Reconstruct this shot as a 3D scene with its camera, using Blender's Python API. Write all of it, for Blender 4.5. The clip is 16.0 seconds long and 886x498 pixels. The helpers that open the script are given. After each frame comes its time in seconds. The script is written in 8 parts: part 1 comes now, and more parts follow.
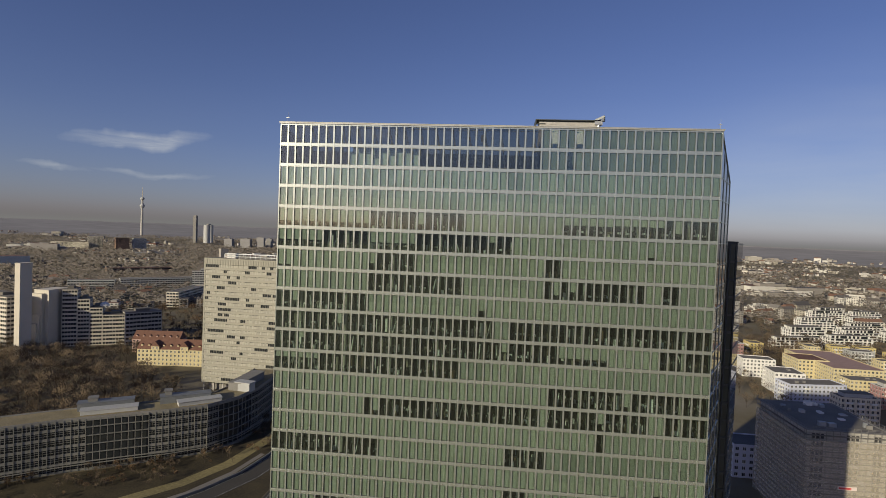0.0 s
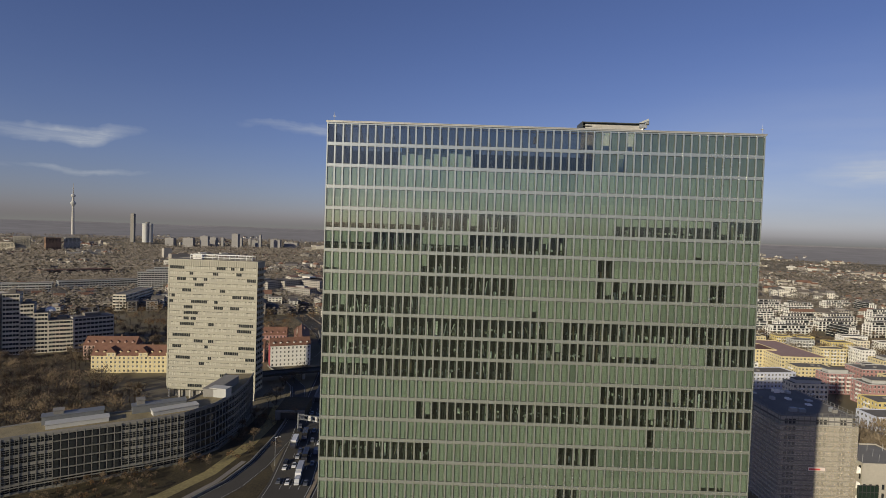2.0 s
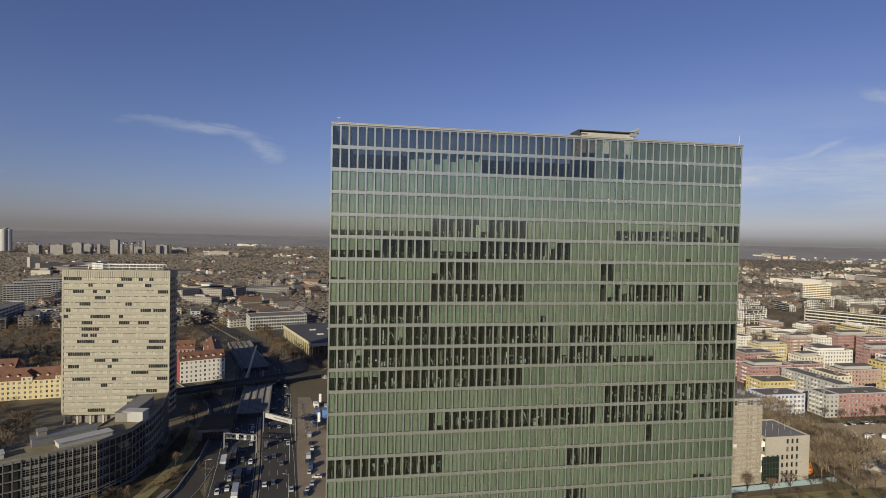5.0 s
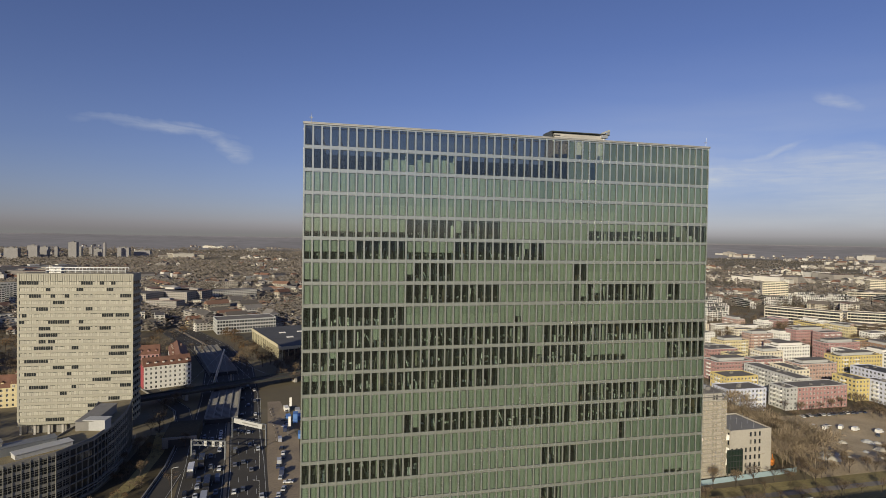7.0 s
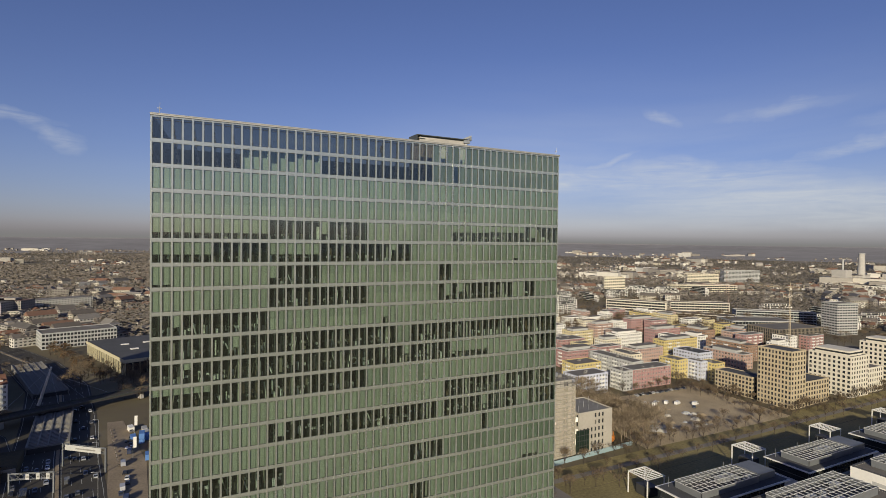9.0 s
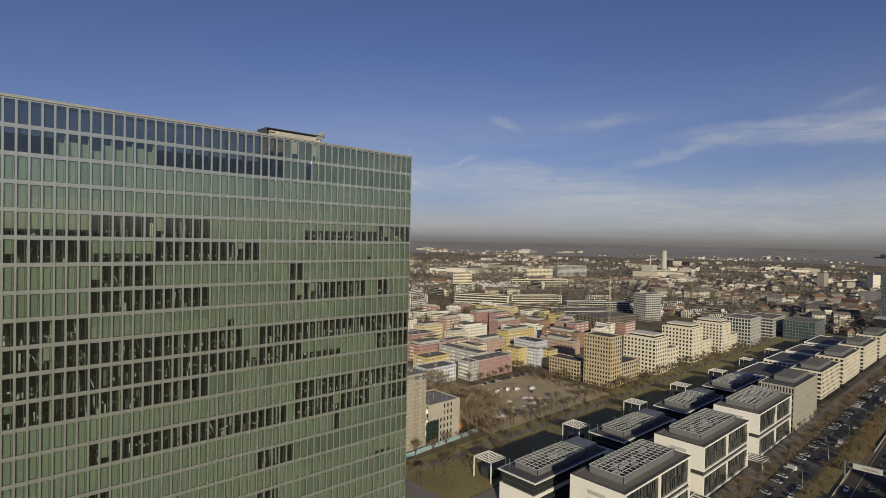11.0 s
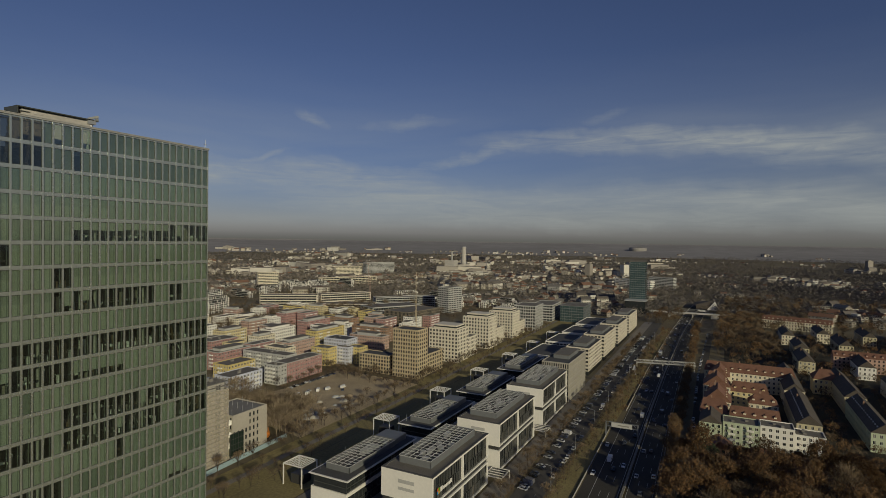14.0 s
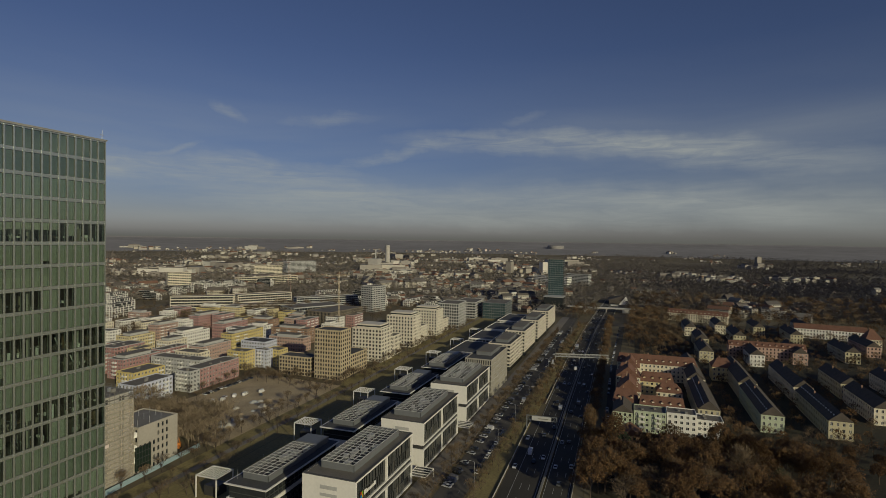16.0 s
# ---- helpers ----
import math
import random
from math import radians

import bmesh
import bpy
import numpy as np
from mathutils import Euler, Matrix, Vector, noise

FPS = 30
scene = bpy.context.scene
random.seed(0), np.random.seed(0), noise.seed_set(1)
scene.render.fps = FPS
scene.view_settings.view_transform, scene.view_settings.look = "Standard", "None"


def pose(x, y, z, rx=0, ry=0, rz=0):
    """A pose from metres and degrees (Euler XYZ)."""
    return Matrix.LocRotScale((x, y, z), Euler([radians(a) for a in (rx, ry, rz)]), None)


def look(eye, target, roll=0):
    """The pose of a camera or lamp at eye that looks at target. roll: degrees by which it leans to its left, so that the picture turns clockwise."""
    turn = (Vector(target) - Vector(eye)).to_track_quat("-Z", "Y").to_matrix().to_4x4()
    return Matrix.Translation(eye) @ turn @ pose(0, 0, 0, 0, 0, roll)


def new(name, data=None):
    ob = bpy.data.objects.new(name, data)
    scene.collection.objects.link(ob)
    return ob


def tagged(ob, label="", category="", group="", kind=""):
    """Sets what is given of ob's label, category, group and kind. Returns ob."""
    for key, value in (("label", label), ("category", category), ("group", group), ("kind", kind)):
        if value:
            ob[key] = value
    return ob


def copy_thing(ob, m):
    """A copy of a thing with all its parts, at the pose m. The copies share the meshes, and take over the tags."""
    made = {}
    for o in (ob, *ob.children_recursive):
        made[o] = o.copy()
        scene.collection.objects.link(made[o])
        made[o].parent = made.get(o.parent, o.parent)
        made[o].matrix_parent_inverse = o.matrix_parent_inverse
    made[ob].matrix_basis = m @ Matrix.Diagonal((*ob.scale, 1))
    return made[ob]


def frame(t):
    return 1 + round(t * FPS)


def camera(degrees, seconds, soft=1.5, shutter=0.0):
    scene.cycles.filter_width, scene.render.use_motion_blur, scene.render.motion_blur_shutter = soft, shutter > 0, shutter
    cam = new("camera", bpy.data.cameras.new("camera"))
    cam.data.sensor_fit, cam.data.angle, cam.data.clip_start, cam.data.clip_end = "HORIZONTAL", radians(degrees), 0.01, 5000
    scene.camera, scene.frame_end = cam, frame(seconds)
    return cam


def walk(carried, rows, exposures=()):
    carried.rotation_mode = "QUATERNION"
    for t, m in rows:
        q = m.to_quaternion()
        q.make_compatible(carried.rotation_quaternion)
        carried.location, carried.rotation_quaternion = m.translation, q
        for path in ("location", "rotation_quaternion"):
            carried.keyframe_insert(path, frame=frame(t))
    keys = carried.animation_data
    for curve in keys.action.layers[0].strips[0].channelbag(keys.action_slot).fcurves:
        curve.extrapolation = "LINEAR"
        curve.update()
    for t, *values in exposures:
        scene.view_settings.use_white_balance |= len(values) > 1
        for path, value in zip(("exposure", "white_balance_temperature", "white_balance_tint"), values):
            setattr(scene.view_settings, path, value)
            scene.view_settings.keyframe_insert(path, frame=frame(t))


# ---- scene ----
cam = camera(78.5, 16.0, soft=0.35)
PATH = [
    (0, (-0.317, -0.399, 108.055), (-0.522, 1.59, 107.998), 2.2),
    (0.5, (-4.561, -0.61, 108.117), (-4.7, 1.384, 108.058), 2.1),
    (1, (-9.082, -0.734, 108.144), (-9.178, 1.263, 108.085), 2.1),
    (1.5, (-13.358, -0.839, 108.267), (-13.418, 1.159, 108.206), 2.0),
    (2, (-17.961, -0.757, 108.154), (-17.975, 1.242, 108.094), 1.9),
    (2.5, (-22.384, -0.572, 108.173), (-22.325, 1.426, 108.113), 1.9),
    (3, (-26.887, 0.001, 108.364), (-26.727, 1.993, 108.302), 1.8),
    (3.5, (-30.881, 0.797, 108.371), (-30.597, 2.776, 108.316), 1.7),
    (4, (-34.112, 1.604, 108.458), (-33.758, 3.572, 108.409), 1.4),
    (6.3, (-36.658, 2.974, 108.314), (-36.309, 4.943, 108.276), 0.9),
    (6.5, (-36.697, 3.022, 108.368), (-36.323, 4.986, 108.329), 0.9),
    (7, (-36.777, 3.044, 108.439), (-36.318, 4.99, 108.401), 0.9),
    (7.5, (-36.837, 2.942, 108.461), (-36.258, 4.856, 108.424), 0.9),
    (8, (-36.873, 2.885, 108.396), (-36.163, 4.755, 108.363), 0.8),
    (8.5, (-36.927, 2.76, 108.504), (-36.119, 4.59, 108.473), 0.8),
    (9, (-36.919, 2.685, 108.581), (-36.004, 4.463, 108.551), 0.7),
    (9.2, (-36.912, 2.53, 108.572), (-35.951, 4.283, 108.543), 0.7),
    (11.3, (-37.35, 2.379, 109.21), (-35.939, 3.796, 109.177), 1.0),
    (11.5, (-37.295, 2.373, 109.251), (-35.849, 3.755, 109.22), 0.8),
    (12, (-37.147, 2.428, 109.263), (-35.612, 3.71, 109.231), 0.8),
    (12.5, (-37.222, 2.479, 109.256), (-35.616, 3.671, 109.226), 0.8),
    (13, (-37.286, 2.467, 109.248), (-35.615, 3.566, 109.217), 0.8),
    (13.5, (-37.289, 2.398, 109.373), (-35.561, 3.405, 109.341), 0.8),
    (14, (-37.425, 2.358, 109.366), (-35.648, 3.275, 109.334), 0.8),
    (14.5, (-37.235, 2.423, 109.466), (-35.423, 3.268, 109.432), 0.8),
    (15, (-36.87, 2.527, 109.573), (-35.015, 3.272, 109.54), 0.8),
    (15.5, (-36.269, 2.78, 109.672), (-34.391, 3.468, 109.637), 0.8),
    (16, (-35.924, 2.908, 109.694), (-34.036, 3.568, 109.659), 0.8),
]
EXPOSURES = [(0.0, -0.08, 6440, 8), (9.0, 0.06, 6440, 8), (11.5, -0.42, 6620, 5), (12.0, -0.62, 6660, 4), (12.5, -0.74, 6690, 3), (14.0, -0.83, 6740, 1), (16.0, -0.85, 6740, 0)]
walk(cam, [(t, look(eye, target, roll)) for t, eye, target, roll in PATH], EXPOSURES)

# ---- sky and sun ----
SUN_WAY = Vector((0.62, 0.785, 0)).normalized()   # the way the shadows fall
SUN_UP = radians(17)
world = bpy.data.worlds.new("sky")
scene.world = world
world.use_nodes = True
wn, wl = world.node_tree.nodes, world.node_tree.links
wn.clear()
w_out = wn.new("ShaderNodeOutputWorld")
w_bg = wn.new("ShaderNodeBackground")
w_bg.inputs["Strength"].default_value = 0.062
sky = wn.new("ShaderNodeTexSky")
sky.sky_type, sky.sun_disc = "NISHITA", False
sky.sun_elevation, sky.sun_rotation = SUN_UP, radians(218.3)
sky.altitude, sky.air_density, sky.dust_density, sky.ozone_density = 600, 1.0, 1.2, 2.6
# thin cirrus drawn out along the horizon, thickest to the north, over a murky layer on the horizon
def node(kind, **values):
    nd = wn.new(kind)
    for k, v in values.items():
        nd.inputs[k].default_value = v
    return nd


def ramp(points):
    nd = wn.new("ShaderNodeValToRGB")
    els = nd.color_ramp.elements
    for i, (p, v) in enumerate(points):
        e = els[i] if i < 2 else els.new(p)
        e.position, e.color = p, (v, v, v, 1)
    return nd


def times(a, b):
    nd = wn.new("ShaderNodeMath")
    nd.operation = "MULTIPLY"
    wl.new(a, nd.inputs[0])
    wl.new(b, nd.inputs[1])
    return nd.outputs["Value"]


w_co = wn.new("ShaderNodeTexCoord")
w_sep = wn.new("ShaderNodeSeparateXYZ")
wl.new(w_co.outputs["Generated"], w_sep.inputs["Vector"])
w_map = node("ShaderNodeMapping", Rotation=(radians(-3), radians(5), radians(20)), Scale=(1.1, 1.1, 7.0), Location=(0.4, 0.2, 0.35))
w_no = node("ShaderNodeTexNoise", Scale=1.5, Detail=5.0, Roughness=0.52, Distortion=0.35)
wl.new(w_co.outputs["Generated"], w_map.inputs["Vector"])
wl.new(w_map.outputs["Vector"], w_no.inputs["Vector"])
w_cr = ramp([(0.28, 0.0), (0.80, 1.0)])
wl.new(w_no.outputs["Fac"], w_cr.inputs["Fac"])
w_el = ramp([(0.01, 0.3), (0.32, 0.0), (0.05, 0.7), (0.12, 0.55), (0.18, 0.36), (0.235, 0.10)])
wl.new(w_sep.outputs["Z"], w_el.inputs["Fac"])
w_az = ramp([(0.0, 0.05), (1.0, 0.95), (0.45, 0.22), (0.75, 1.0)])
w_dot = wn.new("ShaderNodeVectorMath")
w_dot.operation = "DOT_PRODUCT"
w_dot.inputs[1].default_value = (0.98, 0.2, 0)
wl.new(w_co.outputs["Generated"], w_dot.inputs[0])
wl.new(w_dot.outputs["Value"], w_az.inputs["Fac"])
w_mix = wn.new("ShaderNodeMixRGB")
w_mix.inputs["Color2"].default_value = (9.6, 9.8, 10.0, 1)


w_wob = node("ShaderNodeTexNoise", Scale=9.0, Detail=4.0, Roughness=0.6)
wl.new(w_co.outputs["Generated"], w_wob.inputs["Vector"])
w_torn = wn.new("ShaderNodeVectorMath")
w_torn.operation = "MULTIPLY_ADD"
w_torn.inputs[1].default_value = (0.09, 0.09, 0.045)
wl.new(w_wob.outputs["Color"], w_torn.inputs[0])
w_shift = wn.new("ShaderNodeVectorMath")
w_shift.inputs[1].default_value = (-0.045, -0.045, -0.0225)
wl.new(w_co.outputs["Generated"], w_shift.inputs[0])
wl.new(w_shift.outputs["Vector"], w_torn.inputs[2])


def streak(az, el, wide, high, tilt=0.0, power=0.46):
    """A single small cloud at a bearing and a height (degrees), drawn out along a slope."""
    az, el = radians(az), radians(el)
    way = Vector((math.sin(az) * math.cos(el), math.cos(az) * math.cos(el), math.sin(el)))
    off = wn.new("ShaderNodeVectorMath")
    off.operation = "SUBTRACT"
    off.inputs[1].default_value = way
    wl.new(w_torn.outputs["Vector"], off.inputs[0])
    sq = []
    side = Vector((math.cos(az), -math.sin(az), 0))
    for axis in ((side + Vector((0, 0, tilt))) / wide, (Vector((0, 0, 1)) - side * tilt) / high):
        d = wn.new("ShaderNodeVectorMath")
        d.operation = "DOT_PRODUCT"
        d.inputs[1].default_value = axis
        wl.new(off.outputs["Vector"], d.inputs[0])
        sq.append(times(d.outputs["Value"], d.outputs["Value"]))
    add = wn.new("ShaderNodeMath")
    wl.new(sq[0], add.inputs[0])
    wl.new(sq[1], add.inputs[1])
    fade = ramp([(0.0, power), (1.0, 0.0), (0.35, power * 0.5)])
    wl.new(add.outputs["Value"], fade.inputs["Fac"])
    return fade.outputs["Color"]


w_sum = times(times(w_cr.outputs["Color"], w_el.outputs["Color"]), w_az.outputs["Color"])
# torn fibres inside the single clouds
w_map2 = node("ShaderNodeMapping", Rotation=(radians(-6), radians(8), radians(35)), Scale=(3.0, 3.0, 26.0))
w_no2 = node("ShaderNodeTexNoise", Scale=3.2, Detail=7.0, Roughness=0.62, Distortion=0.9)
wl.new(w_co.outputs["Generated"], w_map2.inputs["Vector"])
wl.new(w_map2.outputs["Vector"], w_no2.inputs["Vector"])
w_cr2 = ramp([(0.30, 0.22), (0.70, 1.0)])
wl.new(w_no2.outputs["Fac"], w_cr2.inputs["Fac"])
CLOUDS = ((39, 6.0, 0.12, 0.022, 0.0, 0.5), (-35, 7.7, 0.11, 0.016, 0.10, 0.62), (-34, 4.6, 0.10, 0.006, 0.0, 0.35), (-42, 4.6, 0.05, 0.006, -0.1, 0.35),
          (-14, 9.8, 0.13, 0.011, -0.02, 0.40), (-7.5, 7.9, 0.03, 0.016, -0.3, 0.36), (-8.5, 9.0, 0.05, 0.012, -0.25, 0.30),
          (48.5, 11.9, 0.045, 0.016, -0.7, 0.34), (44.4, 8.3, 0.045, 0.006, 0.25, 0.36), (59, 12.0, 0.10, 0.012, 0.12, 0.26), (79.5, 12.4, 0.05, 0.008, 0.2, 0.2),
          (50, 6.6, 0.28, 0.026, -0.03, 0.58), (66, 9.0, 0.13, 0.012, 0.30, 0.40), (84, 9.9, 0.34, 0.026, -0.04, 0.66), (99, 8.2, 0.24, 0.030, -0.12, 0.46), (60, 4.2, 0.40, 0.036, -0.03, 0.52), (92, 4.2, 0.40, 0.036, -0.03, 0.46), (76, 2.2, 0.60, 0.022, 0.0, 0.34))
for cloud in CLOUDS:
    w_add = wn.new("ShaderNodeMath")
    w_add.use_clamp = True
    wl.new(w_sum, w_add.inputs[0])
    wl.new(times(streak(*cloud), w_cr2.outputs["Color"]), w_add.inputs[1])
    w_sum = w_add.outputs["Value"]
wl.new(w_sum, w_mix.inputs["Fac"])
w_tint = wn.new("ShaderNodeMixRGB")
w_tint.blend_type = "MULTIPLY"
w_tint.inputs["Fac"].default_value = 1.0
w_tint.inputs["Color2"].default_value = (1.09, 0.98, 1.355, 1)     # violet cast of a dry winter sky
wl.new(sky.outputs["Color"], w_tint.inputs["Color1"])
wl.new(w_tint.outputs["Color"], w_mix.inputs["Color1"])
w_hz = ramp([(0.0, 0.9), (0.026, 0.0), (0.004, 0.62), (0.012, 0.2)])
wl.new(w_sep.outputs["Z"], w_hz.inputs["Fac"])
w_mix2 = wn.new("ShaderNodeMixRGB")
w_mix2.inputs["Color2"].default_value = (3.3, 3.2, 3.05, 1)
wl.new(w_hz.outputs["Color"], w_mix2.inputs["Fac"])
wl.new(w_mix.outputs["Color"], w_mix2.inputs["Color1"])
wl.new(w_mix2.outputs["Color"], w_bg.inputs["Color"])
wl.new(w_bg.outputs["Background"], w_out.inputs["Surface"])

sun = new("sun", bpy.data.lights.new("sun", "SUN"))
sun.data.energy, sun.data.angle, sun.data.color = 4.5, radians(0.55), (1.0, 0.88, 0.66)
sun.matrix_world = look((0, 0, 300), Vector((0, 0, 300)) + SUN_WAY * math.cos(SUN_UP) + Vector((0, 0, -math.sin(SUN_UP))))

# ---- materials ----
def mat(name, color, rough=0.8, vary=0.25, scale=0.35, fine=6.0, bump=0.0, metal=0.0, spread=None, island=False, obj=False, spec=0.4):
    """A surface with stains at two scales; spread: colours picked per object or per island."""
    m = bpy.data.materials.new(name)
    m.use_nodes = True
    n, l = m.node_tree.nodes, m.node_tree.links
    b = n["Principled BSDF"]
    b.inputs["Roughness"].default_value, b.inputs["Metallic"].default_value = rough, metal
    b.inputs["Specular IOR Level"].default_value = spec
    co = n.new("ShaderNodeTexCoord")
    big, small = n.new("ShaderNodeTexNoise"), n.new("ShaderNodeTexNoise")
    big.inputs["Scale"].default_value, big.inputs["Detail"].default_value = scale, 5
    small.inputs["Scale"].default_value, small.inputs["Detail"].default_value = fine, 3
    for t in (big, small):
        l.new(co.outputs["Object"], t.inputs["Vector"])
    add = n.new("ShaderNodeMath")
    add.operation = "ADD"
    l.new(big.outputs["Fac"], add.inputs[0])
    l.new(small.outputs["Fac"], add.inputs[1])
    rng = n.new("ShaderNodeMapRange")
    rng.inputs["From Min"].default_value, rng.inputs["From Max"].default_value = 0.6, 1.4
    rng.inputs["To Min"].default_value, rng.inputs["To Max"].default_value = 1 - vary, 1 + vary
    l.new(add.outputs["Value"], rng.inputs["Value"])
    mul = n.new("ShaderNodeVectorMath")
    mul.operation = "SCALE"
    l.new(rng.outputs["Result"], mul.inputs["Scale"])
    if spread:
        ramp = n.new("ShaderNodeValToRGB")
        ramp.color_ramp.interpolation = "CONSTANT"
        els = ramp.color_ramp.elements
        for i, c in enumerate(spread):
            e = els[i] if i < 2 else els.new(i / len(spread))
            e.position, e.color = i / len(spread), (*c, 1)
        src = n.new("ShaderNodeObjectInfo") if obj else n.new("ShaderNodeNewGeometry")
        l.new(src.outputs["Random" if obj else "Random Per Island"], ramp.inputs["Fac"])
        l.new(ramp.outputs["Color"], mul.inputs[0])
    else:
        mul.inputs[0].default_value = color
    l.new(mul.outputs["Vector"], b.inputs["Base Color"])
    if bump:
        bp = n.new("ShaderNodeBump")
        bp.inputs["Strength"].default_value, bp.inputs["Distance"].default_value = bump, 0.05
        l.new(small.outputs["Fac"], bp.inputs["Height"])
        l.new(bp.outputs["Normal"], b.inputs["Normal"])
    return m


def glass(name, tint, gloss=0.12, rough=0.02):
    """A pane: it lets tinted light through and mirrors the sky at a slant."""
    m = bpy.data.materials.new(name)
    m.use_nodes = True
    n, l = m.node_tree.nodes, m.node_tree.links
    n.remove(n["Principled BSDF"])
    tr, gl, mx = n.new("ShaderNodeBsdfTransparent"), n.new("ShaderNodeBsdfGlossy"), n.new("ShaderNodeMixShader")
    tr.inputs["Color"].default_value = (*tint, 1)
    gl.inputs["Roughness"].default_value = rough
    gl.inputs["Color"].default_value = (0.9, 1.0, 0.95, 1)
    lw, pw, mr = n.new("ShaderNodeLayerWeight"), n.new("ShaderNodeMath"), n.new("ShaderNodeMath")
    lw.inputs["Blend"].default_value = 0.5
    pw.operation, mr.operation = "POWER", "MULTIPLY_ADD"
    pw.inputs[1].default_value = 5.0
    mr.inputs[1].default_value, mr.inputs[2].default_value = 0.9, gloss
    mr.use_clamp = True
    l.new(lw.outputs["Facing"], pw.inputs[0])
    l.new(pw.outputs["Value"], mr.inputs[0])
    l.new(mr.outputs["Value"], mx.inputs["Fac"])
    l.new(tr.outputs["BSDF"], mx.inputs[1])
    l.new(gl.outputs["BSDF"], mx.inputs[2])
    l.new(mx.outputs["Shader"], n["Material Output"].inputs["Surface"])
    return m


M = {}
M["alu"] = mat("alu", (0.55, 0.585, 0.52), 0.26, 0.08, 0.05, 1.5, metal=0.74)
M["alu_dark"] = mat("alu_dark", (0.06, 0.066, 0.062), 0.45, 0.1, 0.2, 2)
M["blind"] = mat("blind", None, 0.75, 0.06, 0.2, 2, spread=[(0.385, 0.385, 0.33), (0.37, 0.37, 0.315), (0.40, 0.40, 0.34), (0.355, 0.355, 0.305)])
M["blind_mid"] = mat("blind_mid", None, 0.78, 0.06, 0.2, 2, spread=[(0.315, 0.32, 0.28), (0.30, 0.305, 0.265), (0.33, 0.335, 0.29)])
M["blind_dim"] = mat("blind_dim", None, 0.8, 0.06, 0.2, 2, spread=[(0.25, 0.26, 0.22), (0.28, 0.29, 0.25), (0.225, 0.235, 0.20)])
M["screen_panel"] = mat("screen_panel", None, 0.8, 0.06, 0.2, 2, spread=[(0.20, 0.20, 0.185), (0.225, 0.225, 0.205), (0.18, 0.18, 0.165)])
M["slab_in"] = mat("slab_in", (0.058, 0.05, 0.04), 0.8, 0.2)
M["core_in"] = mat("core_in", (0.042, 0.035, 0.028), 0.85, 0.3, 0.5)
M["desk"] = mat("desk", None, 0.5, 0.1, spread=[(0.85, 0.83, 0.78), (0.30, 0.27, 0.22), (0.05, 0.042, 0.035), (0.75, 0.75, 0.72), (0.16, 0.11, 0.07), (0.03, 0.03, 0.03), (0.10, 0.09, 0.08), (0.04, 0.04, 0.04)])
M["tower_glass"] = glass("tower_glass", (0.80, 0.86, 0.815), 0.112)
M["screen_glass"] = glass("screen_glass", (0.48, 0.47, 0.43), 0.11)
M["side_glass"] = mat("side_glass", (0.03, 0.045, 0.045), 0.04, 0.1, spec=1.0)
M["concrete"] = mat("concrete", (0.42, 0.40, 0.36), 0.85, 0.18, 0.15, 2, 0.2)
M["coping"] = mat("coping", (0.40, 0.395, 0.37), 0.5, 0.1, 0.1, 1.5, metal=0.3)
M["concrete_dark"] = mat("concrete_dark", (0.22, 0.21, 0.19), 0.85, 0.2, 0.15, 2, 0.2)
M["white"] = mat("white", (0.74, 0.72, 0.66), 0.7, 0.07, 0.1, 1.0)
M["cream"] = mat("cream", (0.66, 0.60, 0.46), 0.8, 0.08, 0.1, 1.0)
M["slab_white"] = mat("slab_white", (0.33, 0.315, 0.25), 0.6, 0.08, 0.08, 1.2)
M["yellow"] = mat("yellow", (0.57, 0.46, 0.19), 0.8, 0.08, 0.1, 1)
M["ochre"] = mat("ochre", (0.47, 0.39, 0.26), 0.8, 0.1, 0.1, 1)
M["pink"] = mat("pink", (0.37, 0.215, 0.20), 0.8, 0.1, 0.1, 1)
M["salmon"] = mat("salmon", (0.43, 0.295, 0.24), 0.8, 0.1, 0.1, 1)
M["brick"] = mat("brick", (0.29, 0.185, 0.125), 0.85, 0.15, 0.1, 1)
M["lavender"] = mat("lavender", (0.52, 0.54, 0.62), 0.8, 0.08, 0.1, 1)
M["palegrey"] = mat("palegrey", (0.42, 0.42, 0.40), 0.8, 0.1, 0.1, 1)
M["palegreen"] = mat("palegreen", (0.45, 0.50, 0.36), 0.8, 0.1, 0.1, 1)
M["palewall"] = mat("palewall", (0.50, 0.45, 0.30), 0.8, 0.1, 0.1, 1)
M["gravel"] = mat("gravel", (0.17, 0.155, 0.13), 0.95, 0.25, 0.12, 3, 0.3)
M["bitumen"] = mat("bitumen", (0.085, 0.085, 0.085), 0.9, 0.25, 0.1, 2, 0.2)
M["greenroof"] = mat("greenroof", (0.24, 0.20, 0.115), 0.95, 0.35, 0.15, 2, 0.3)
M["tile_red"] = mat("tile_red", (0.175, 0.09, 0.06), 0.85, 0.3, 0.3, 5, 0.4)
M["tile_dark"] = mat("tile_dark", (0.085, 0.072, 0.06), 0.9, 0.3, 0.3, 5, 0.4)
M["window"] = mat("window", None, 0.06, 0.1, spread=[(0.025, 0.03, 0.035), (0.03, 0.035, 0.04), (0.02, 0.022, 0.025), (0.16, 0.15, 0.13), (0.03, 0.03, 0.03), (0.05, 0.055, 0.055)], obj=True, spec=0.6)
M["core_glass"] = mat("core_glass", (0.03, 0.034, 0.036), 0.08, 0.3, 0.6, 2, spec=0.6)
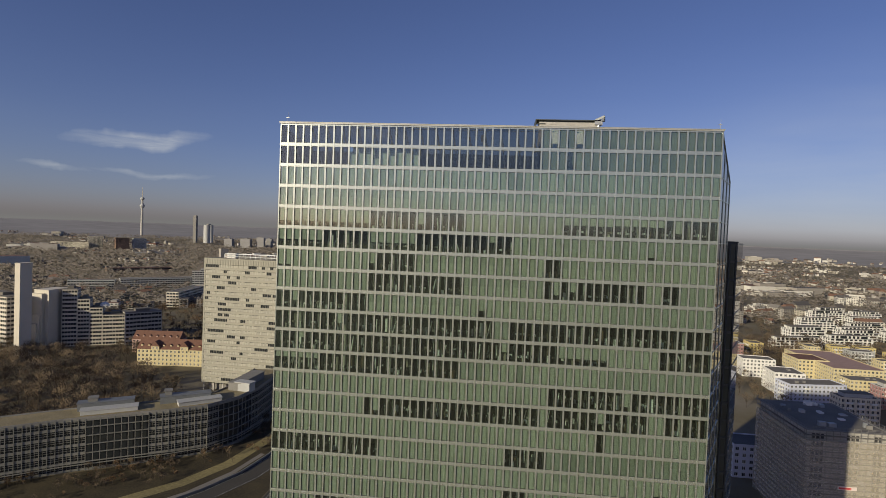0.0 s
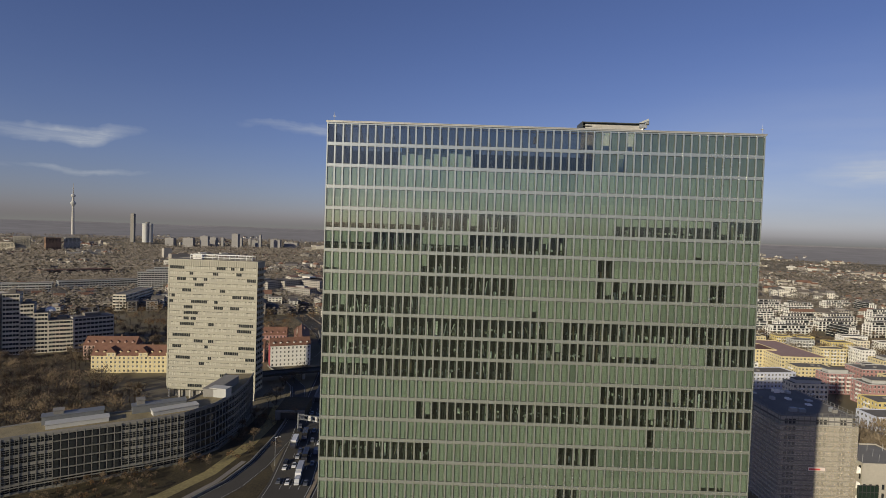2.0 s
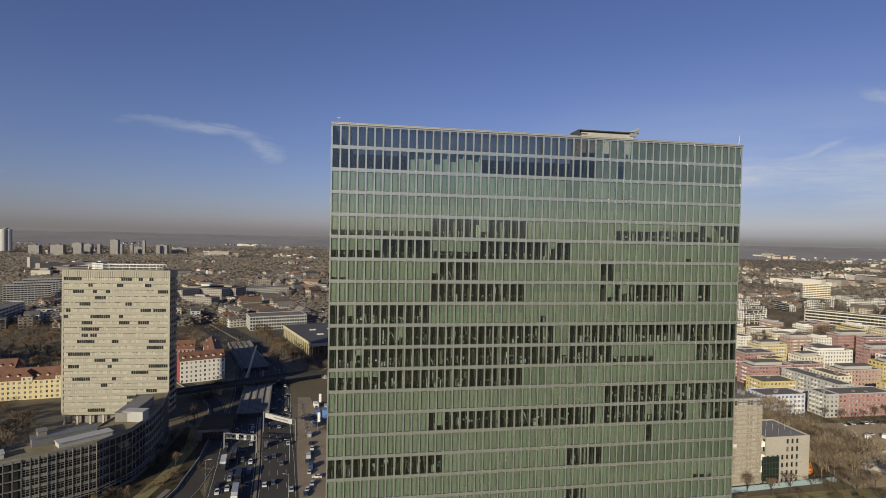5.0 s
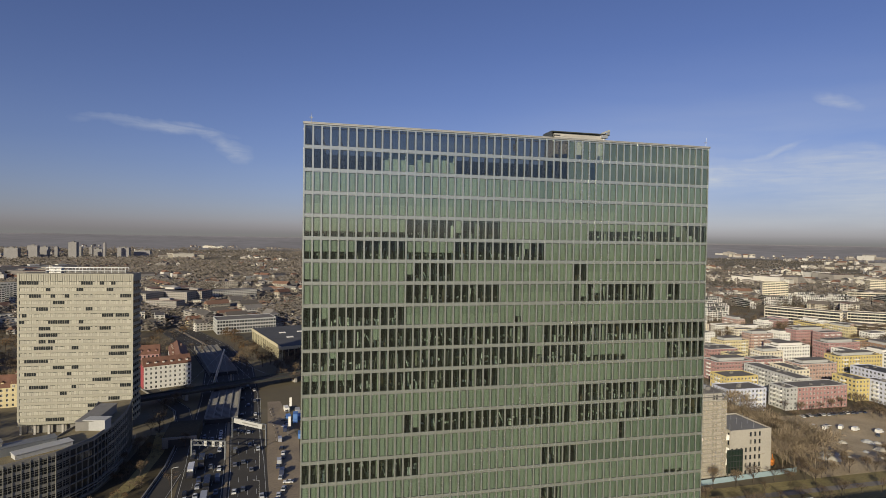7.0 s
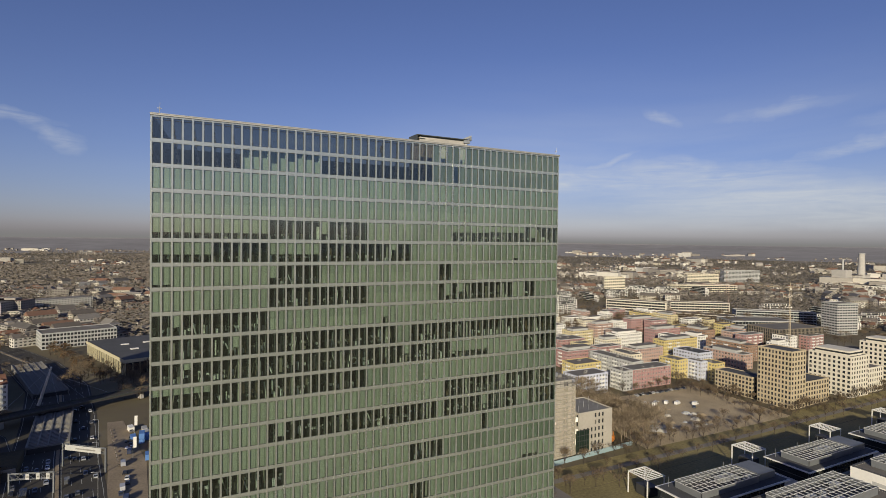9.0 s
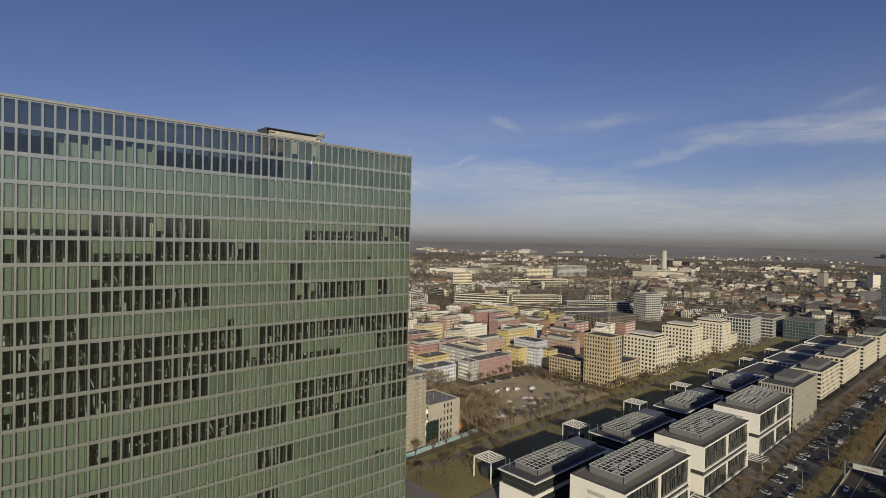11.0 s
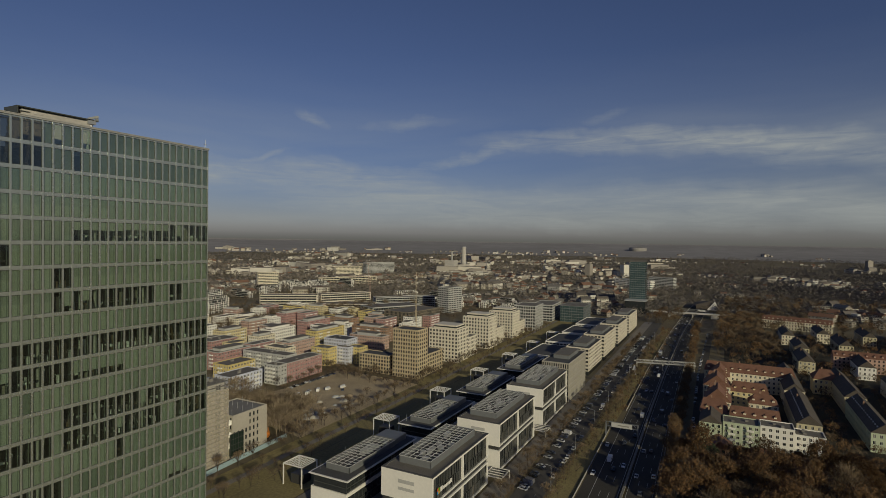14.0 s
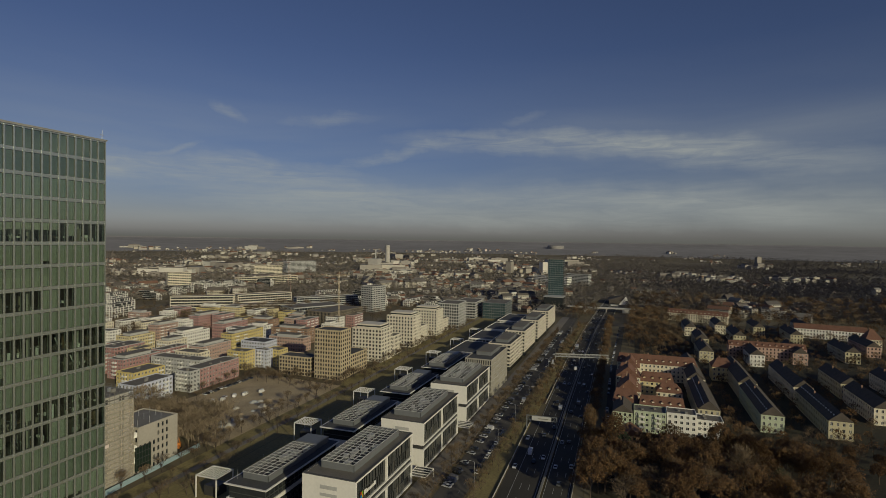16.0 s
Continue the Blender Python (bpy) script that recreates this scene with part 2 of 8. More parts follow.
M["teal_glass"] = mat("teal_glass", (0.05, 0.085, 0.09), 0.05, 0.3, 0.15, 0.8, spec=0.8)
M["frame_white"] = mat("frame_white", (0.7, 0.69, 0.65), 0.5, 0.05)
M["frame_dark"] = mat("frame_dark", (0.045, 0.045, 0.045), 0.5, 0.1)
M["steel"] = mat("steel", (0.42, 0.43, 0.43), 0.45, 0.15, 0.5, 4, metal=0.5)
M["grid_steel"] = mat("grid_steel", (0.50, 0.50, 0.48), 0.55, 0.12, 0.5, 4)
M["plant_grey"] = mat("plant_grey", (0.20, 0.21, 0.215), 0.55, 0.12, 0.3, 3, metal=0.3)
M["asphalt"] = mat("asphalt", (0.072, 0.067, 0.058), 0.92, 0.22, 0.05, 3, 0.2, spec=0.15)
M["asphalt_light"] = mat("asphalt_light", (0.105, 0.098, 0.088), 0.92, 0.2, 0.06, 3, 0.2, spec=0.15)
M["paving"] = mat("paving", (0.21, 0.19, 0.165), 0.9, 0.2, 0.08, 2, 0.2)
M["line"] = mat("line", (0.42, 0.42, 0.39), 0.7, 0.2, 1, 6)
M["bark"] = mat("bark", (0.085, 0.065, 0.048), 0.95, 0.3, 2, 12, 0.3)
M["twig"] = mat("twig", None, 0.95, 0.15, 0.3, 2, spread=[(0.145, 0.106, 0.066), (0.12, 0.088, 0.057), (0.165, 0.12, 0.073), (0.10, 0.076, 0.05)])
# brighter copies of twig and bark, with sunlight in the colour
M["twig_sunlit"] = mat("twig_sunlit", None, 0.95, 0.15, 0.3, 2, spread=[(0.25, 0.195, 0.13), (0.20, 0.155, 0.10), (0.29, 0.23, 0.155), (0.16, 0.125, 0.085)])
M["bark_sunlit"] = mat("bark_sunlit", (0.24, 0.19, 0.135), 0.95, 0.3, 2, 12, 0.3)
M["leaf_brown"] = mat("leaf_brown", None, 0.9, 0.15, 0.3, 2, spread=[(0.155, 0.086, 0.034), (0.12, 0.066, 0.028), (0.19, 0.110, 0.046), (0.085, 0.050, 0.024), (0.14, 0.084, 0.036)])
M["evergreen"] = mat("evergreen", None, 0.9, 0.15, 0.3, 2, spread=[(0.035, 0.05, 0.022), (0.05, 0.065, 0.028), (0.028, 0.04, 0.02)])
M["far_wall"] = mat("far_wall", None, 0.85, 0.1, 0.05, 0.3, spread=[(0.50, 0.47, 0.40), (0.36, 0.335, 0.29), (0.60, 0.57, 0.50), (0.29, 0.265, 0.23), (0.42, 0.385, 0.31), (0.27, 0.245, 0.215), (0.55, 0.53, 0.47), (0.34, 0.315, 0.28)])
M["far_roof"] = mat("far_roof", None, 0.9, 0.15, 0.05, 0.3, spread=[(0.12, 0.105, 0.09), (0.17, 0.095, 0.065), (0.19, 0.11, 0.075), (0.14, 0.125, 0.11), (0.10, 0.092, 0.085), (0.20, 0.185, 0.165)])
# twig greys lifted, so haze over distance sits in the colour
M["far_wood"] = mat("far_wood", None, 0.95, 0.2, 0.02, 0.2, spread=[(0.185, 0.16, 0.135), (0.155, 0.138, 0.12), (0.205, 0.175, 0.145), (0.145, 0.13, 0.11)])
M["paint"] = mat("paint", None, 0.25, 0.04, spread=[(0.6, 0.6, 0.6), (0.03, 0.03, 0.035), (0.35, 0.36, 0.38), (0.65, 0.65, 0.64), (0.05, 0.06, 0.1), (0.14, 0.14, 0.15), (0.10, 0.105, 0.115), (0.02, 0.02, 0.02), (0.45, 0.46, 0.47), (0.09, 0.1, 0.12)], obj=True, spec=0.6)
M["tyre"] = mat("tyre", (0.02, 0.02, 0.02), 0.85, 0.1)
M["car_glass"] = mat("car_glass", (0.02, 0.024, 0.028), 0.05, 0.05, spec=0.8)
M["blue_hoarding"] = mat("blue_hoarding", (0.30, 0.40, 0.43), 0.7, 0.12, 0.3, 2)
M["net"] = mat("net", (0.60, 0.54, 0.43), 0.9, 0.1, 0.2, 3)
_n, _l = M["net"].node_tree.nodes, M["net"].node_tree.links
_t, _x = _n.new("ShaderNodeBsdfTransparent"), _n.new("ShaderNodeMixShader")
_x.inputs["Fac"].default_value = 0.31          # an open weave
_l.new(_t.outputs["BSDF"], _x.inputs[1])
_l.new(_n["Principled BSDF"].outputs["BSDF"], _x.inputs[2])
_l.new(_x.outputs["Shader"], _n["Material Output"].inputs["Surface"])
M["tarp_blue"] = mat("tarp_blue", (0.10, 0.22, 0.50), 0.6, 0.1)
M["orange"] = mat("orange", (0.55, 0.2, 0.04), 0.5, 0.1)
M["red"] = mat("red", (0.5, 0.05, 0.05), 0.6, 0.1)
M["earth"] = mat("earth", (0.27, 0.215, 0.145), 0.95, 0.3, 0.06, 1.0, 0.3)
M["grass"] = mat("grass", (0.235, 0.195, 0.085), 0.95, 0.4, 0.035, 0.8, 0.3)
M["lot_soil"] = mat("lot_soil", (0.42, 0.335, 0.21), 0.95, 0.35, 0.07, 1.2, 0.3)
# olive grass with the shade of trees mixed into the colour
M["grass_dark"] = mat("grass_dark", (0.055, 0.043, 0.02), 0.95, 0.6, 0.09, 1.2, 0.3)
# soil colour taken near black, low-sun shadow included
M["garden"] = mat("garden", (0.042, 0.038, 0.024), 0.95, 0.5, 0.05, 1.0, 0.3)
M["crimson"] = mat("crimson", (0.30, 0.06, 0.07), 0.8, 0.1, 0.1, 1)
# wall grey dulled to carry the haze before the skyline
M["far_tower"] = mat("far_tower", (0.26, 0.25, 0.24), 0.9, 0.15, 0.05, 0.3)
# grey of distant haze painted as a surface colour
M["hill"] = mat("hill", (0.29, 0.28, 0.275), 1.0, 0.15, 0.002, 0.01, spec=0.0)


def ground_mat():
    m = mat("ground", (0.1, 0.085, 0.06), 0.95, 0.3, 0.02, 0.6, 0.2)
    n, l = m.node_tree.nodes, m.node_tree.links
    b = n["Principled BSDF"]
    co = n.new("ShaderNodeTexCoord")
    no = n.new("ShaderNodeTexNoise")
    no.inputs["Scale"].default_value, no.inputs["Detail"].default_value, no.inputs["Roughness"].default_value = 0.008, 8, 0.65
    rp = n.new("ShaderNodeValToRGB")
    els = rp.color_ramp.elements
    els[0].position, els[0].color = 0.36, (0.125, 0.10, 0.065, 1)
    els[1].position, els[1].color = 0.66, (0.2, 0.175, 0.13, 1)
    e = els.new(0.5)
    e.color = (0.15, 0.125, 0.07, 1)
    l.new(co.outputs["Object"], no.inputs["Vector"])
    l.new(no.outputs["Fac"], rp.inputs["Fac"])
    l.new(rp.outputs["Color"], b.inputs["Base Color"])
    return m


M["ground"] = ground_mat()
M["ribs"] = mat("ribs", (0.36, 0.34, 0.29), 0.7, 0.12, 0.1, 1.2)
M["stone"] = mat("stone", (0.60, 0.55, 0.45), 0.75, 0.08, 0.1, 1.2)
M["cream_y"] = mat("cream_y", (0.60, 0.515, 0.30), 0.8, 0.1, 0.1, 1.2)
M["whitestone"] = mat("whitestone", (0.66, 0.61, 0.50), 0.75, 0.06, 0.1, 1.2)
M["tile_pale"] = mat("tile_pale", (0.36, 0.24, 0.20), 0.85, 0.15, 0.3, 4, 0.3)
M["brownwall"] = mat("brownwall", (0.20, 0.17, 0.13), 0.9, 0.15, 0.1, 1.2)
M["sitewall"] = mat("sitewall", (0.40, 0.37, 0.31), 0.85, 0.12, 0.1, 1.2)
M["banner"] = mat("banner", (0.7, 0.6, 0.55), 0.7, 0.05)
M["net_dark"] = mat("net_dark", (0.22, 0.20, 0.16), 0.9, 0.1)
M["green_dark"] = mat("green_dark", (0.02, 0.034, 0.026), 0.1, 0.2, spec=0.6)
# dark rubber, blackened further for the shadow along pane edges
M["gasket"] = mat("gasket", (0.035, 0.04, 0.036), 0.5, 0.1, 0.2, 2)

# ---- mesh tools ----
class Mesh:
    """Collects boxes, prisms and tubes into one mesh; each face has a material slot."""

    def __init__(self):
        self.v, self.f, self.s = [], [], []

    def add(self, verts, faces, slot=0):
        k = len(self.v)
        self.v += verts
        self.f += [tuple(k + i for i in q) for q in faces]
        self.s += [slot] * len(faces)
        return self

    def box(self, x0, y0, z0, x1, y1, z1, slot=0):
        return self.add([(x0, y0, z0), (x1, y0, z0), (x1, y1, z0), (x0, y1, z0), (x0, y0, z1), (x1, y0, z1), (x1, y1, z1), (x0, y1, z1)],
                        [(3, 2, 1, 0), (4, 5, 6, 7), (0, 1, 5, 4), (1, 2, 6, 5), (2, 3, 7, 6), (3, 0, 4, 7)], slot)

    def prism(self, poly, z0, z1, slot=0):
        n = len(poly)
        return self.add([(x, y, z0) for x, y in poly] + [(x, y, z1) for x, y in poly],
                        [tuple(range(n - 1, -1, -1)), tuple(range(n, 2 * n))] + [(i, (i + 1) % n, n + (i + 1) % n, n + i) for i in range(n)], slot)

    def band(self, a, b, z0, z1, slot=0):
        """A solid strip between two lines of points, in one piece."""
        n = len(a)
        k = [(p[0], p[1], z) for z in (z0, z1) for line in (a, b) for p in line]
        fs = []
        for i in range(n - 1):
            a0, b0, a1, b1 = i, n + i, 2 * n + i, 3 * n + i
            fs += [(a1, b1, b1 + 1, a1 + 1), (a0 + 1, b0 + 1, b0, a0), (b0, b0 + 1, b1 + 1, b1), (a0 + 1, a0, a1, a1 + 1)]
        fs += [(0, n, 3 * n, 2 * n), (2 * n - 1, n - 1, 3 * n - 1, 4 * n - 1)]
        return self.add(k, fs, slot)

    def tube(self, a, b, r0, r1=None, sides=6, slot=0):
        r1 = r0 if r1 is None else r1
        a, b = Vector(a), Vector(b)
        d = (b - a).normalized()
        u = d.orthogonal().normalized()
        w = d.cross(u)
        ring = [(math.cos(2 * math.pi * i / sides), math.sin(2 * math.pi * i / sides)) for i in range(sides)]
        vs = [tuple(a + (u * c + w * s) * r0) for c, s in ring] + [tuple(b + (u * c + w * s) * r1) for c, s in ring]
        fs = [(i, (i + 1) % sides, sides + (i + 1) % sides, sides + i) for i in range(sides)]
        return self.add(vs, fs + [tuple(range(sides - 1, -1, -1)), tuple(range(sides, 2 * sides))], slot)

    def beam(self, a, b, w, h=None, slot=0):
        """A square bar from a to b."""
        h = h or w
        a, b = Vector(a), Vector(b)
        d = (b - a).normalized()
        u = d.cross(Vector((0, 0, 1)))
        u = u.normalized() if u.length > 1e-4 else Vector((1, 0, 0))
        n = u.cross(d)
        c = [u * x * w / 2 + n * y * h / 2 for x, y in ((-1, -1), (1, -1), (1, 1), (-1, 1))]
        return self.add([tuple(a + k) for k in c] + [tuple(b + k) for k in c],
                        [(3, 2, 1, 0), (4, 5, 6, 7), (0, 1, 5, 4), (1, 2, 6, 5), (2, 3, 7, 6), (3, 0, 4, 7)], slot)

    def gable(self, x0, y0, x1, y1, z0, z1, along="x", over=0.4, hip=0.0, slot=0):
        """A pitched roof over a rectangle, its ridge along x or y."""
        x0, y0, x1, y1 = x0 - over, y0 - over, x1 + over, y1 + over
        if along == "x":
            m = (y0 + y1) / 2
            vs = [(x0, y0, z0), (x1, y0, z0), (x1, y1, z0), (x0, y1, z0), (x0 + hip, m, z1), (x1 - hip, m, z1)]
            fs = [(0, 1, 5, 4), (2, 3, 4, 5), (3, 0, 4), (1, 2, 5), (3, 2, 1, 0)]
        else:
            m = (x0 + x1) / 2
            vs = [(x0, y0, z0), (x1, y0, z0), (x1, y1, z0), (x0, y1, z0), (m, y0 + hip, z1), (m, y1 - hip, z1)]
            fs = [(1, 2, 5, 4), (3, 0, 4, 5), (0, 1, 4), (2, 3, 5), (3, 2, 1, 0)]
        return self.add(vs, fs, slot)

    def data(self, name, mats):
        me = bpy.data.meshes.new(name)
        me.from_pydata(self.v, [], self.f)
        for m in mats if isinstance(mats, (list, tuple)) else [mats]:
            me.materials.append(M[m] if isinstance(m, str) else m)
        me.polygons.foreach_set("material_index", self.s)
        me.update()
        return me


def thing(name, label, category, x=0, y=0, z=0, rz=0, group="", kind=""):
    ob = new(name)
    ob.empty_display_size = 0.5
    ob.matrix_basis = pose(x, y, z, 0, 0, rz)
    return tagged(ob, label, category, group, kind)


def part(name, mesh, mats, parent=None, label="", at=None, rz=0):
    """One mesh object under a thing or a part."""
    me = mesh.data(name, mats) if isinstance(mesh, Mesh) else mesh
    ob = new(name, me)
    if parent is not None:
        ob.parent = parent
    if at is not None:
        ob.matrix_basis = pose(*at, 0, 0, rz)
    return tagged(ob, label) if label else ob


def solid(name, mesh, mats, label, category, group="", kind="", at=None, rz=0):
    """A thing of one mesh."""
    ob = part(name, mesh, mats, None, "", at, rz)
    return tagged(ob, label, category, group, kind)


def window_mesh(w, h, trim="frame_white", bars=1, mat_glass="window"):
    """Panes set back in their frame, in one piece; it faces -y, its foot at the origin, and stands in an opening."""
    m = Mesh()
    t = min(0.09, w * 0.09)
    xs = [-w / 2, -w / 2 + t]
    for i in range(bars):
        c = -w / 2 + w * (i + 1) / (bars + 1)
        xs += [c - t / 2, c + t / 2]
    xs += [w / 2 - t, w / 2]
    zs = [0, t, h - t, h]
    nx = len(xs)
    m.v = [(x, -0.03, z) for z in zs for x in xs]
    for r in range(3):
        for i in range(nx - 1):
            q = (r * nx + i, r * nx + i + 1, (r + 1) * nx + i + 1, (r + 1) * nx + i)
            if r == 1 and i % 2 == 1:
                k = len(m.v)
                m.v += [(m.v[j][0], 0.05, m.v[j][2]) for j in q]
                m.f += [(q[j], q[(j + 1) % 4], k + (j + 1) % 4, k + j) for j in range(4)] + [(k, k + 1, k + 2, k + 3)]
                m.s += [0, 0, 0, 0, 1]
            else:
                m.f.append(q)
                m.s.append(0)
    return m.data("window", [trim, mat_glass])


SIDES = {"S": (0, -1), "W": (-1, 0), "N": (0, 1), "E": (1, 0)}


def facade(m, x0, y0, x1, y1, side, z0, z1, floors, bays, band=0.45, pier=0.4, deep=0.3, slot=0, corner=None):
    """Bands and piers of one side of a block, proud of its core; returns the openings (u, n, z, width, height, turn)."""
    fh = (z1 - z0) / floors
    a, b = (x0, x1) if side in "SN" else (y0, y1)
    pitch = (b - a) / bays
    pw = pitch * pier
    bh = fh * band

    def put(u0, u1, za, zb):
        if side == "S":
            m.box(u0, y0, za, u1, y0 + deep, zb, slot)
        elif side == "N":
            m.box(u0, y1 - deep, za, u1, y1, zb, slot)
        elif side == "W":
            m.box(x0, u0, za, x0 + deep, u1, zb, slot)
        else:
            m.box(x1 - deep, u0, za, x1, u1, zb, slot)
    e = deep if side in "WE" else 0
    for i in range(floors + 1):
        za = z0 + i * fh - bh / 2
        put(a + e, b - e, max(za, z0), min(za + bh, z1))
    spots = []
    for i in range(floors):
        za, zb = z0 + i * fh + bh / 2, z0 + (i + 1) * fh - bh / 2
        for j in range(bays + 1):
            u = a + j * pitch
            put(max(u - pw / 2, a + e), min(u + pw / 2, b - e), za, zb)
        for j in range(bays):
            u = a + (j + 0.5) * pitch
            w, h = pitch - pw, fh - bh
            if side == "S":
                spots.append((u, y0 + deep * 0.6, za, 0, w, h))
            elif side == "W":
                spots.append((x0 + deep * 0.6, u, za, -90, w, h))
            elif side == "N":
                spots.append((u, y1 - deep * 0.6, za, 180, w, h))
            else:
                spots.append((x1 - deep * 0.6, u, za, 90, w, h))
    return spots


def block(name, label, category, x0, y0, x1, y1, h, floors, bays_x, bays_y, wall="white", roof="gravel", band=0.45, pier=0.4, glass_mat="core_glass",
          wins="SW", trim="frame_white", bars=1, sides="SWNE", group="", rz=0, z0=0.0, foot=0.0, deep=0.3, parapet=0.6, rim=None, framed=False):
    """A block of flats or offices with real openings: core, wall, flat roof with parapet, windows as objects on the sides named in wins."""
    cx, cy = (x0 + x1) / 2, (y0 + y1) / 2
    root = thing(name, label, category, cx, cy, z0, rz, group)
    a, b = (x1 - x0) / 2, (y1 - y0) / 2
    part("core", Mesh().box(-a + deep, -b + deep, 0, a - deep, b - deep, h - 0.1), glass_mat, root)
    w = Mesh()
    spots, far_spots = [], []
    for s in "SWNE":
        if s in sides:
            sp = facade(w, -a, -b, a, b, s, foot, h, floors, bays_x if s in "SN" else bays_y, band, pier, deep)
            if s in wins:
                spots += sp
            elif s in "SW" and framed:
                far_spots += sp
        else:
            facade(w, -a, -b, a, b, s, foot, h, 1, 1, 0.0, 2.0, deep)
    part("wall", w, wall, root)
    r = Mesh()
    r.box(-a + 0.3, -b + 0.3, h - 0.1, a - 0.3, b - 0.3, h + 0.05)
    part("roof", r, roof, root)
    p = Mesh()
    p.box(-a - 0.05, -b - 0.05, h, a + 0.05, -b + 0.3, h + parapet).box(-a - 0.05, b - 0.3, h, a + 0.05, b + 0.05, h + parapet)
    p.box(-a - 0.05, -b + 0.3, h, -a + 0.3, b - 0.3, h + parapet).box(a - 0.3, -b + 0.3, h, a + 0.05, b - 0.3, h + parapet)
    part("parapet", p, rim or wall, root)
    if far_spots:
        fr = Mesh()
        for x, y, z, turn, ww, hh in far_spots:
            if turn == 0:
                fr.box(x - 0.06, y - 0.06, z, x + 0.06, y + 0.02, z + hh).box(x - ww / 2, y - 0.1, z, x + ww / 2, y + 0.02, z + 0.12)
            else:
                fr.box(x - 0.06, y - 0.06, z, x + 0.02, y + 0.06, z + hh).box(x - 0.1, y - ww / 2, z, x + 0.02, y + ww / 2, z + 0.12)
        part("window_frames", fr, trim, root)["kind"] = "stuff"
    meshes = {}
    for x, y, z, turn, ww, hh in spots:
        key = (round(ww, 3), round(hh, 3))
        if key not in meshes:
            meshes[key] = window_mesh(ww, hh, trim, bars)
        part("window", meshes[key], None, root, at=(x, y, z), rz=turn)
    return root

# ---- ground, roads, distance ----
def sheet(name, poly, z, material, label, category, thick=0.12):
    return solid(name, Mesh().prism(poly, z - thick, z), material, label, category, kind="structure")


def ribbon(line, left, right):
    """The outline of a strip along a line of points."""
    pts = [Vector((*p, 0)) for p in line]
    a, b = [], []
    for i, p in enumerate(pts):
        d = (pts[min(i + 1, len(pts) - 1)] - pts[max(i - 1, 0)]).normalized()
        n = Vector((-d.y, d.x, 0))
        a.append(p + n * left)
        b.append(p - n * right)
    return a, b


def strip(name, line, left, right, z, material, label, category, thick=0.12):
    a, b = ribbon(line, left, right)
    m = Mesh().band(a, b, z - thick, z)
    return solid(name, m, material, label, category, kind="structure")


def dashes(parent, line, off, z, dash, gap, width=0.18, material="line"):
    """Painted lane marks along a line, shifted to its left by off; gap 0 gives a solid line."""
    m = Mesh()
    pts = [Vector((*p, 0)) for p in line]
    pos, on = 0.0, True
    for p, q in zip(pts, pts[1:]):
        d = (q - p).normalized()
        n = Vector((-d.y, d.x, 0))
        run, length = 0.0, (q - p).length
        step = dash + gap
        while run < length:
            e = min(run + dash, length)
            a, b = p + d * run + n * off, p + d * e + n * off
            w = n * width / 2
            m.add([tuple(a - w), tuple(b - w), tuple(b + w), tuple(a + w)], [(0, 1, 2, 3)])
            run += step
    ob = part("lane_marking", m, material, parent, "white painted lane marking")
    ob.matrix_basis = pose(0, 0, z)
    return ob


def rise(x, y):
    """The land climbs gently towards the horizon."""
    r = math.hypot(x, y)
    return 96 * ((r - 2300) / 2580) ** 2 if r > 2300 else 0.0


g = Mesh()
R = 4880
N = 96
rings = [0, 150, 400, 900, 1600, 2300, 2600, 2900, 3200, 3500, 3800, 4100, 4350, 4600, R]
vs = [(0, 0, 0)]
fs = []
for k, r in enumerate(rings[1:]):
    for i in range(N):
        vs.append((r * math.cos(2 * math.pi * i / N), r * math.sin(2 * math.pi * i / N), rise(r, 0)))
for i in range(N):
    fs.append((0, 1 + i, 1 + (i + 1) % N))
for k in range(len(rings) - 2):
    a, b = 1 + k * N, 1 + (k + 1) * N
    for i in range(N):
        fs.append((a + i, b + i, b + (i + 1) % N, a + (i + 1) % N))
g.add(vs, fs)
g.s = [1 if k >= N * 9 else 0 for k in range(len(g.f))]       # wooded country beyond the town, painted haze grey
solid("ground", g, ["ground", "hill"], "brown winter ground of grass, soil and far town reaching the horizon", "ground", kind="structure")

# low rise added to close the horizon, coloured as the haze band
hl = Mesh()
n = 220
ring = []
for i in range(n):
    a = 2 * math.pi * i / n
    h = 101 + 7 * noise.noise((math.cos(a) * 3, math.sin(a) * 3, 0.3)) + 4 * noise.noise((math.cos(a) * 14, math.sin(a) * 14, 1.3))
    ring.append((a, h))
vs = [(4800 * math.cos(a), 4800 * math.sin(a), 85) for a, h in ring] + [(4880 * math.cos(a), 4880 * math.sin(a), h) for a, h in ring]
hl.add(vs, [((i + 1) % n, i, n + i, n + (i + 1) % n) for i in range(n)])
solid("backdrop", hl, "hill", "grey rise standing in for the haze band along the horizon", "hills", kind="structure")

# motorway to the north
A9 = [(-40, 34), (60, 36), (200, 39), (330, 42), (460, 44), (660, 44), (860, 40), (1020, 34)]
SLIP = [(-40, 34), (60, 36), (200, 39), (300, 41.3)]
road = strip("road", A9, 13.2, 12.6, 0.10, "asphalt", "grey asphalt motorway with two carriageways", "road")
strip("slip_lane", SLIP, 17.5, -13.22, 0.10, "asphalt", "asphalt slip lane beside the southbound carriageway", "road")
for off in (12.6, 1.6, -1.6, -12.0):
    dashes(road, A9, off, 0.11, 40, 0, 0.2)
for off in (5.3, 9.0, -5.3, -9.0):
    dashes(road, A9, off, 0.11, 6, 12, 0.18)
med = strip("median_barrier", A9, 0.5, 0.5, 0.9, "concrete_dark", "grey concrete barrier between the carriageways", "barrier", 0.85)
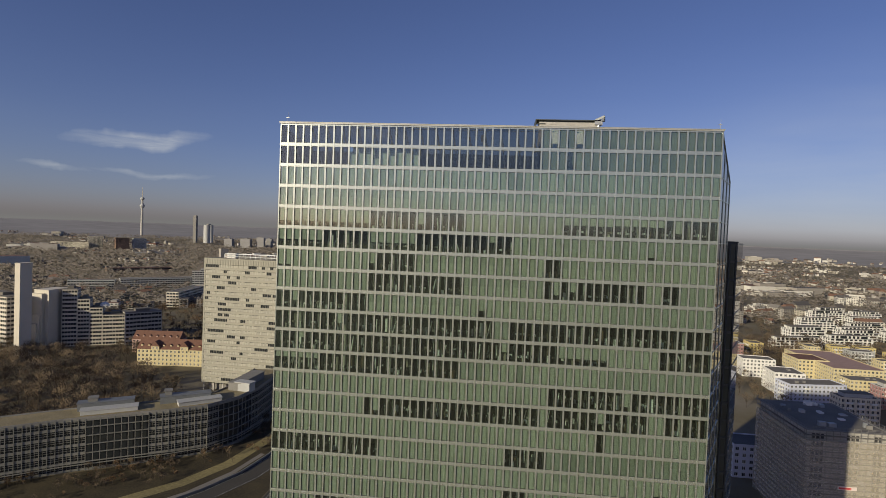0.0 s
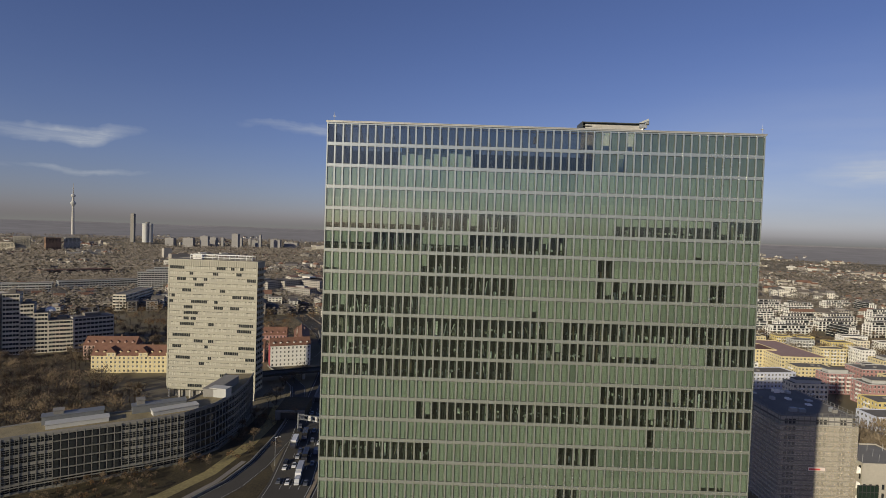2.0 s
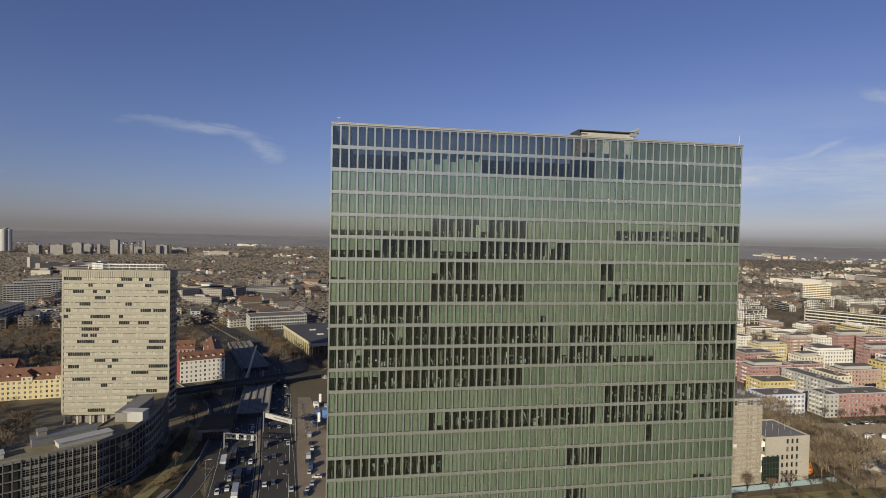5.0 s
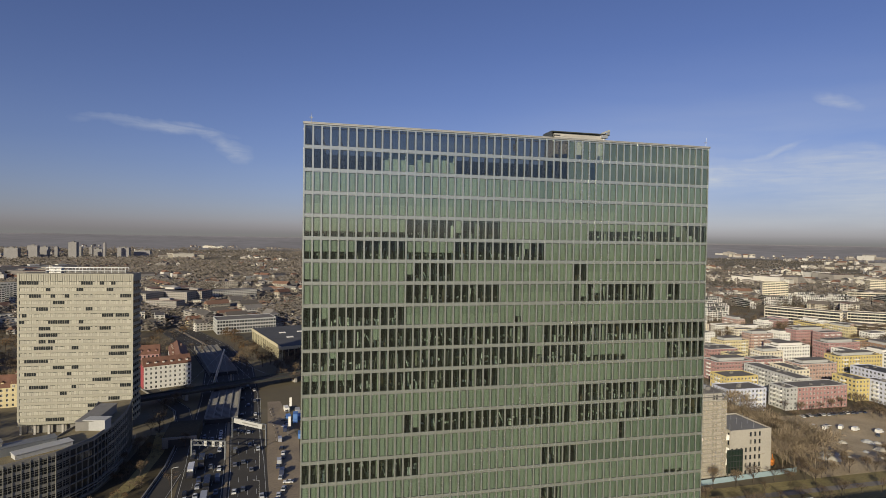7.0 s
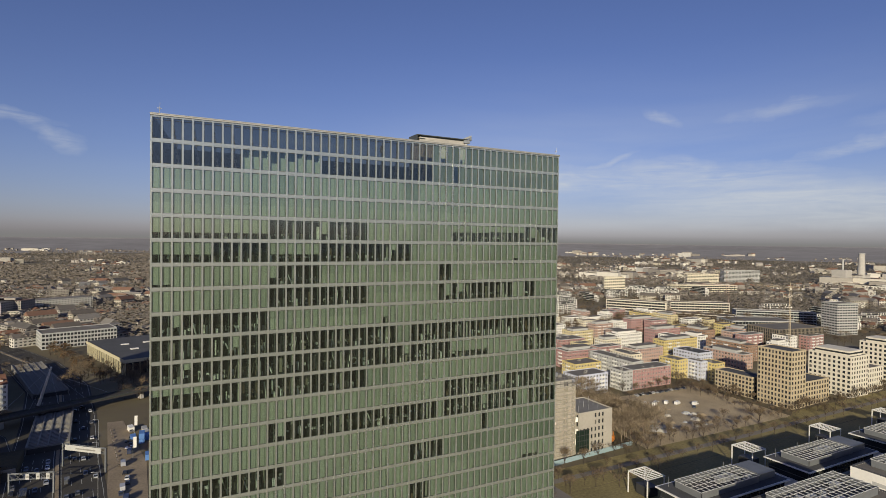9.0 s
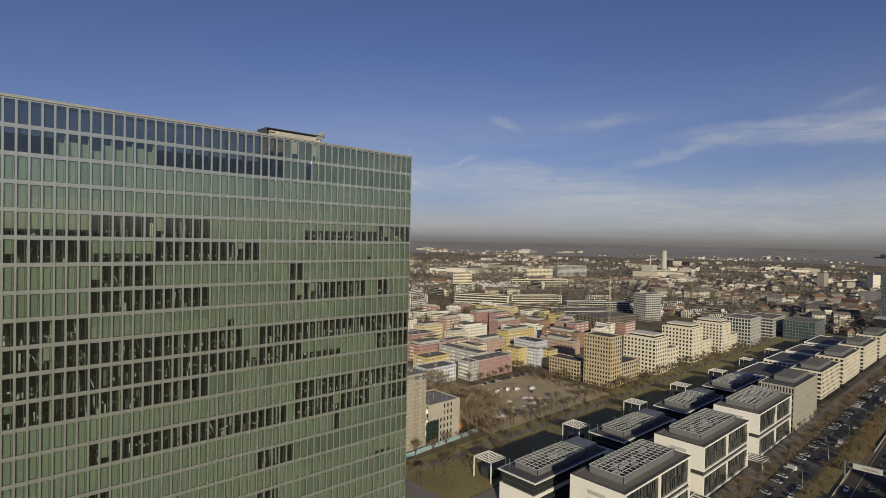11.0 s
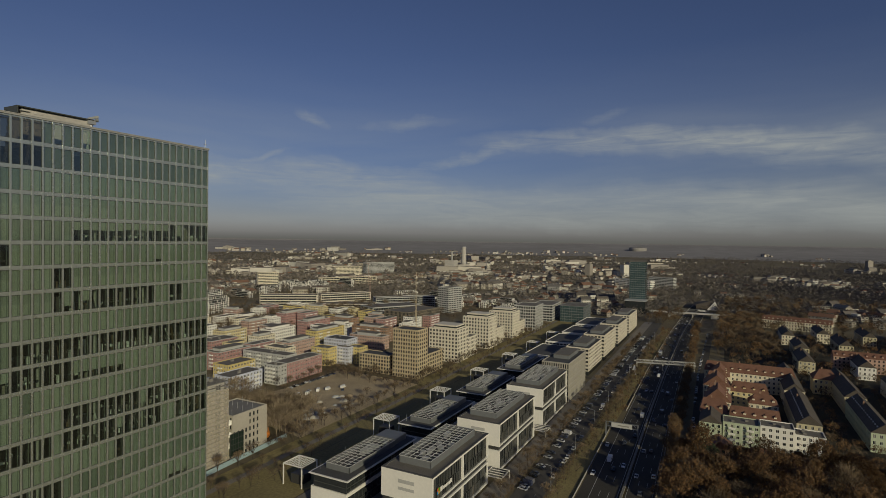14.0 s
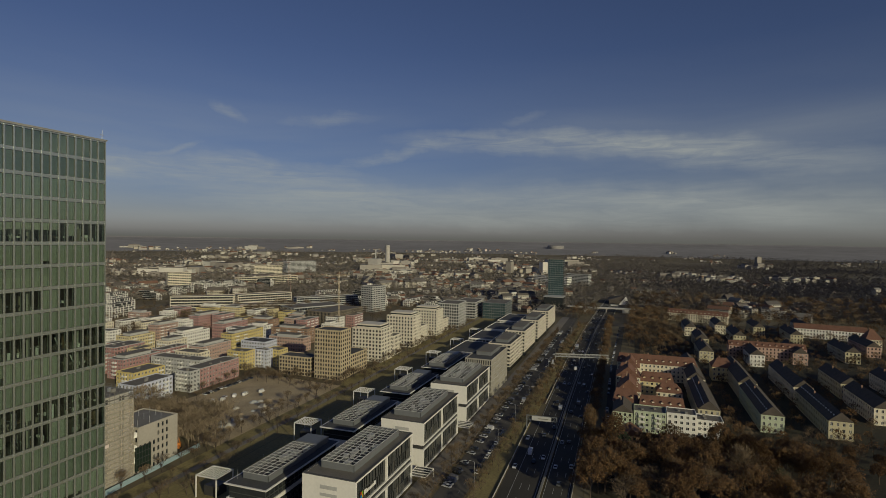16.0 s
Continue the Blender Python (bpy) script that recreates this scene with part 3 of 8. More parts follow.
strip("median", A9, 1.3, 1.3, 0.13, "grass_dark", "narrow dirt strip between the carriageways", "verge", 0.1)
for line, off in ((SLIP, 18.4), (A9[3:], 14.2), (A9, -13.3)):
    a, b = ribbon(line, off, -off + 0.2)
    w = Mesh().band(a, b, 0, 0.8)
    solid("guard_wall", w, "concrete", "low concrete wall beside the motorway", "wall", kind="structure")
# service road and parking in front of the offices
SR = [(60, 71.2), (200, 72.2), (420, 74), (620, 76), (760, 78)]
sr = strip("service_road", SR, 3.4, 3.4, 0.09, "asphalt_light", "grey asphalt street with parking bays", "road")
dashes(sr, SR, 0, 0.10, 3, 6, 0.12)
strip("parking_lane", SR, 9.2, -3.45, 0.085, "asphalt_light", "parking lane beside the street", "parking")
strip("pavement", [(60, 88), (760, 92)], 4.5, 5.5, 0.11, "paving", "paved forecourt along the office buildings", "pavement")
strip("verge", [(60, 62.5), (330, 63.5), (700, 64)], 4.5, 5.0, 0.07, "grass", "dry grass verge with bushes", "verge")
SW = [(210, 6), (330, 14), (460, 16), (700, 14)]
strip("side_street", SW, 3.2, 3.2, 0.08, "asphalt", "narrow street with parked cars behind the trees", "road")
# inner court between the offices and the housing
sheet("court", [(118, 122), (720, 122), (720, 160), (118, 160)], 0.06, "paving", "paved court between office rows", "pavement")
sheet("lawn", [(118, 161), (720, 161), (720, 184), (118, 184)], 0.06, "grass", "dry lawn strip beside the offices", "lawn")
# two sheets darkened in place of long shadows and shade under trees
sheet("gardens", [(285, -240), (740, -240), (740, -1), (285, -1)], 0.05, "garden", "lawns between the row houses with shade painted dark", "lawn")
sheet("wood_floor", [(150, -130), (284.8, -130), (284.8, 18), (150, 18)], 0.05, "garden", "leaf litter under the russet wood with tree shade in its colour", "ground")
TR = [(90, 196), (260, 196), (460, 200), (760, 206)]
strip("avenue", TR, 1.8, 1.8, 0.09, "paving", "narrow lane lined with bare trees", "path")
sheet("meadow", [(100, 184.5), (720, 184.5), (720, 211), (328, 211), (318, 205.9), (100, 205.9)], 0.055, "grass", "dry meadow strip with young trees", "lawn")
sheet("lot", [(190, 206), (318, 206), (326, 284), (205, 284)], 0.07, "lot_soil", "bare earth lot with parked vans and heaps", "lot")
sheet("tower_forecourt", [(36, 112), (118, 112), (118, 205), (60, 205), (36, 150)], 0.08, "paving", "paved yard beside the tower", "pavement")

# ring road to the west, with the ramp that curves under the bridge
RING = [(-66, 40), (-67, 150), (-68, 225), (-73, 270), (-80, 320), (-88, 390), (-100, 470), (-130, 560), (-190, 680)]
ring_road = strip("ring_road", RING, 22, 15, 0.10, "asphalt", "grey asphalt ring road with many lanes of traffic", "road")
for off in (20.8, 4.0, 1.0, -13.8):
    dashes(ring_road, RING, off, 0.11, 40, 0, 0.2)
for off in (8.2, 12.0, 16.0, -2.7, -6.4, -10.1):
    dashes(ring_road, RING, off, 0.11, 5, 9, 0.18)
strip("ring_median", RING, 3.2, -1.8, 0.35, "earth", "planted strip between the lanes", "verge", 0.3)
# lawn sheet painted dark where trees would shade the slope
sheet("bank_lawn", [(-240, 120), (-92, 120), (-90, 232), (-104, 262), (-106, 318), (-122, 322), (-122.5, 273), (-125, 256), (-133, 240), (-146, 230), (-180, 209), (-235, 167)], 0.05, "grass_dark", "olive grass slope below the curved offices, darkened for tree shade", "lawn")
RAMP = [(-172, 120), (-150, 150), (-128, 178), (-112, 203), (-103.5, 222), (-99.5, 243), (-98.5, 275), (-100, 300), (-106, 330), (-116, 365), (-132, 392), (-150, 420)]
ramp = strip("ramp_road", RAMP, 4.5, 4.5, 0.09, "asphalt", "curving asphalt slip road", "road")
dashes(ramp, RAMP, 3.9, 0.10, 40, 0, 0.15)
dashes(ramp, RAMP, -3.9, 0.10, 40, 0, 0.15)
strip("ramp_wall", RAMP, 5.3, -4.8, 1.1, "concrete_dark", "low concrete parapet along the slip road", "wall", 1.1)
strip("bank", [(-176, 165), (-146, 188), (-128, 210), (-118, 232), (-113, 262), (-112, 295), (-117, 325)], 3.0, 3.0, 0.07, "grass", "grassy bank beside the slip road", "verge")
strip("path", [(-200, 120), (-166, 150), (-140, 178), (-121, 203), (-112, 224), (-108, 245)], 1.2, 1.2, 0.08, "paving", "narrow path beside the slip road", "path")
sheet("verge_east", [(-50, 150), (-38, 150), (-44, 300), (-58, 372), (-66, 372), (-60, 300)], 0.09, "earth", "worn bare yard beside the ring road", "verge")

# ---- the glass office tower ----
X0, X1, Y0, TOP, BAY, FLOOR = -38.6, 34.4, 90.4, 126.0, 73.0 / 54, 3.56
SKEW = (6.1, 11.6)
ROWS_N = 35
C, D, Mi, H, T = "closed", "open", "dim", "half", "two_tone"
STATE = {
    2: [(0, 54, C), (11, 12, H), (13, 15, Mi), (29, 31, Mi), (36, 54, H)],
    3: [(0, 54, T), (18, 24, H), (40, 54, H)],
    4: [(0, 12, 0.70), (12, 24, D), (24, 36, C), (30, 36, H), (36, 42, 0.45), (42, 48, 0.40), (48, 54, D)],
    5: [(0, 6, 0.60), (6, 12, D), (12, 18, 0.60), (18, 30, D), (30, 42, C), (42, 54, H)],
    6: [(0, 54, C), (0, 2, 0.85), (12, 18, D), (18, 30, T), (34, 36, D), (36, 48, T)],
    7: [(0, 12, C), (6, 12, H), (12, 24, D), (24, 34, T), (34, 46, D), (46, 48, C), (48, 50, D), (50, 54, H)],
    8: [(0, 12, D), (12, 54, C), (12, 24, T), (42, 54, H)],
    9: [(0, 54, D), (28, 30, H)],
    10: [(0, 36, D), (36, 42, 0.65), (42, 48, C), (48, 54, D)],
    11: [(0, 6, 0.35), (6, 24, D), (24, 27, Mi), (27, 54, C), (31, 32, Mi), (42, 54, H)],
    12: [(0, 35, C), (35, 54, D)],
    13: [(0, 12, C), (12, 34, D), (34, 35, C), (35, 47, D), (47, 49, C), (49, 54, D)],
    14: [(0, 54, C), (41, 42, D), (42, 54, H)],
    15: [(0, 14, D), (14, 30, C), (30, 35, D), (35, 54, Mi)],
    16: [(0, 54, C), (36, 42, T), (48, 51, 0.80)],
    17: [(0, 54, C), (30, 33, D), (36, 54, H)],
    18: [(0, 54, C), (6, 12, D)],
}
PW, PTOP, PBOT = 1.09, 0.07, 0.915     # pane width in metres, pane top and foot in storeys


def tower():
    root = thing("office_tower", "tall slab tower with green-tinted glass facade and pale metal grid", "tower", X0, Y0, 0)
    rnd = random.Random(4)
    deep = 13.4
    # grid of mullions and transoms, proud of the panes
    for r in range(ROWS_N + 1):
        m = Mesh()
        zt = TOP - (r - 1 + PBOT) * FLOOR if r else TOP
        zb = TOP - (r + PTOP) * FLOOR if r else TOP - PTOP * FLOOR
        if r == ROWS_N:
            zb = 0.0
        m.box(-0.05, -0.05, zb, 73.05, 0.12, zt)
        m.box(-0.05, -0.08, zb + 0.16, 73.05, -0.05, zt - 0.16)
        part("transom", m, "alu", root)
    for i in range(55):
        m = Mesh()
        w = BAY - PW
        x = i * BAY
        a, b = max(x - w / 2, -0.05), min(x + w / 2, 73.05)
        m.box(a, -0.09, 0, b, 0.13, TOP - 0.02)
        part("mullion", m, "alu", root)
    # panes: one mesh shared by all, thin gasket round each darkened for edge shadow
    def pane_mesh(mat_name):
        m = Mesh()
        h, g = (PBOT - PTOP) * FLOOR, 0.045
        m.box(-PW / 2 + g, 0.05, g, PW / 2 - g, 0.065, h - g, 1)
        for q in ((-PW / 2, 0, -PW / 2 + g, h), (PW / 2 - g, 0, PW / 2, h), (-PW / 2 + g, 0, PW / 2 - g, g), (-PW / 2 + g, h - g, PW / 2 - g, h)):
            m.box(q[0], -0.01, q[1], q[2], 0.07, q[3], 0)
        return m
    single = pane_mesh("tower_glass").data("pane", ["gasket", "tower_glass"])
    for r in range(ROWS_N):
        zb = TOP - (r + PBOT) * FLOOR
        if zb < 1:
            continue
        if 6 <= r <= 9:
            for i in range(54):
                part("pane", single, None, root, at=((i + 0.5) * BAY, 0, zb))
        else:
            m = Mesh()
            src = pane_mesh("")
            for i in range(54):
                dx = (i + 0.5) * BAY
                k = len(m.v)
                m.v += [(x + dx, y, z + zb) for x, y, z in src.v]
                m.f += [tuple(k + j for j in q) for q in src.f]
                m.s += [2 if k and (r == 1 and 9 <= i <= 17 or r < 2 and i >= 33) else k for k in src.s]
            ob = part("panes", m, ["gasket", "screen_glass" if r < 2 else "tower_glass", "tower_glass"], root, "row of glass panes")
            ob["kind"] = "stuff"
    # slim post of the ventilation flap behind each pane
    for r in range(2, ROWS_N):
        zb, zt = TOP - (r + PBOT) * FLOOR, TOP - (r + PTOP) * FLOOR
        if zb > 1:
            m = Mesh()
            for i in range(54):
                x = (i + 0.5) * BAY + 0.30
                m.box(x - 0.035, 0.075, zb, x + 0.035, 0.125, zt)
            part("flap_posts", m, "alu", root)["kind"] = "stuff"
    # storeys, core, columns; the two top rows are a screen that stands free above the roof
    sk = lambda y: y * SKEW[0] / SKEW[1]
    slabs = Mesh()
    for r in range(2, ROWS_N + 1):
        z = TOP - (r + 0.02) * FLOOR
        slabs.prism([(0.35, 0.5), (72.65, 0.5), (72.65 + sk(11), 11.4), (0.35 + sk(11), 11.4)], z - 0.32, z + 0.06)
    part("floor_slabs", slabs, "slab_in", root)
    roof = Mesh().prism([(0.3, 0.3), (72.7, 0.3), (72.7 + sk(11.3), 11.6), (0.3 + sk(11.3), 11.6)], TOP - 2.0 * FLOOR + 0.02, TOP - 2.0 * FLOOR + 0.3)
    part("roof", roof, "gravel", root)
    core = Mesh()
    core.prism([(8, 6.2), (68, 6.2), (68.5, 7.2), (8.5, 7.2)], 0, TOP - 2.1 * FLOOR)
    for i in range(2, 54, 6):
        for r in range(2, 20):
            z = TOP - (r + 0.96) * FLOOR
            core.prism([(i * BAY * 1.0 + 5.4 + 0.0, 1.6), (i * BAY + 5.52, 1.6), (i * BAY + 5.52, 6.2), (i * BAY + 5.4, 6.2)], z, z + 3.1)
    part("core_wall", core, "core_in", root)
    cols = Mesh()
    for i in range(3, 54, 6):
        cols.tube(((i + 0.0) * BAY, 1.4, 0), ((i + 0.0) * BAY, 1.4, TOP - 2.1 * FLOOR), 0.28, sides=10)
    part("columns", cols, "concrete", root)
    # roller blinds and office clutter behind the panes
    for r in range(2, ROWS_N):
        rows = STATE.get(r, [(0, 54, C)])
        bl, dm, md = Mesh(), Mesh(), Mesh()
        cl = Mesh()
        zt = TOP - (r + PTOP) * FLOOR + 0.1
        zb = TOP - (r + PBOT) * FLOOR - 0.1
        for i in range(54):
            st = [s for a, b, s in rows if a <= i < b][-1]
            x = (i + 0.5) * BAY
            hw = BAY / 2 - 0.06
            if st == T:
                zm = zt - (zt - zb) * 0.46
                md.box(x - hw, 0.135, zm, x + hw, 0.15, zt)
                bl.box(x - hw, 0.135, zb, x + hw, 0.15, zm)
            elif st in (C, Mi, H):
                drop = zb if rnd.random() > 0.008 else zb + rnd.uniform(0.2, 1.2)
                {C: bl, Mi: dm, H: md}[st].box(x - hw, 0.135, drop, x + hw, 0.15, zt)
            elif st == D:
                if rnd.random() < 0.06:
                    bl.box(x - hw, 0.135, zt - rnd.uniform(0.3, 2.6), x + hw, 0.15, zt)
            else:
                bl.box(x - hw, 0.135, zt - (zt - zb) * st, x + hw, 0.15, zt)
            if st not in (C, Mi, H, T) and r < 20:
                zf = TOP - (r + 1.0) * FLOOR + 0.14
                for k in range(rnd.randint(5, 9)):
                    w, h = rnd.uniform(0.08, 0.5), rnd.choice((0.35, 0.35, 0.3, 0.3, 0.25, 0.72, 0.74, 1.1, 1.25, 2.3))
                    px, py = x + rnd.uniform(-0.7, 0.7), rnd.uniform(0.5, 3.4)
                    if rnd.random() < 0.12:
                        cl.beam((px, py, zf), (px + rnd.uniform(-0.8, 0.8), py + 0.8, zf + rnd.uniform(1.5, 2.6)), 0.14)
                        continue
                    cl.box(px - w / 2, py, zf + (0.70 if h < 0.4 else 0), px + w / 2, py + rnd.uniform(0.1, 0.8), zf + 0.70 + h * (1 if h < 0.4 else 0) if h < 0.4 else zf + h)
        for mesh, name, mt in ((bl, "roller_blinds", "blind"), (dm, "dim_blinds", "blind_dim"), (md, "shaded_blinds", "blind_mid"), (cl, "office_furniture", "desk")):
            if mesh.v:
                ob = part(name, mesh, mt, root)
                ob["kind"] = "stuff"
    # ends and back: dark glass in thin frames, cut at a slant above the roof
    def end(x, name):
        m = Mesh()
        sx, sy = SKEW
        n = 9
        hz = TOP - 2 * FLOOR + 0.3
        t = 0.25 if x < 1 else -0.25
        m.add([(x, 0.2, 0), (x + sx, 0.2 + sy, 0), (x + sx, 0.2 + sy, hz), (x, 0.2, TOP - 0.1), (x + t, 0.2, 0), (x + sx + t, 0.2 + sy, 0), (x + sx + t, 0.2 + sy, hz), (x + t, 0.2, TOP - 0.1)],
              [(0, 1, 2, 3), (7, 6, 5, 4), (3, 2, 6, 7), (0, 3, 7, 4), (1, 5, 6, 2)])
        part(name, m, "side_glass", root, "dark mirroring glass end wall")
        f = Mesh()
        o = -0.06 if x < 1 else 0.06
        for r in range(2, ROWS_N):
            z = TOP - (r + 0.02) * FLOOR
            f.beam((x + o, 0.2, z), (x + sx + o, 0.2 + sy, z), 0.12, 0.14)
        f.beam((x + o, 0.2, TOP - 0.1), (x + sx + o, 0.2 + sy, hz), 0.14, 0.18)
        for i in range(0, n + 1, 3):
            k = i / n
            f.beam((x + sx * k + o, 0.2 + sy * k, 0), (x + sx * k + o, 0.2 + sy * k, TOP - 0.1 - (TOP - 0.1 - hz) * k), 0.10)
        part("end_frame", f, "alu", root)
    end(0, "end_wall")
    end(73, "end_wall")
    b = Mesh()
    b.box(SKEW[0], 11.7, 0, 73 + SKEW[0], 11.95, TOP - 2 * FLOOR + 0.3)
    part("back_wall", b, "side_glass", root)
    # bracing behind the screen, rail and coping
    br = Mesh()
    zr = TOP - 2 * FLOOR + 0.3
    for i in range(0, 55, 2):
        x = i * BAY
        for a, b in (((x, 0.5, TOP - 0.5), (x + 1.0, 3.6, zr)), ((x, 0.5, TOP - FLOOR), (x, 2.2, zr))):
            a, b = Vector(a), Vector(b)
            br.beam(a, b, 0.11)
            for k in range(7):
                br.beam(a.lerp(b, k / 7 + 0.02), a.lerp(b, k / 7 + 0.10), 0.34, 0.2)
    for z in (TOP - 0.5, TOP - FLOOR):
        br.beam((0.3, 0.5, z), (72.7, 0.5, z), 0.14)
    part("screen_brace", br, "white", root)
    part("unit_backing", Mesh().box(9.2 * BAY, 1.4, zr, 18.4 * BAY, 1.5, TOP - 0.95 * FLOOR), "frame_dark", root)
    bp = Mesh()
    for r in range(2):
        for i in range(33, 54):
            if (r, i) not in ((0, 34), (0, 37), (1, 36)):
                bp.box(i * BAY + 0.06, 0.14, TOP - (r + PBOT) * FLOOR - 0.1, (i + 1) * BAY - 0.06, 0.16, TOP - (r + PTOP) * FLOOR + 0.1)
    part("screen_backing", bp, "screen_panel", root, "grey panels behind the screen")["kind"] = "stuff"
    part("rear_screen", Mesh().box(0.4, 5.2, zr, 72.6, 5.3, zr + 3.0), "plant_grey", root, "grey plant enclosure behind the screen")
    for i, h in enumerate((2.1, 2.3, 2.2, 1.5, 2.4, 2.0, 2.6, 2.5, 2.2)):
        x = (9.5 + i) * BAY
        part("roof_unit", Mesh().box(x - 0.6, 0.3, zr - 0.3, x + 0.58, 1.2, zr - 0.3 + h), "blind", root, "pale plant unit behind the screen")
    part("sign_panel", Mesh().box(34.55, 0.3, TOP - 0.70 * FLOOR, 35.1, 0.34, TOP - 0.36 * FLOOR), "white", root, "small white panel behind the screen")
    part("coping", Mesh().box(-0.16, -0.24, TOP, 73.16, 0.5, TOP + 0.2).box(-0.2, -0.3, TOP + 0.2, 73.2, 0.56, TOP + 0.3), "coping", root)
    return root


tower()
# plant house and cleaning cradle on the roof
ph = thing("roof_plant", "flat beige roof housing with a dark rim on the tower roof", "roof housing", 12.0, 97.4, TOP - 2 * FLOOR + 0.3)
part("body", Mesh().box(-6.2, -1.6, 0, 4.0, 1.6, 8.95).box(-4.6, -1.66, 8.5, -3.4, -1.6, 8.9), "concrete", ph)
part("rim", Mesh().box(-6.9, -1.9, 9.2, 4.2, 1.9, 9.36).box(-6.9, -1.9, 8.3, -6.75, 1.9, 9.2).box(-6.7, -1.8, 8.6, -5.2, -1.62, 8.7).box(-6.2, -1.5, 8.95, 4.0, 1.5, 9.2), "alu_dark", ph)
cr = thing("cleaning_cradle", "grey window-cleaning machine on the tower roof", "machine", 15.9, 96.0, TOP - 2 * FLOOR + 0.3)
part("mast", Mesh().tube((0, 0, 0), (0, 0, 8.6), 0.3, sides=8).box(-0.7, -0.5, 8.6, 0.6, 0.5, 9.4), "steel", cr)
part("jib", Mesh().beam((-0.5, 0, 9.4), (0.9, -0.6, 10.0), 0.35).tube((0.5, -0.4, 9.4), (0.9, -0.6, 9.4), 0.35, sides=8), "plant_grey", cr)
for x in (-37.6, 34.0):
    ms = thing("roof_mast", "small steel lightning rod on the roof edge", "mast", x, 90.75, TOP + 0.16)
    part("rod", Mesh().tube((0, 0, 0), (0.1, 0, 1.8), 0.05, 0.02, 5), "steel", ms)
    part("sensor", Mesh().box(-0.25, -0.05, 0.9, 0.3, 0.05, 1.0).box(-0.25, -0.12, 0, 0.25, 0.12, 0.25), "steel", ms)
# second, lower tower close behind
t2 = thing("rear_tower", "lower dark glass slab tower behind the first", "tower", 47, 113.6, 0)
t2h = 108.4
part("body", Mesh().prism([(-73, 0), (0, 0), (6.1, 11.6), (-66.9, 11.6)], 0, t2h), "side_glass", t2)
tf = Mesh()
for r in range(30):
    z = t2h - r * FLOOR
    tf.box(-73, -0.12, z - 0.45, 0.06, 0.0, z)
    tf.beam((0.06, 0, z - 0.2), (6.16, 11.6, z - 0.2), 0.1, 0.12)
for i in range(55):
    tf.box(-i * BAY - 0.18, -0.16, 0, -i * BAY + 0.12, 0.0, t2h)
# dark metal here carries the shade that the front tower throws
part("facade_grid", tf, "alu_dark", t2, "fine metal grid darkened for the front tower's shade")["kind"] = "stuff"
part("coping", Mesh().box(-73.1, -0.2, t2h, 0.2, 0.5, t2h + 0.3), "alu_dark", t2)

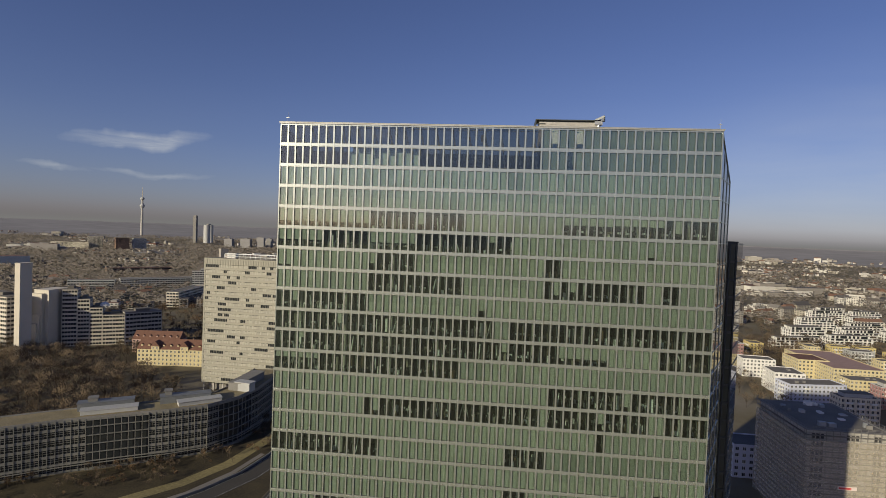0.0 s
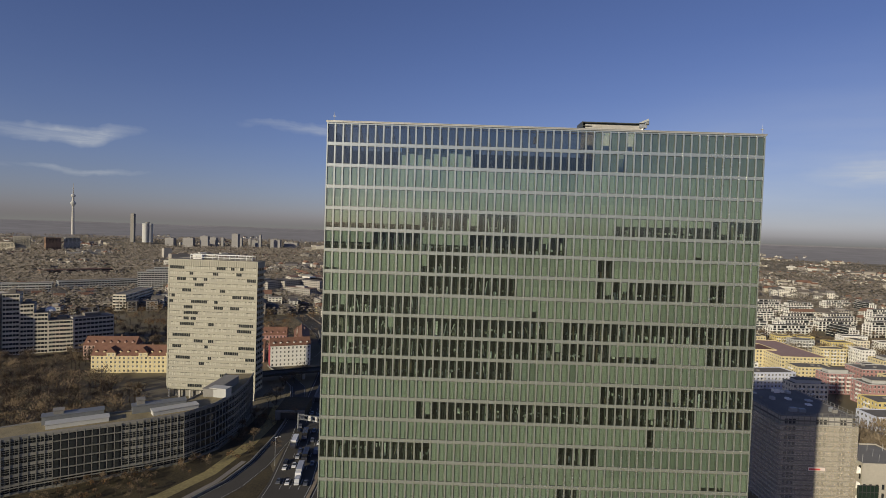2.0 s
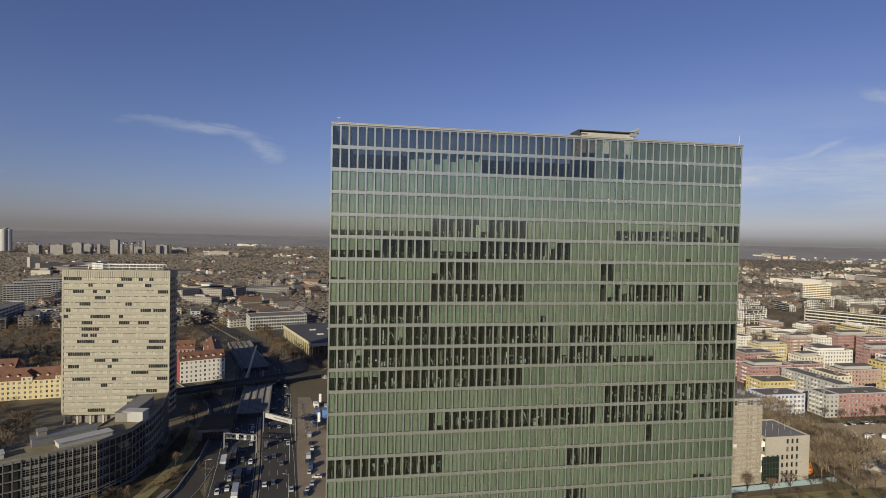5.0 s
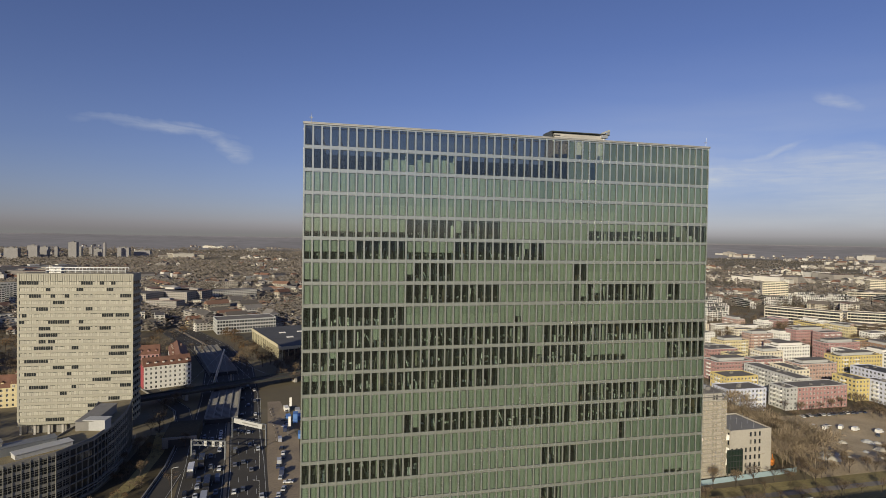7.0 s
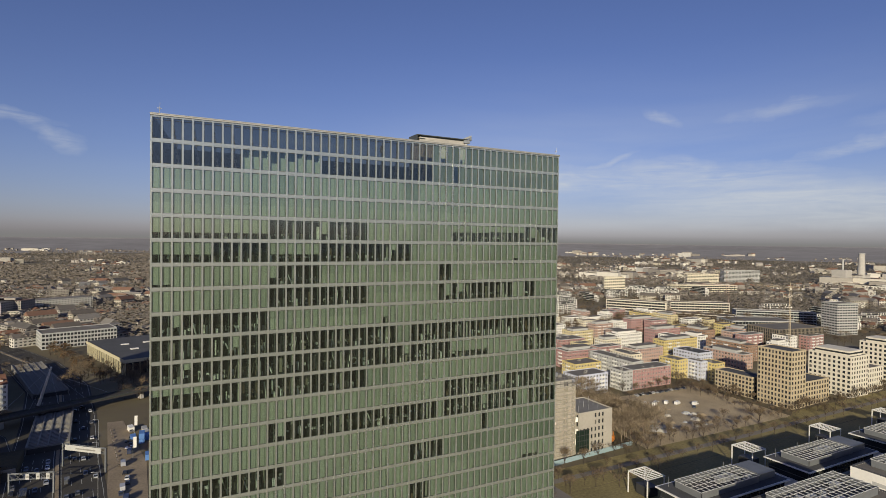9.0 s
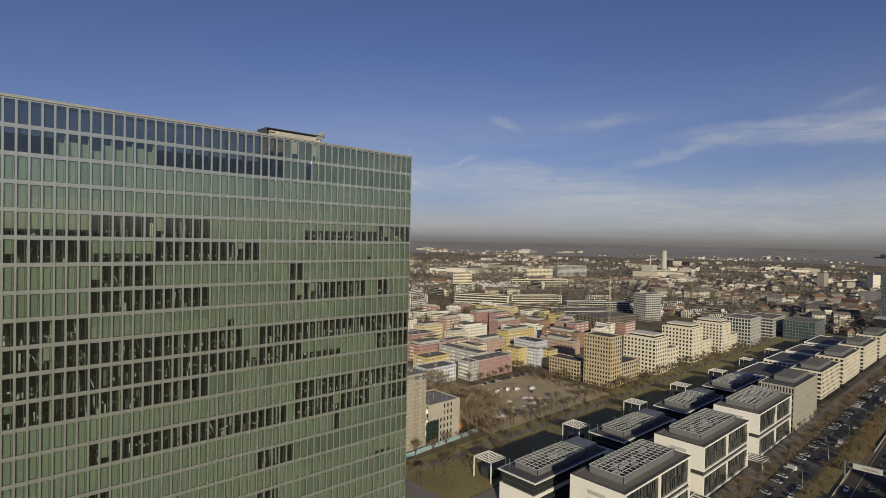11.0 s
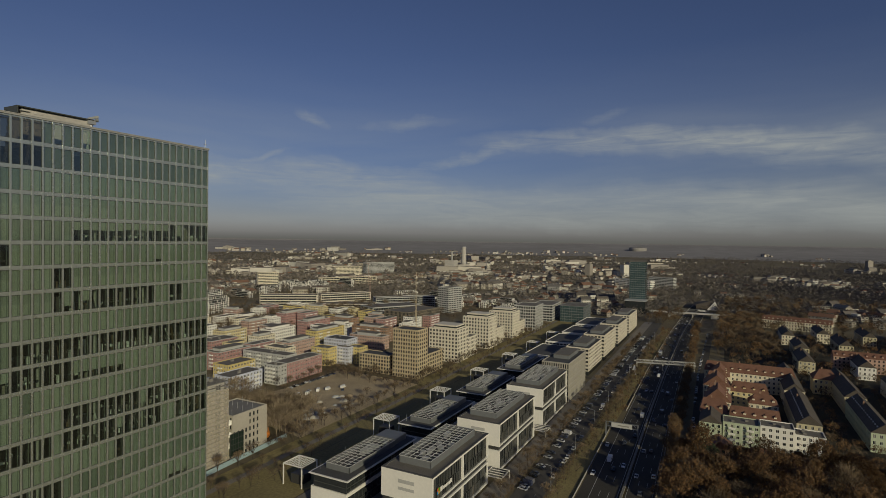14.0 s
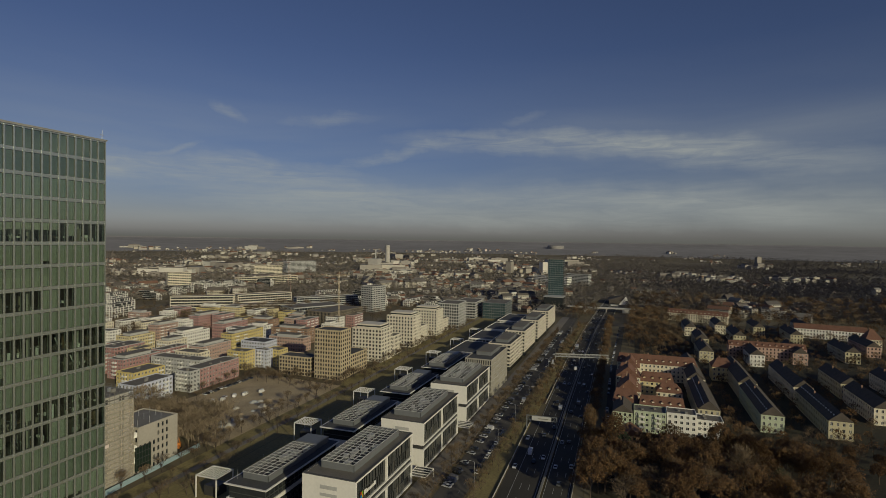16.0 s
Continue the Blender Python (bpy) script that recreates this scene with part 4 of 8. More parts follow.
# ---- west side: slab tower, curved office building, older houses ----
def slab_tower():
    # long face towards the south-east, 22 storeys of ribbon windows
    w, d, h, fl = 56.5, 11.5, 86.5, 22
    root = thing("slab_tower", "tall pale office slab with rows of ribbon windows and blinds", "tower", -161.8, 332.0, 0, -3.0)
    part("core", Mesh().box(-w / 2 + 0.4, 0.4, 5, w / 2 - 0.4, d - 0.4, h - 0.2), "core_glass", root)
    fh = (h - 9.5) / fl
    for i in range(fl + 1):
        wall = Mesh()
        z = 5.5 + i * fh
        t = 1.55 if i < fl else 4.0
        wall.box(-w / 2, 0, z, w / 2, 0.4, z + t)
        wall.box(-w / 2, d - 0.4, z, w / 2, d, z + t)
        for x0, x1 in ((-w / 2, -w / 2 + 0.4), (w / 2 - 0.4, w / 2)):
            wall.box(x0, 0.4, z, x1, d - 0.4, z + t)
        part("spandrel", wall, "slab_white", root)
    for x in (-w / 2 - 0.02, w / 2 - 0.88):
        part("corner_pier", Mesh().box(x, -0.02, 5, x + 0.9, 0.42, h), "slab_white", root)
    n = 48
    fin = Mesh().box(-0.045, 0.2, 5, 0.045, 0.34, h - 4.2).data("fin", "slab_white")
    rib = Mesh().box(-0.14, -0.16, h - 4.1, 0.14, 0.0, h - 0.3).data("crown_rib", "slab_white")
    for i in range(n + 1):
        x = -w / 2 + 0.9 + (w - 1.8) * i / n
        part("fin", fin, None, root, at=(x, 0, 0))
        part("crown_rib", rib, None, root, at=(x, 0, 0))
    for x in (-w / 2 - 0.1, w / 2 + 0.02):
        for k in range(5):
            part("end_pier", Mesh().box(x, d * k / 4 - 0.2 if k else 0, 5, x + 0.08, min(d * k / 4 + 0.2, d), h), "slab_white", root)
    rnd = random.Random(11)
    bl = Mesh()
    pw = (w - 1.8) / n
    for i in range(fl):
        z = 5.5 + i * fh + 1.55
        opened = set()
        for g in range(rnd.randint(1, 4)):
            s = rnd.randint(0, n - 4)
            opened |= set(range(s, s + rnd.choice((2, 3, 5, 8))))
        for k in range(n):
            if k in opened:
                continue
            drop = rnd.choice((0.88, 0.9, 0.86, 0.84, 1.0)) * (fh - 1.55)
            x = -w / 2 + 0.9 + pw * k
            bl.box(x + 0.03, 0.32, z, x + pw - 0.03, 0.36, z + drop)
    ob = part("window_blinds", bl, "slab_blind", root, "pale blinds behind ribbon windows")
    ob["kind"] = "stuff"
    for k in range(9):
        part("pillar", Mesh().box(-0.5, -0.5, 0, 0.5, 0.5, 5.1), "concrete", root, at=(-w / 2 + 1.2 + k * (w - 2.4) / 8, 1.2, 0))
    part("base", Mesh().box(-w / 2 + 3, 3.5, 0, w / 2 - 3, d - 2, 5.0), "concrete_dark", root)
    part("roof", Mesh().box(-w / 2 + 0.3, 0.3, h - 0.1, w / 2 - 0.3, d - 0.3, h + 0.1), "gravel", root)
    gal = Mesh()
    for y in (3.5, d - 3.5):
        for z in (h + 1.4, h + 3.0):
            gal.beam((-w / 2 + 12, y, z), (w / 2 - 5, y, z), 0.3)
        for k in range(12):
            x = -w / 2 + 12 + k * (w - 17) / 11
            gal.beam((x, y, h), (x, y, h + 3.0), 0.25)
    part("roof_rail", gal, "steel", root, "open steel frame on the roof")
    part("roof_house", Mesh().box(-w / 2 + 13, 4.5, h, -w / 2 + 19, d - 4, h + 3.4), "white", root)
    part("roof_house", Mesh().box(-w / 2 + 20, 5.5, h, w / 2 - 6, d - 4, h + 1.8), "concrete_dark", root)


M["slab_blind"] = mat("slab_blind", None, 0.8, 0.05, 0.2, 2, spread=[(0.44, 0.42, 0.345), (0.41, 0.39, 0.32), (0.46, 0.44, 0.36), (0.37, 0.355, 0.295)])
slab_tower()

# long curved office block of glass bays, along the slip road
LOW = [(-235, 168), (-205, 191), (-181, 210), (-163, 221.5), (-147, 231), (-134, 241), (-126.5, 256), (-124, 273), (-124.5, 292), (-128, 312)]


def curved_offices():
    root = thing("curved_office", "long curved grey office building with dark glass bays and green roof", "office building")
    h, fl = 22.5, 6
    pts = []
    for (ax, ay), (bx, by) in zip(LOW, LOW[1:]):
        k = max(1, round(math.hypot(bx - ax, by - ay) / 2.7))
        pts += [(ax + (bx - ax) * i / k, ay + (by - ay) * i / k) for i in range(k)]
    pts.append(LOW[-1])
    n = len(pts)
    a, b = ribbon(pts, 15, 0)
    glassbay = set(list(range(28, 37)) + list(range(48, 56)))
    f = [Vector((*p, 0)) for p in pts]
    bk = a
    nrm = []
    for i in range(n):
        d = (f[min(i + 1, n - 1)] - f[max(i - 1, 0)]).normalized()
        nrm.append(Vector((d.y, -d.x, 0)))
    inner = [p - q * 0.35 for p, q in zip(f, nrm)]
    outer = [p + q * (0.5 if i in glassbay else 0.0) for i, (p, q) in enumerate(zip(f, nrm))]
    part("glazing", Mesh().band(bk, inner, 0, h - 0.1), "core_glass", root)
    part("roof", Mesh().band(bk, inner, h - 0.1, h + 0.08), "greenroof", root)
    runs, start = [], 0
    for i in range(1, n):
        if i == n - 1 or (i in glassbay) != (i - 1 in glassbay):
            runs.append((start, i))
            start = i
    for u, v in runs:
        bay = u in glassbay
        for k in range(fl + 1):
            z = k * h / fl
            t = (0.25 if bay else 1.15) if 0 < k < fl else 0.9
            zz = z - t if k == fl else max(0, z - t / 2)
            part("floor_band", Mesh().band(inner[u:v + 1], [p + q * (0.5 if bay else 0.0) for p, q in zip(f[u:v + 1], nrm[u:v + 1])], zz, zz + t), "low_grey", root)
        if not bay:
            for k, up in [(k, up) for k in range(fl) for up in (0.42, 0.66)]:
                part("window_bar", Mesh().band([p - q * 0.2 for p, q in zip(f[u:v + 1], nrm[u:v + 1])], [p - q * 0.02 for p, q in zip(f[u:v + 1], nrm[u:v + 1])], (k + up) * h / fl, (k + up) * h / fl + 0.13), "low_grey", root)
    for z in (3.0, 4.1):
        part("gallery_rail", Mesh().band([p + q * 1.2 for p, q in zip(f, nrm)], [p + q * 1.6 for p, q in zip(f, nrm)], z, z + 0.3), "low_grey", root, "grey rail along the raised gallery")
    pier = Mesh().box(-0.13, -0.13, 0, 0.13, 0.13, h).data("pier", "low_grey")
    post = Mesh().box(-0.05, -0.05, 0, 0.05, 0.05, h - 0.5).data("window_post", "low_grey")
    for i in range(n - 1):
        if i not in glassbay:
            c = f[i].lerp(f[i + 1], 0.5) - nrm[i] * 0.1
            part("window_post", post, None, root, at=(c.x, c.y, 0), rz=math.degrees(math.atan2(nrm[i].y, nrm[i].x)))
    for i in range(n - 1):
        bay = i in glassbay
        for sft in (0.0,):
            c = f[i].lerp(f[i + 1], sft) + nrm[i] * (0.5 if bay else 0.08)
            part("pier", pier, None, root, at=(c.x, c.y, 0), rz=math.degrees(math.atan2(nrm[i].y, nrm[i].x)))
    for line, o in ((f, 0.0), (bk, 0.0)):
        part("parapet", Mesh().band([p - q * 0.3 for p, q in zip(line, nrm)], [p + q * 0.05 for p, q in zip(line, nrm)], h, h + 0.7), "concrete_dark", root)
    for (x, y, ang, w, d2, hh, mt) in ((-171, 224.5, 33, 22, 5, 1.9, "palegrey"), (-140, 244.5, 40, 19, 5, 1.9, "palegrey"), (-181, 227, 33, 3.5, 4, 5.0, "concrete_dark"), (-155, 243, 33, 3, 4, 5.5, "concrete_dark"), (-133, 279, 88, 26, 7, 4.0, "concrete_dark"), (-129, 268, 80, 5, 9, 4.5, "palegrey"), (-176, 229, 33, 22, 5, 3.4, "plant_grey"), (-148, 246, 33, 22, 5, 3.4, "plant_grey")):
        part("roof_house", Mesh().box(-w / 2, -d2 / 2, 0, w / 2, d2 / 2, hh).box(-w / 2 - 0.3, -d2 / 2 - 0.3, hh, w / 2 + 0.3, d2 / 2 + 0.3, hh + 0.25), mt, root, at=(x, y, h), rz=ang)


M["low_grey"] = mat("low_grey", (0.215, 0.21, 0.185), 0.6, 0.12, 0.1, 1.5)
curved_offices()


def old_house(x0, y0, x1, y1, h, wall, label, rz=0, along="x", roof="tile_red", floors=4, rise=None, dormers=True, group="", wins="SW", hip=0.0, bays=None, chim=True, name="house"):
    """A plastered house under a steep tiled roof, with dormers."""
    cx, cy = (x0 + x1) / 2, (y0 + y1) / 2
    a, b = (x1 - x0) / 2, (y1 - y0) / 2
    root = thing(name, label, "house", cx, cy, 0, rz, group)
    part("core", Mesh().box(-a + 0.25, -b + 0.25, 0, a - 0.25, b - 0.25, h), "core_glass", root)
    w = Mesh()
    spots = []
    bx, by = bays or (max(2, round(a * 2 / 3.0)), max(2, round(b * 2 / 3.0)))
    for s in "SWNE":
        sp = facade(w, -a, -b, a, b, s, 0, h, floors, bx if s in "SN" else by, 0.46, 0.58, 0.25)
        if s in wins:
            spots += sp
    rise = rise or (min(a, b) * 0.95)
    if along == "x":
        for s in (-a + 0.12, a - 0.12):
            w.add([(s - 0.12, -b, h), (s - 0.12, b, h), (s - 0.12, 0, h + rise), (s + 0.12, -b, h), (s + 0.12, b, h), (s + 0.12, 0, h + rise)], [(0, 2, 1), (3, 4, 5), (0, 3, 5, 2), (1, 2, 5, 4)]) if hip < 0.5 else None
    elif hip < 0.5:
        for s in (-b + 0.12, b - 0.12):
            w.add([(-a, s - 0.12, h), (a, s - 0.12, h), (0, s - 0.12, h + rise), (-a, s + 0.12, h), (a, s + 0.12, h), (0, s + 0.12, h + rise)], [(0, 1, 2), (3, 5, 4), (0, 2, 5, 3), (1, 4, 5, 2)])
    part("wall", w, wall, root)
    r = Mesh().gable(-a, -b, a, b, h + 0.05, h + rise + 0.3, along, 0.45 if hip > 0.5 else 0.25, hip)
    part("roof", r, roof, root)
    if dormers:
        n = max(2, int((a if along == "x" else b) * 2 / 5))
        for k in range(n):
            u = ((k + 0.5) / n - 0.5) * 2 * (a if along == "x" else b)
            if along == "x":
                d = Mesh().box(-0.7, -b * 0.72, h + rise * 0.25, 0.7, -b * 0.25, h + rise * 0.25 + 1.5).gable(-0.7, -b * 0.75, 0.7, -b * 0.2, h + rise * 0.25 + 1.5, h + rise * 0.25 + 2.1, "y", 0.15, slot=1)
                part("dormer", d, [wall, roof], root, at=(u, 0, 0))
            else:
                d = Mesh().box(-a * 0.72, -0.7, h + rise * 0.25, -a * 0.25, 0.7, h + rise * 0.25 + 1.5).gable(-a * 0.75, -0.7, -a * 0.2, 0.7, h + rise * 0.25 + 1.5, h + rise * 0.25 + 2.1, "x", 0.15, slot=1)
                part("dormer", d, [wall, roof], root, at=(0, u, 0))
    if chim:
        part("chimney", Mesh().box(-0.4, -0.4, h + rise * 0.5, 0.4, 0.4, h + rise + 1.2), "brick", root, at=(a * 0.3, b * 0.2, 0))
    meshes = {}
    for x, y, z, turn, ww, hh in spots:
        key = (round(ww, 3), round(hh, 3))
        if key not in meshes:
            meshes[key] = window_mesh(ww, hh, "frame_white", 1)
        part("window", meshes[key], None, root, at=(x, y, z), rz=turn)
    return root


yh = old_house(-270, 385, -211, 399, 12.3, "cream_y", "long cream old apartment house with gables and red tiled roof", 8, "x", rise=6.5)
for u in (-16.0, 5.5, 24.0):
    part("front_gable", Mesh().box(-3.0, -7.35, 11.5, 3.0, -4.0, 14.6).add([(-3.0, -7.35, 14.6), (3.0, -7.35, 14.6), (0, -7.35, 18.4), (-3.0, -7.1, 14.6), (3.0, -7.1, 14.6), (0, -7.1, 18.4)], [(0, 1, 2), (3, 5, 4), (0, 2, 5, 3), (1, 4, 5, 2)]), "cream_y", yh, "plastered front gable", at=(u, 0, 0))
    part("gable_roof", Mesh().gable(-3.0, -7.2, 3.0, 0, 14.6, 18.5, "y", 0.35), "tile_red", yh, at=(u, 0, 0))
    for v in (-1.4, 1.4):
        part("window", window_mesh(1.2, 1.7, "frame_white", 1), None, yh, at=(u + v, -7.4, 12.4))
old_house(-300, 420, -262, 434, 11, "salmon", "old house with red tiled roof among trees", 8, "x", wins="", rise=6)
old_house(-236, 430, -205, 444, 11, "palewall", "old house with red tiled roof among trees", -10, "x", wins="", rise=6)
wh = old_house(-155.2, 419.4, -124.8, 433.4, 16.0, "white", "white rendered house with red roof and many windows", 23, "x", rise=5.0, floors=5)
part("end_cladding", Mesh().box(-15.5, -6.6, 0.3, -15.21, 6.6, 15.6), "crimson", wh, "crimson red end wall")
old_house(-147, 436, -134, 492, 15.5, "white", "white wing of the rendered house", 15, "y", wins="", rise=5.0, floors=5)
old_house(-205, 470, -158, 486, 13, "pink", "red-roofed house behind the white one", 10, "x", wins="", rise=6)
old_house(-190, 425, -162, 440, 11, "salmon", "red-roofed older house beside the slab", 12, "x", wins="", rise=6)

# broad concrete office complex with stair towers
bc = thing("office_complex", "concrete office complex with banded wings and tall stair towers", "office building", -365, 420, 0)


def wing(x, y, rz, x1, d, hh, fl, bays, wall="stone", x0=0.0):
    """A banded wing whose front starts at x, y and runs along rz."""
    m, w = Mesh(), Mesh()
    m.box(x0 + 0.4, 0.4, 0, x1 - 0.4, d - 0.4, hh - 0.2)
    part("core", m, "core_glass", bc, at=(x, y, 0), rz=rz)
    for s in "SWNE":
        facade(w, x0, 0, x1, d, s, 0, hh, fl, bays if s in "SN" else 5, 0.48, 0.10, 0.4)
    part("wing", w, wall, bc, at=(x, y, 0), rz=rz)
    part("roof", Mesh().box(x0, 0, hh, x1, d, hh + 0.4).box(x0 + (x1 - x0) * 0.3, d * 0.3, hh + 0.4, x0 + (x1 - x0) * 0.7, d * 0.8, hh + 2.6), "gravel", bc, at=(x, y, 0), rz=rz)


for x0, x1, hh, fl in ((0, 11, 48.5, 14), (11.2, 20, 40, 12), (20.2, 29.5, 32.5, 10), (29.7, 47, 26, 8)):
    wing(0, 0, 31, x1, 17, hh, fl, max(3, round((x1 - x0) / 2.4)), "stone", x0)
wing(43.5, 20, 48, 29, 16, 28, 8, 10, "concrete")
wing(-58, -24, -14, 42, 16, 45, 13, 18)
for (x, y, sx, sy, hh) in ((-3, -42, 4.5, 11, 72.5), (-16, -10, 13, 22, 48.5), (-17, -13, 10.5, 3.1, 45.6), (-17.5, -14.6, 10, 1.7, 28.3), (-17.8, -16.4, 9.2, 1.9, 21.2)):
    part("stair_tower", Mesh().box(x, y, 0, x + sx, y + sy, hh).box(x - 0.2, y - 0.1, hh, x + sx + 0.2, y + sy, hh + 0.5), "stone", bc)
dm = Mesh()
dm.add([(4 * math.cos(a) * math.cos(e), 4 * math.sin(a) * math.cos(e), 3.6 * math.sin(e)) for e in (0, 0.5, 1.0, 1.45) for a in [2 * math.pi * i / 12 for i in range(12)]],
       [(r * 12 + i, r * 12 + (i + 1) % 12, r * 12 + 12 + (i + 1) % 12, r * 12 + 12 + i) for r in range(3) for i in range(12)])
part("dome", dm, "white", bc, "white roof dome", at=(22, 22, 33.2))

# colonnaded museum-like hall and its taller wing
hall = thing("columned_hall", "low flat hall with tall pale columns round a dark front", "public building", -46, 553.4, 0, 19)
part("core", Mesh().box(-34, -51, 0, 34, 51, 10), "core_glass", hall)
part("roof", Mesh().box(-38, -55, 10, 38, 55, 12.6), "bitumen", hall)
part("fascia", Mesh().box(-38.2, -55.2, 10.2, 38.2, -55, 12.9).box(-38.2, -55, 10.2, -38, 55, 12.9).box(38, -55, 10.2, 38.2, 55, 12.9), "palewall", hall)
colm = Mesh().box(-0.3, -0.6, 0, 0.3, 0.6, 10).data("column", "palewall")
for k in range(15):
    part("column", colm, None, hall, at=(-37 + k * 74 / 14, -54, 0))
for k in range(1, 17):
    part("column", colm, None, hall, at=(-37, -54 + k * 108 / 16, 0), rz=90)
for k in range(6):
    part("skylight", Mesh().box(-3, -1.5, 12.6, 3, 1.5, 13.4), "white", hall, at=(-18 + (k % 3) * 18, -12 + (k // 3) * 26, 0))
block("office_hall", "pale flat-roofed office wing behind the columned hall", "office building", -146, 642, -83, 674, 15, 4, 22, 12, "palegrey", "gravel", 0.4, 0.25, wins="", rz=17)

# ---- east side: office campus ----
def roof_plant(root, x0, y0, x1, y1, z, h=2.6):
    """Open steel plant enclosure with a pergola grid and ducts."""
    w = Mesh()
    for q in ((x0, y0, x1, y0 + 0.2), (x0, y1 - 0.2, x1, y1), (x0, y0, x0 + 0.2, y1), (x1 - 0.2, y0, x1, y1)):
        w.box(q[0], q[1], z, q[2], q[3], z + h)
    part("plant_screen", w, "plant_grey", root, "grey louvred plant screen")
    gd = Mesh()
    nx, ny = max(3, round((x1 - x0) / 2.7)), max(3, round((y1 - y0) / 2.4))
    for i in range(nx + 1):
        x = x0 + (x1 - x0) * i / nx
        gd.box(x - 0.08, y0, z + h, x + 0.08, y1, z + h + 0.2)
    for j in range(ny + 1):
        y = y0 + (y1 - y0) * j / ny
        gd.box(x0, y - 0.07, z + h + 0.2, x1, y + 0.07, z + h + 0.38)
    part("roof_grid", gd, "grid_steel", root, "open pale steel roof grid")
    part("plant_deck", Mesh().box(x0 + 0.2, y0 + 0.2, z, x1 - 0.2, y1 - 0.2, z + 0.12), "bitumen", root)
    rnd = random.Random(int(x0 * 7 + y0))
    for k in range(8):
        px, py = rnd.uniform(x0 + 2, x1 - 4), rnd.uniform(y0 + 1.5, y1 - 3)
        part("duct", Mesh().box(0, 0, z, rnd.uniform(1.5, 5), rnd.uniform(0.8, 2), z + rnd.uniform(1.0, 2.2)).tube((0.6, 0.5, z + 1), (0.6, 0.5, z + 2.6), 0.35, sides=8), "steel", root, at=(px, py, 0))


def campus_block(x0, y0, x1, y1, h, label, sign=False):
    """White framed office block: blank white ends, big dark glazed fields in a white frame on the street side, a dark recess at mid height."""
    cx, cy = (x0 + x1) / 2, (y0 + y1) / 2
    a, b = (x1 - x0) / 2, (y1 - y0) / 2
    root = thing("campus_office", label, "office building", cx, cy, 0, 0, "white campus offices")
    part("core", Mesh().box(-a + 0.9, -b + 0.9, 0, a - 0.9, b - 0.9, h - 0.3), "core_glass", root)
    w = Mesh()
    z_lo, z_a, z_b, z_t = 1.2, h * 0.47, h * 0.55, h
    for za, zb in ((z_lo, z_a), (z_b, z_t)):
        w.box(-a, -b, za, -a + 0.9, b, zb)           # blank west end
        w.box(a - 0.9, -b, za, a, b, zb)
        for y in (-b, b - 0.9):
            w.box(-a + 0.9, y, za, a - 0.9, y + 0.9, za + 0.6)
            w.box(-a + 0.9, y, zb - 0.7, a - 0.9, y + 0.9, zb)
            w.box(-0.45, y, za + 0.6, 0.45, y + 0.9, zb - 0.7)
    part("frame_wall", w, "white", root, "smooth white framing wall")
    part("recess_band", Mesh().box(-a + 0.6, -b + 0.6, z_a, a - 0.6, b - 0.6, z_b), "frame_dark", root, "dark recessed storey band")
    # louvred glazing, each field a set of slats and panes
    fin = Mesh().box(-0.06, -0.35, 0, 0.06, 0.2, 1.0).data("louvre", "alu_dark")
    pm = {}
    for za, zb in ((z_lo + 0.6, z_a - 0.7), (z_b + 0.6, z_t - 0.7)):
        fl = 2 if zb - za < 8 else 3
        for s in (-1, 1):
            u0, u1 = (0.45, a - 0.9) if s > 0 else (-a + 0.9, -0.45)
            n = 12
            for i in range(n):
                x = u0 + (u1 - u0) * (i + 0.5) / n
                for k in range(2):
                    hh = (zb - za) / 2
                    key = round(hh, 2)
                    if key not in pm:
                        pm[key] = window_mesh((u1 - u0) / n * 0.96, hh * 0.97, "alu_dark", 0)
                    part("pane", pm[key], None, root, at=(x, -b + 0.75, za + k * hh))
            lv = Mesh()
            rnd = random.Random(int(x0 + za * 10 + s))
            for i in range(30):
                x = u0 + (u1 - u0) * (i + 0.5) / 30
                for k in range(2):
                    if rnd.random() < 0.55:
                        hh = (zb - za) / 2
                        lv.box(x - 0.22, -b + 0.30, za + k * hh + 0.15, x + 0.22, -b + 0.36, za + (k + 1) * hh - 0.15)
            part("louvre_field", lv, "louvre", root, "upright metal louvres")["kind"] = "stuff"
    vent = Mesh().box(-a - 0.04, -3.4, h - 4.4, -a, 3.6, h - 3.0).box(-a - 0.04, -3.4, h - 7.0, -a, 3.6, h - 5.9)
    part("vent_grille", vent, "palegrey", root)
    part("roof", Mesh().box(-a + 0.5, -b + 0.5, h - 0.3, a - 0.5, b - 0.5, h - 0.02), "gravel", root)
    p = Mesh()
    p.box(-a, -b, h, a, -b + 0.9, h + 0.25).box(-a, b - 0.9, h, a, b, h + 0.25).box(-a, -b + 0.9, h, -a + 0.9, b - 0.9, h + 0.25).box(a - 0.9, -b + 0.9, h, a, b - 0.9, h + 0.25)
    part("roof_rim", p, "bitumen", root, "dark roof rim")
    roof_plant(root, -a + 7, -b + 4.5, a - 5, b - 3.5, h)
    if sign:
        sq = 0.85
        for dx, dz, c in ((0, 1, "logo_r"), (1, 1, "logo_g"), (0, 0, "logo_b"), (1, 0, "logo_y")):
            part("sign_tile", Mesh().box(0, 0, 0, sq, 0.12, sq * 1.25), c, root, at=(-a + 3.6 + dx * (sq + 0.15), -b - 0.14, h * 0.55 + 3.2 + dz * (sq * 1.25 + 0.15)))
        x = -a + 6.2
